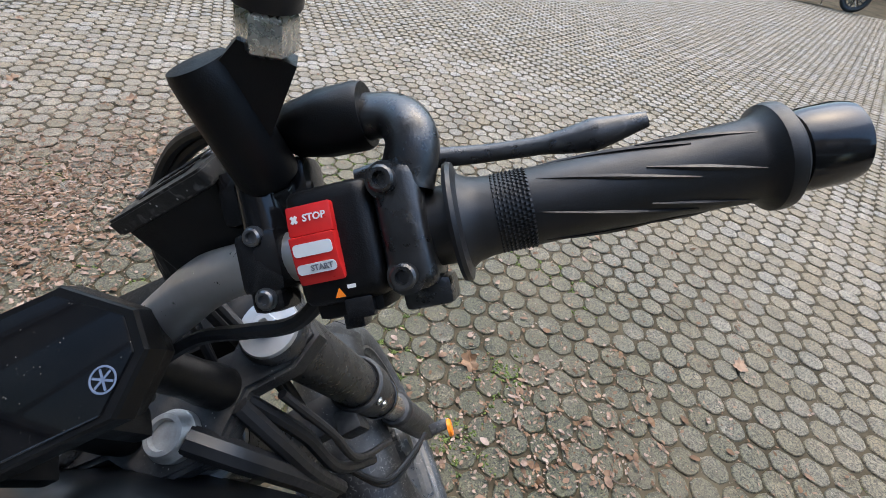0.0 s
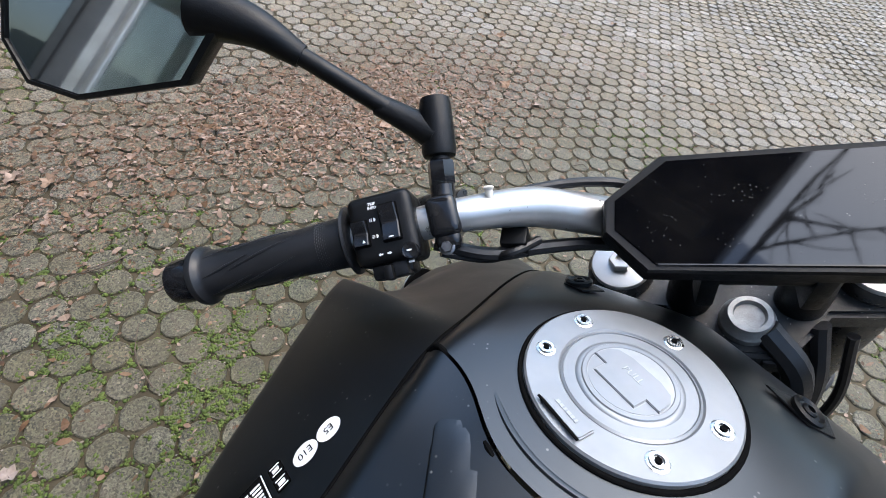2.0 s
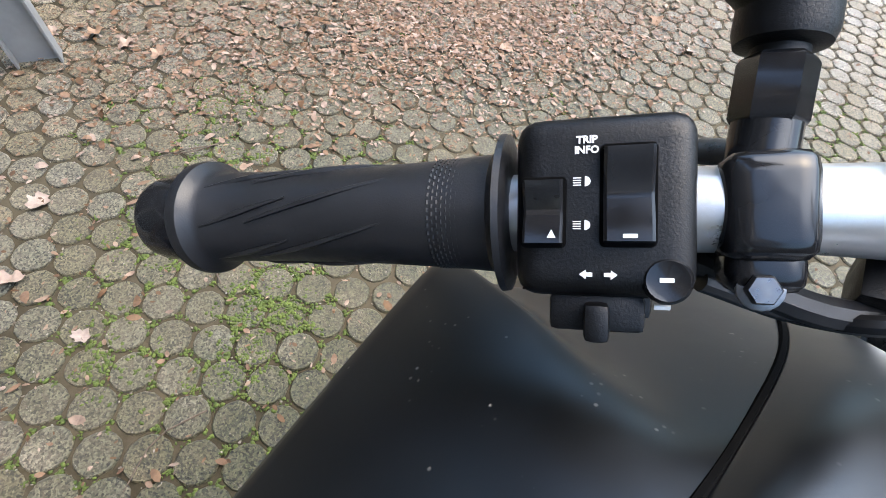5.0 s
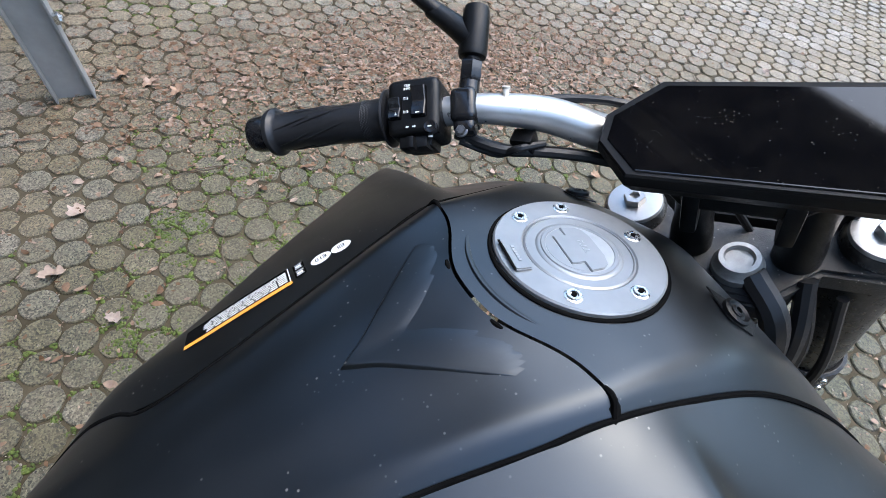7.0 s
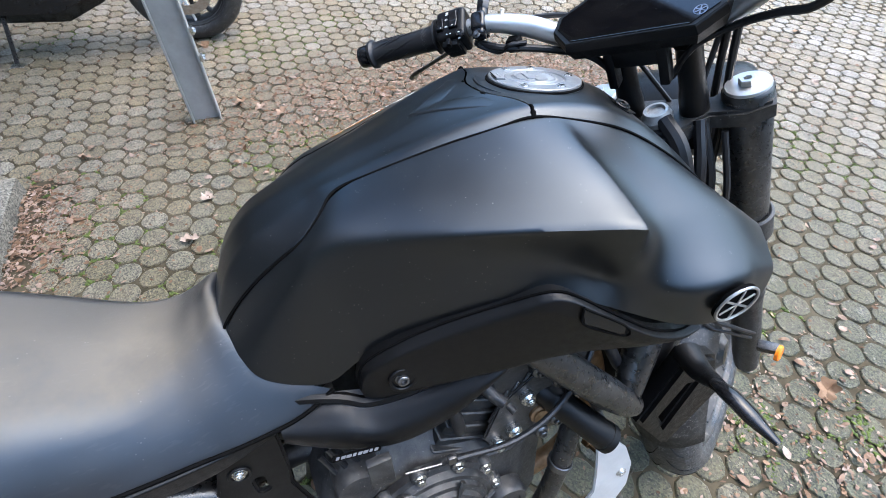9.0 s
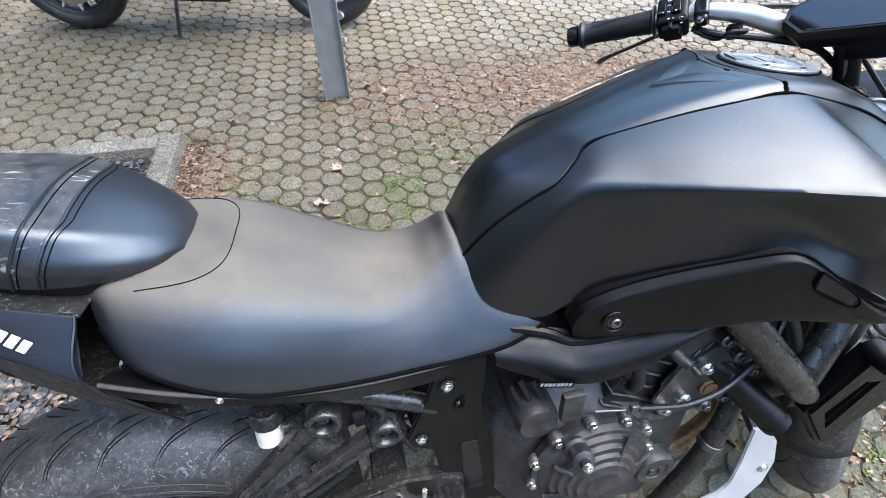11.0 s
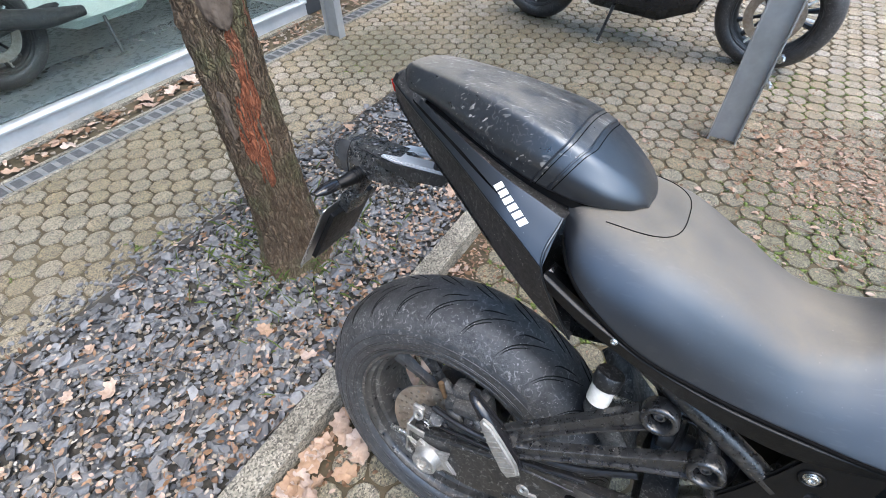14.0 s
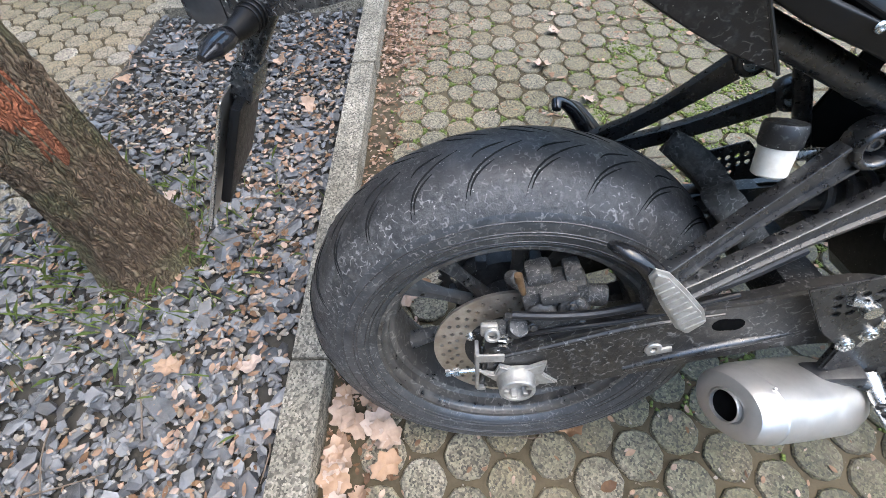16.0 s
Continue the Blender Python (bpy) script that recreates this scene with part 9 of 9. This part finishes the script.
heap("strip_pebbles", "pale pebbles along the glass front", "pebbles", rng.uniform(-3.4, 1.6, n), rng.uniform(-3.53, -3.36, n), np.full(n, 0.005), rng.uniform(0.006, 0.014, n), 0.6, PEBBLE)
# the larger pieces that lie on top
slabs = []
for k in range(5):
    v = stones(np.zeros((1, 3)), np.array([1.0]), 0.34, 0.5)[0]
    slabs.append(raw_mesh("slate_slab", v, ico_f, SLATE_PIECE, smooth=False))
for k in range(260):
    ob = new("slate_slab", slabs[k % 5])
    s = rng.uniform(0.013, 0.024) if k > 30 else rng.uniform(0.024, 0.038)
    ob.matrix_basis = PLACE @ pose(rng.uniform(-1.5, 0.95), rng.uniform(-2.25, -1.40), 0.034, rng.uniform(-14, 14), rng.uniform(-14, 14), rng.uniform(0, 360)) @ Matrix.Scale(s, 4)
    ob.parent = gravel
# pale grit lying on the paving
n = 14000
heap("grit", "pale grit and seeds scattered over the paving", "grit", rng.uniform(-3.2, 2.6, n), rng.uniform(-1.2, 3.2, n), np.full(n, 0.0015), rng.uniform(0.0012, 0.0036, n), 0.5, PEBBLE)

# ---- moss in the joints ----
gv_all = yard[(np.hypot(yard[:, 0] + 0.9, yard[:, 1] + 0.1) < 2.6)]
ang = LATTICE + radians(30) + radians(60) * rng.integers(0, 6, len(gv_all) * 7)
cen = np.repeat(gv_all, 7, axis=0) + 0.0555 * np.stack([np.cos(ang), np.sin(ang)], 1) + rng.normal(0, 0.006, (len(gv_all) * 7, 2))
mask = np.array([noise.noise(V((x * 1.6, y * 1.6, 2.0))) + 0.35 * noise.noise(V((x * 7, y * 7, 5.0))) for x, y in cen])
lean_to = np.exp(-((cen[:, 0] + 1.0) ** 2 + (cen[:, 1] + 0.15) ** 2) / 0.7)
cen = cen[mask + 0.55 * lean_to > 0.33]
pads = np.vstack([np.stack([rng.normal(x, s, n), rng.normal(y, s, n)], 1) for x, y, s, n in ((-0.9, 0.03, 0.06, 170), (-1.02, 0.16, 0.05, 90), (-0.78, -0.1, 0.05, 80), (-1.4, 0.12, 0.07, 90), (-1.62, 0.2, 0.07, 90), (-1.25, -0.12, 0.08, 110), (-0.95, -0.35, 0.06, 80), (0.25, 0.72, 0.05, 60), (0.42, 0.95, 0.06, 60))])
cen = np.repeat(np.vstack([cen, pads]), 4, axis=0)
k = len(cen)
cen = cen + rng.normal(0, 0.0065, (k, 2))
mv = stones(np.c_[cen, np.where(np.arange(k) >= k - 4 * len(pads), -0.001, -0.004)], rng.uniform(0.002, 0.0065, k), 0.7)
moss = new("moss", raw_mesh("moss", mv.reshape(-1, 3), (ico_f[None] + np.arange(k)[:, None, None] * len(ico_v)).reshape(-1, 3), MOSS, smooth=True))
tagged(moss, "bright green moss cushions growing in the paving joints", "moss", kind="stuff")

# ---- fallen leaves and twigs ----
leaf_o = np.array([(0.0, -0.5), (0.24, -0.25), (0.3, 0.08), (0.18, 0.36), (0.0, 0.5), (-0.18, 0.36), (-0.3, 0.08), (-0.24, -0.25)])
leaf_t = np.array([(0, 1, 7), (1, 2, 6), (1, 6, 7), (2, 3, 5), (2, 5, 6), (3, 4, 5)])


def litter(name, label, xy, z, size, material):
    k = len(xy)
    a = rng.uniform(0, 2 * np.pi, k)
    w = rng.uniform(0.45, 1.1, k)
    x, y = leaf_o[None, :, 0] * w[:, None], np.tile(leaf_o[None, :, 1], (k, 1))
    curl = rng.normal(0, 0.55, (k, 1)) * x ** 2 * 3 + rng.normal(0, 0.4, (k, 1)) * y ** 2 + rng.normal(0, 0.10, (k, 1)) * x + rng.normal(0, 0.12, (k, 1)) * y
    c, s = np.cos(a)[:, None], np.sin(a)[:, None]
    vx, vy = (x * c - y * s) * size[:, None] + xy[:, :1], (x * s + y * c) * size[:, None] + xy[:, 1:]
    vz = (curl - curl.min(axis=1, keepdims=True)) * size[:, None] + z[:, None]
    v = np.stack([vx, vy, vz], 2)
    ob = new(name, raw_mesh(name, v.reshape(-1, 3), (leaf_t[None] + np.arange(k)[:, None, None] * 8).reshape(-1, 3), material, smooth=False))
    return tagged(ob, label, "leaves", kind="stuff")


def uv_rows(u, v):
    return place_rows(u, v, np.zeros(len(u)))[:, :2]


n = 17000
da, db = rng.normal(0, 0.62, n), rng.normal(0, 0.3, n)
drift = np.stack([-1.62 + 0.33 * da + 0.94 * db, 1.25 + 0.94 * da - 0.33 * db], 1)
drift_b = np.stack([rng.normal(-1.95, 0.25, 1500), rng.normal(0.10, 0.28, 1500)], 1)
wide = np.stack([rng.uniform(-3.6, 1.6, 8000), rng.uniform(-1.0, 3.4, 8000)], 1)
kerbside = uv_rows(rng.uniform(-1.7, 1.0, 1800), -1.262 + np.abs(rng.normal(0, 0.08, 1800)))
corner = uv_rows(rng.normal(-1.45, 0.17, 900), -1.25 + np.abs(rng.normal(0, 0.15, 900)))
drift_c = np.stack([rng.normal(0.5, 0.3, 1300), rng.normal(0.78, 0.2, 1300)], 1)
xy = np.vstack([drift, drift_b, drift_c, wide, kerbside, corner])
litter("leaf_litter", "brown shredded leaf litter lying on the paving", xy, 0.001 + rng.uniform(0, 0.006, len(xy)), rng.uniform(0.006, 0.019, len(xy)) * np.where(rng.random(len(xy)) < 0.12, 2.0, 1.0), LEAF)
xy = uv_rows(rng.uniform(-1.5, 1.3, 2400), np.concatenate([rng.uniform(-2.25, -1.37, 1700), rng.normal(-1.5, 0.07, 700).clip(-1.8, -1.36)]))
litter("bed_leaves", "brown and orange leaves among the slate chippings", xy, 0.033 + rng.uniform(0, 0.008, 2400), rng.uniform(0.009, 0.028, 2400), LEAF)
xy = uv_rows(rng.uniform(-3.2, 1.4, 330), rng.uniform(-3.54, -3.34, 330))
litter("drain_leaves", "dry leaves gathered along the drain", xy, 0.006 + rng.uniform(0, 0.012, 330), rng.uniform(0.03, 0.07, 330), LEAF)


def oak_leaf(seed):
    """A curled, lobed leaf with a rib."""
    rs = random.Random(seed)
    ol = []
    for i in range(28):
        a = 2 * math.pi * i / 28
        lobe = 1 + 0.26 * math.cos(7 * a + 0.4)
        ol.append((0.42 * math.sin(a) * lobe * (1 - 0.25 * math.cos(a)), 0.62 * math.cos(a) * (1 + 0.08 * math.cos(7 * a))))
    bm = bmesh.new()
    c = bm.verts.new((0, 0, 0))
    k1, k2 = rs.uniform(0.25, 0.7), rs.uniform(-0.35, 0.4)
    f = lambda x, y: k1 * x * x * 1.6 + k2 * y * y + 0.08 * math.sin(9 * y + 4 * x)
    inner = [bm.verts.new((x * 0.5, y * 0.55, f(x * 0.5, y * 0.55))) for x, y in ol]
    outer = [bm.verts.new((x, y, f(x, y))) for x, y in ol]
    for i in range(28):
        j = (i + 1) % 28
        bm.faces.new((c, inner[i], inner[j]))
        bm.faces.new((inner[i], outer[i], outer[j], inner[j]))
    finish(bm, 60)
    me = bpy.data.meshes.new("oak_leaf")
    bm.to_mesh(me)
    bm.free()
    me.materials.append(LEAF_PALE)
    return me


oak = [oak_leaf(k) for k in range(5)]
rl = random.Random(11)


def lay_leaf(x, y, z, size):
    ob = new("oak_leaf", oak[rl.randrange(5)])
    ob.matrix_basis = pose(x, y, z + size * 0.12, rl.uniform(-22, 22), rl.uniform(-22, 22), rl.uniform(0, 360)) @ Matrix.Scale(size, 4)
    return tagged(ob, "pale brown curled oak leaf lying on the ground", "leaf", group="fallen oak leaves")


for k in range(80):
    p = uv(rl.uniform(-0.25, 0.55), -1.262 + 0.022 + abs(rl.gauss(0, 0.05)))
    lay_leaf(p.x, p.y, 0.004 + 0.012 * rl.random(), rl.uniform(0.035, 0.06))
for k in range(26):
    p = uv(rl.uniform(-1.3, 1.0), rl.uniform(-2.3, -1.4))
    lay_leaf(p.x, p.y, 0.04, rl.uniform(0.03, 0.052))
for k in range(40):
    lay_leaf(rl.uniform(-3.0, 2.2), rl.uniform(-0.9, 4.0), 0.004, rl.uniform(0.028, 0.055))
for k in range(14):
    p = uv(rl.uniform(-1.6, 1.1), -3.44 + rl.gauss(0, 0.05))
    lay_leaf(p.x, p.y, 0.012, rl.uniform(0.05, 0.09))
for x, y, s in ((-2.12, -0.02, 0.055), (-1.93, 0.12, 0.05), (1.37, 1.12, 0.06), (0.31, 1.0, 0.06), (-1.25, 2.05, 0.06), (-1.6, 2.55, 0.055)):
    lay_leaf(x, y, 0.004, s)
twigs = bmesh.new()
tw = []
for k in range(150):
    if k < 70:
        p = uv(rl.uniform(-1.4, 1.2), rl.uniform(-2.4, -1.3), 0.042)
    else:
        p = V((rl.uniform(-2.6, 1.2), rl.uniform(-1.1, 2.6), 0.003))
    a, ln = rl.uniform(0, 6.28), rl.uniform(0.05, 0.22)
    q = p + V((math.cos(a), math.sin(a), rl.uniform(0, 0.04))) * ln
    mid = (p + q) / 2 + V((rl.gauss(0, 0.015), rl.gauss(0, 0.015), 0.004))
    tw.append(sweep([p, mid, q], [0.0022, 0.0011], 5, n=6))
ob = part("twigs", join(twigs, *tw), TWIG, None)
tagged(ob, "thin dry twigs strewn over bed and paving", "twigs", kind="stuff")
grass = bmesh.new()
for k in range(520):
    a, r = rl.uniform(0, 6.28), abs(rl.gauss(0, 0.16)) + 0.10
    x, y = -0.68 + r * math.cos(a), -1.72 + r * math.sin(a)
    h, w, b = rl.uniform(0.02, 0.06), 0.0016, rl.uniform(0, 6.28)
    d = V((math.cos(b), math.sin(b), 0))
    p = V((x, y, 0.03))
    v = [grass.verts.new(c) for c in (p - d * w, p + d * w, p + V((0, 0, h * 0.7)) + d.cross(V((0, 0, 1))) * h * 0.35, p + V((0, 0, h)) + d.cross(V((0, 0, 1))) * h * 0.8)]
    grass.faces.new((v[0], v[1], v[2]))
    grass.faces.new((v[1], v[3], v[2]))
ob = part("grass", grass, MOSS, None)
tagged(ob, "sparse green grass blades at the foot of the trunk", "grass", kind="stuff")

# ---- the pavers beside the machine ----
variants = []
for k in range(5):
    base = paver_verts(14, 0.0446 + 0.0006 * (k - 2), 0.6 + 0.08 * k)
    base[:, :2] *= 1 + rng.normal(0, 0.008, (len(base), 1))
    me_q = paver_quads(14)
    fan = np.stack([np.zeros(6, int), np.arange(1, 13, 2), np.arange(2, 14, 2), np.arange(3, 15, 2) % 14], 1) + 28
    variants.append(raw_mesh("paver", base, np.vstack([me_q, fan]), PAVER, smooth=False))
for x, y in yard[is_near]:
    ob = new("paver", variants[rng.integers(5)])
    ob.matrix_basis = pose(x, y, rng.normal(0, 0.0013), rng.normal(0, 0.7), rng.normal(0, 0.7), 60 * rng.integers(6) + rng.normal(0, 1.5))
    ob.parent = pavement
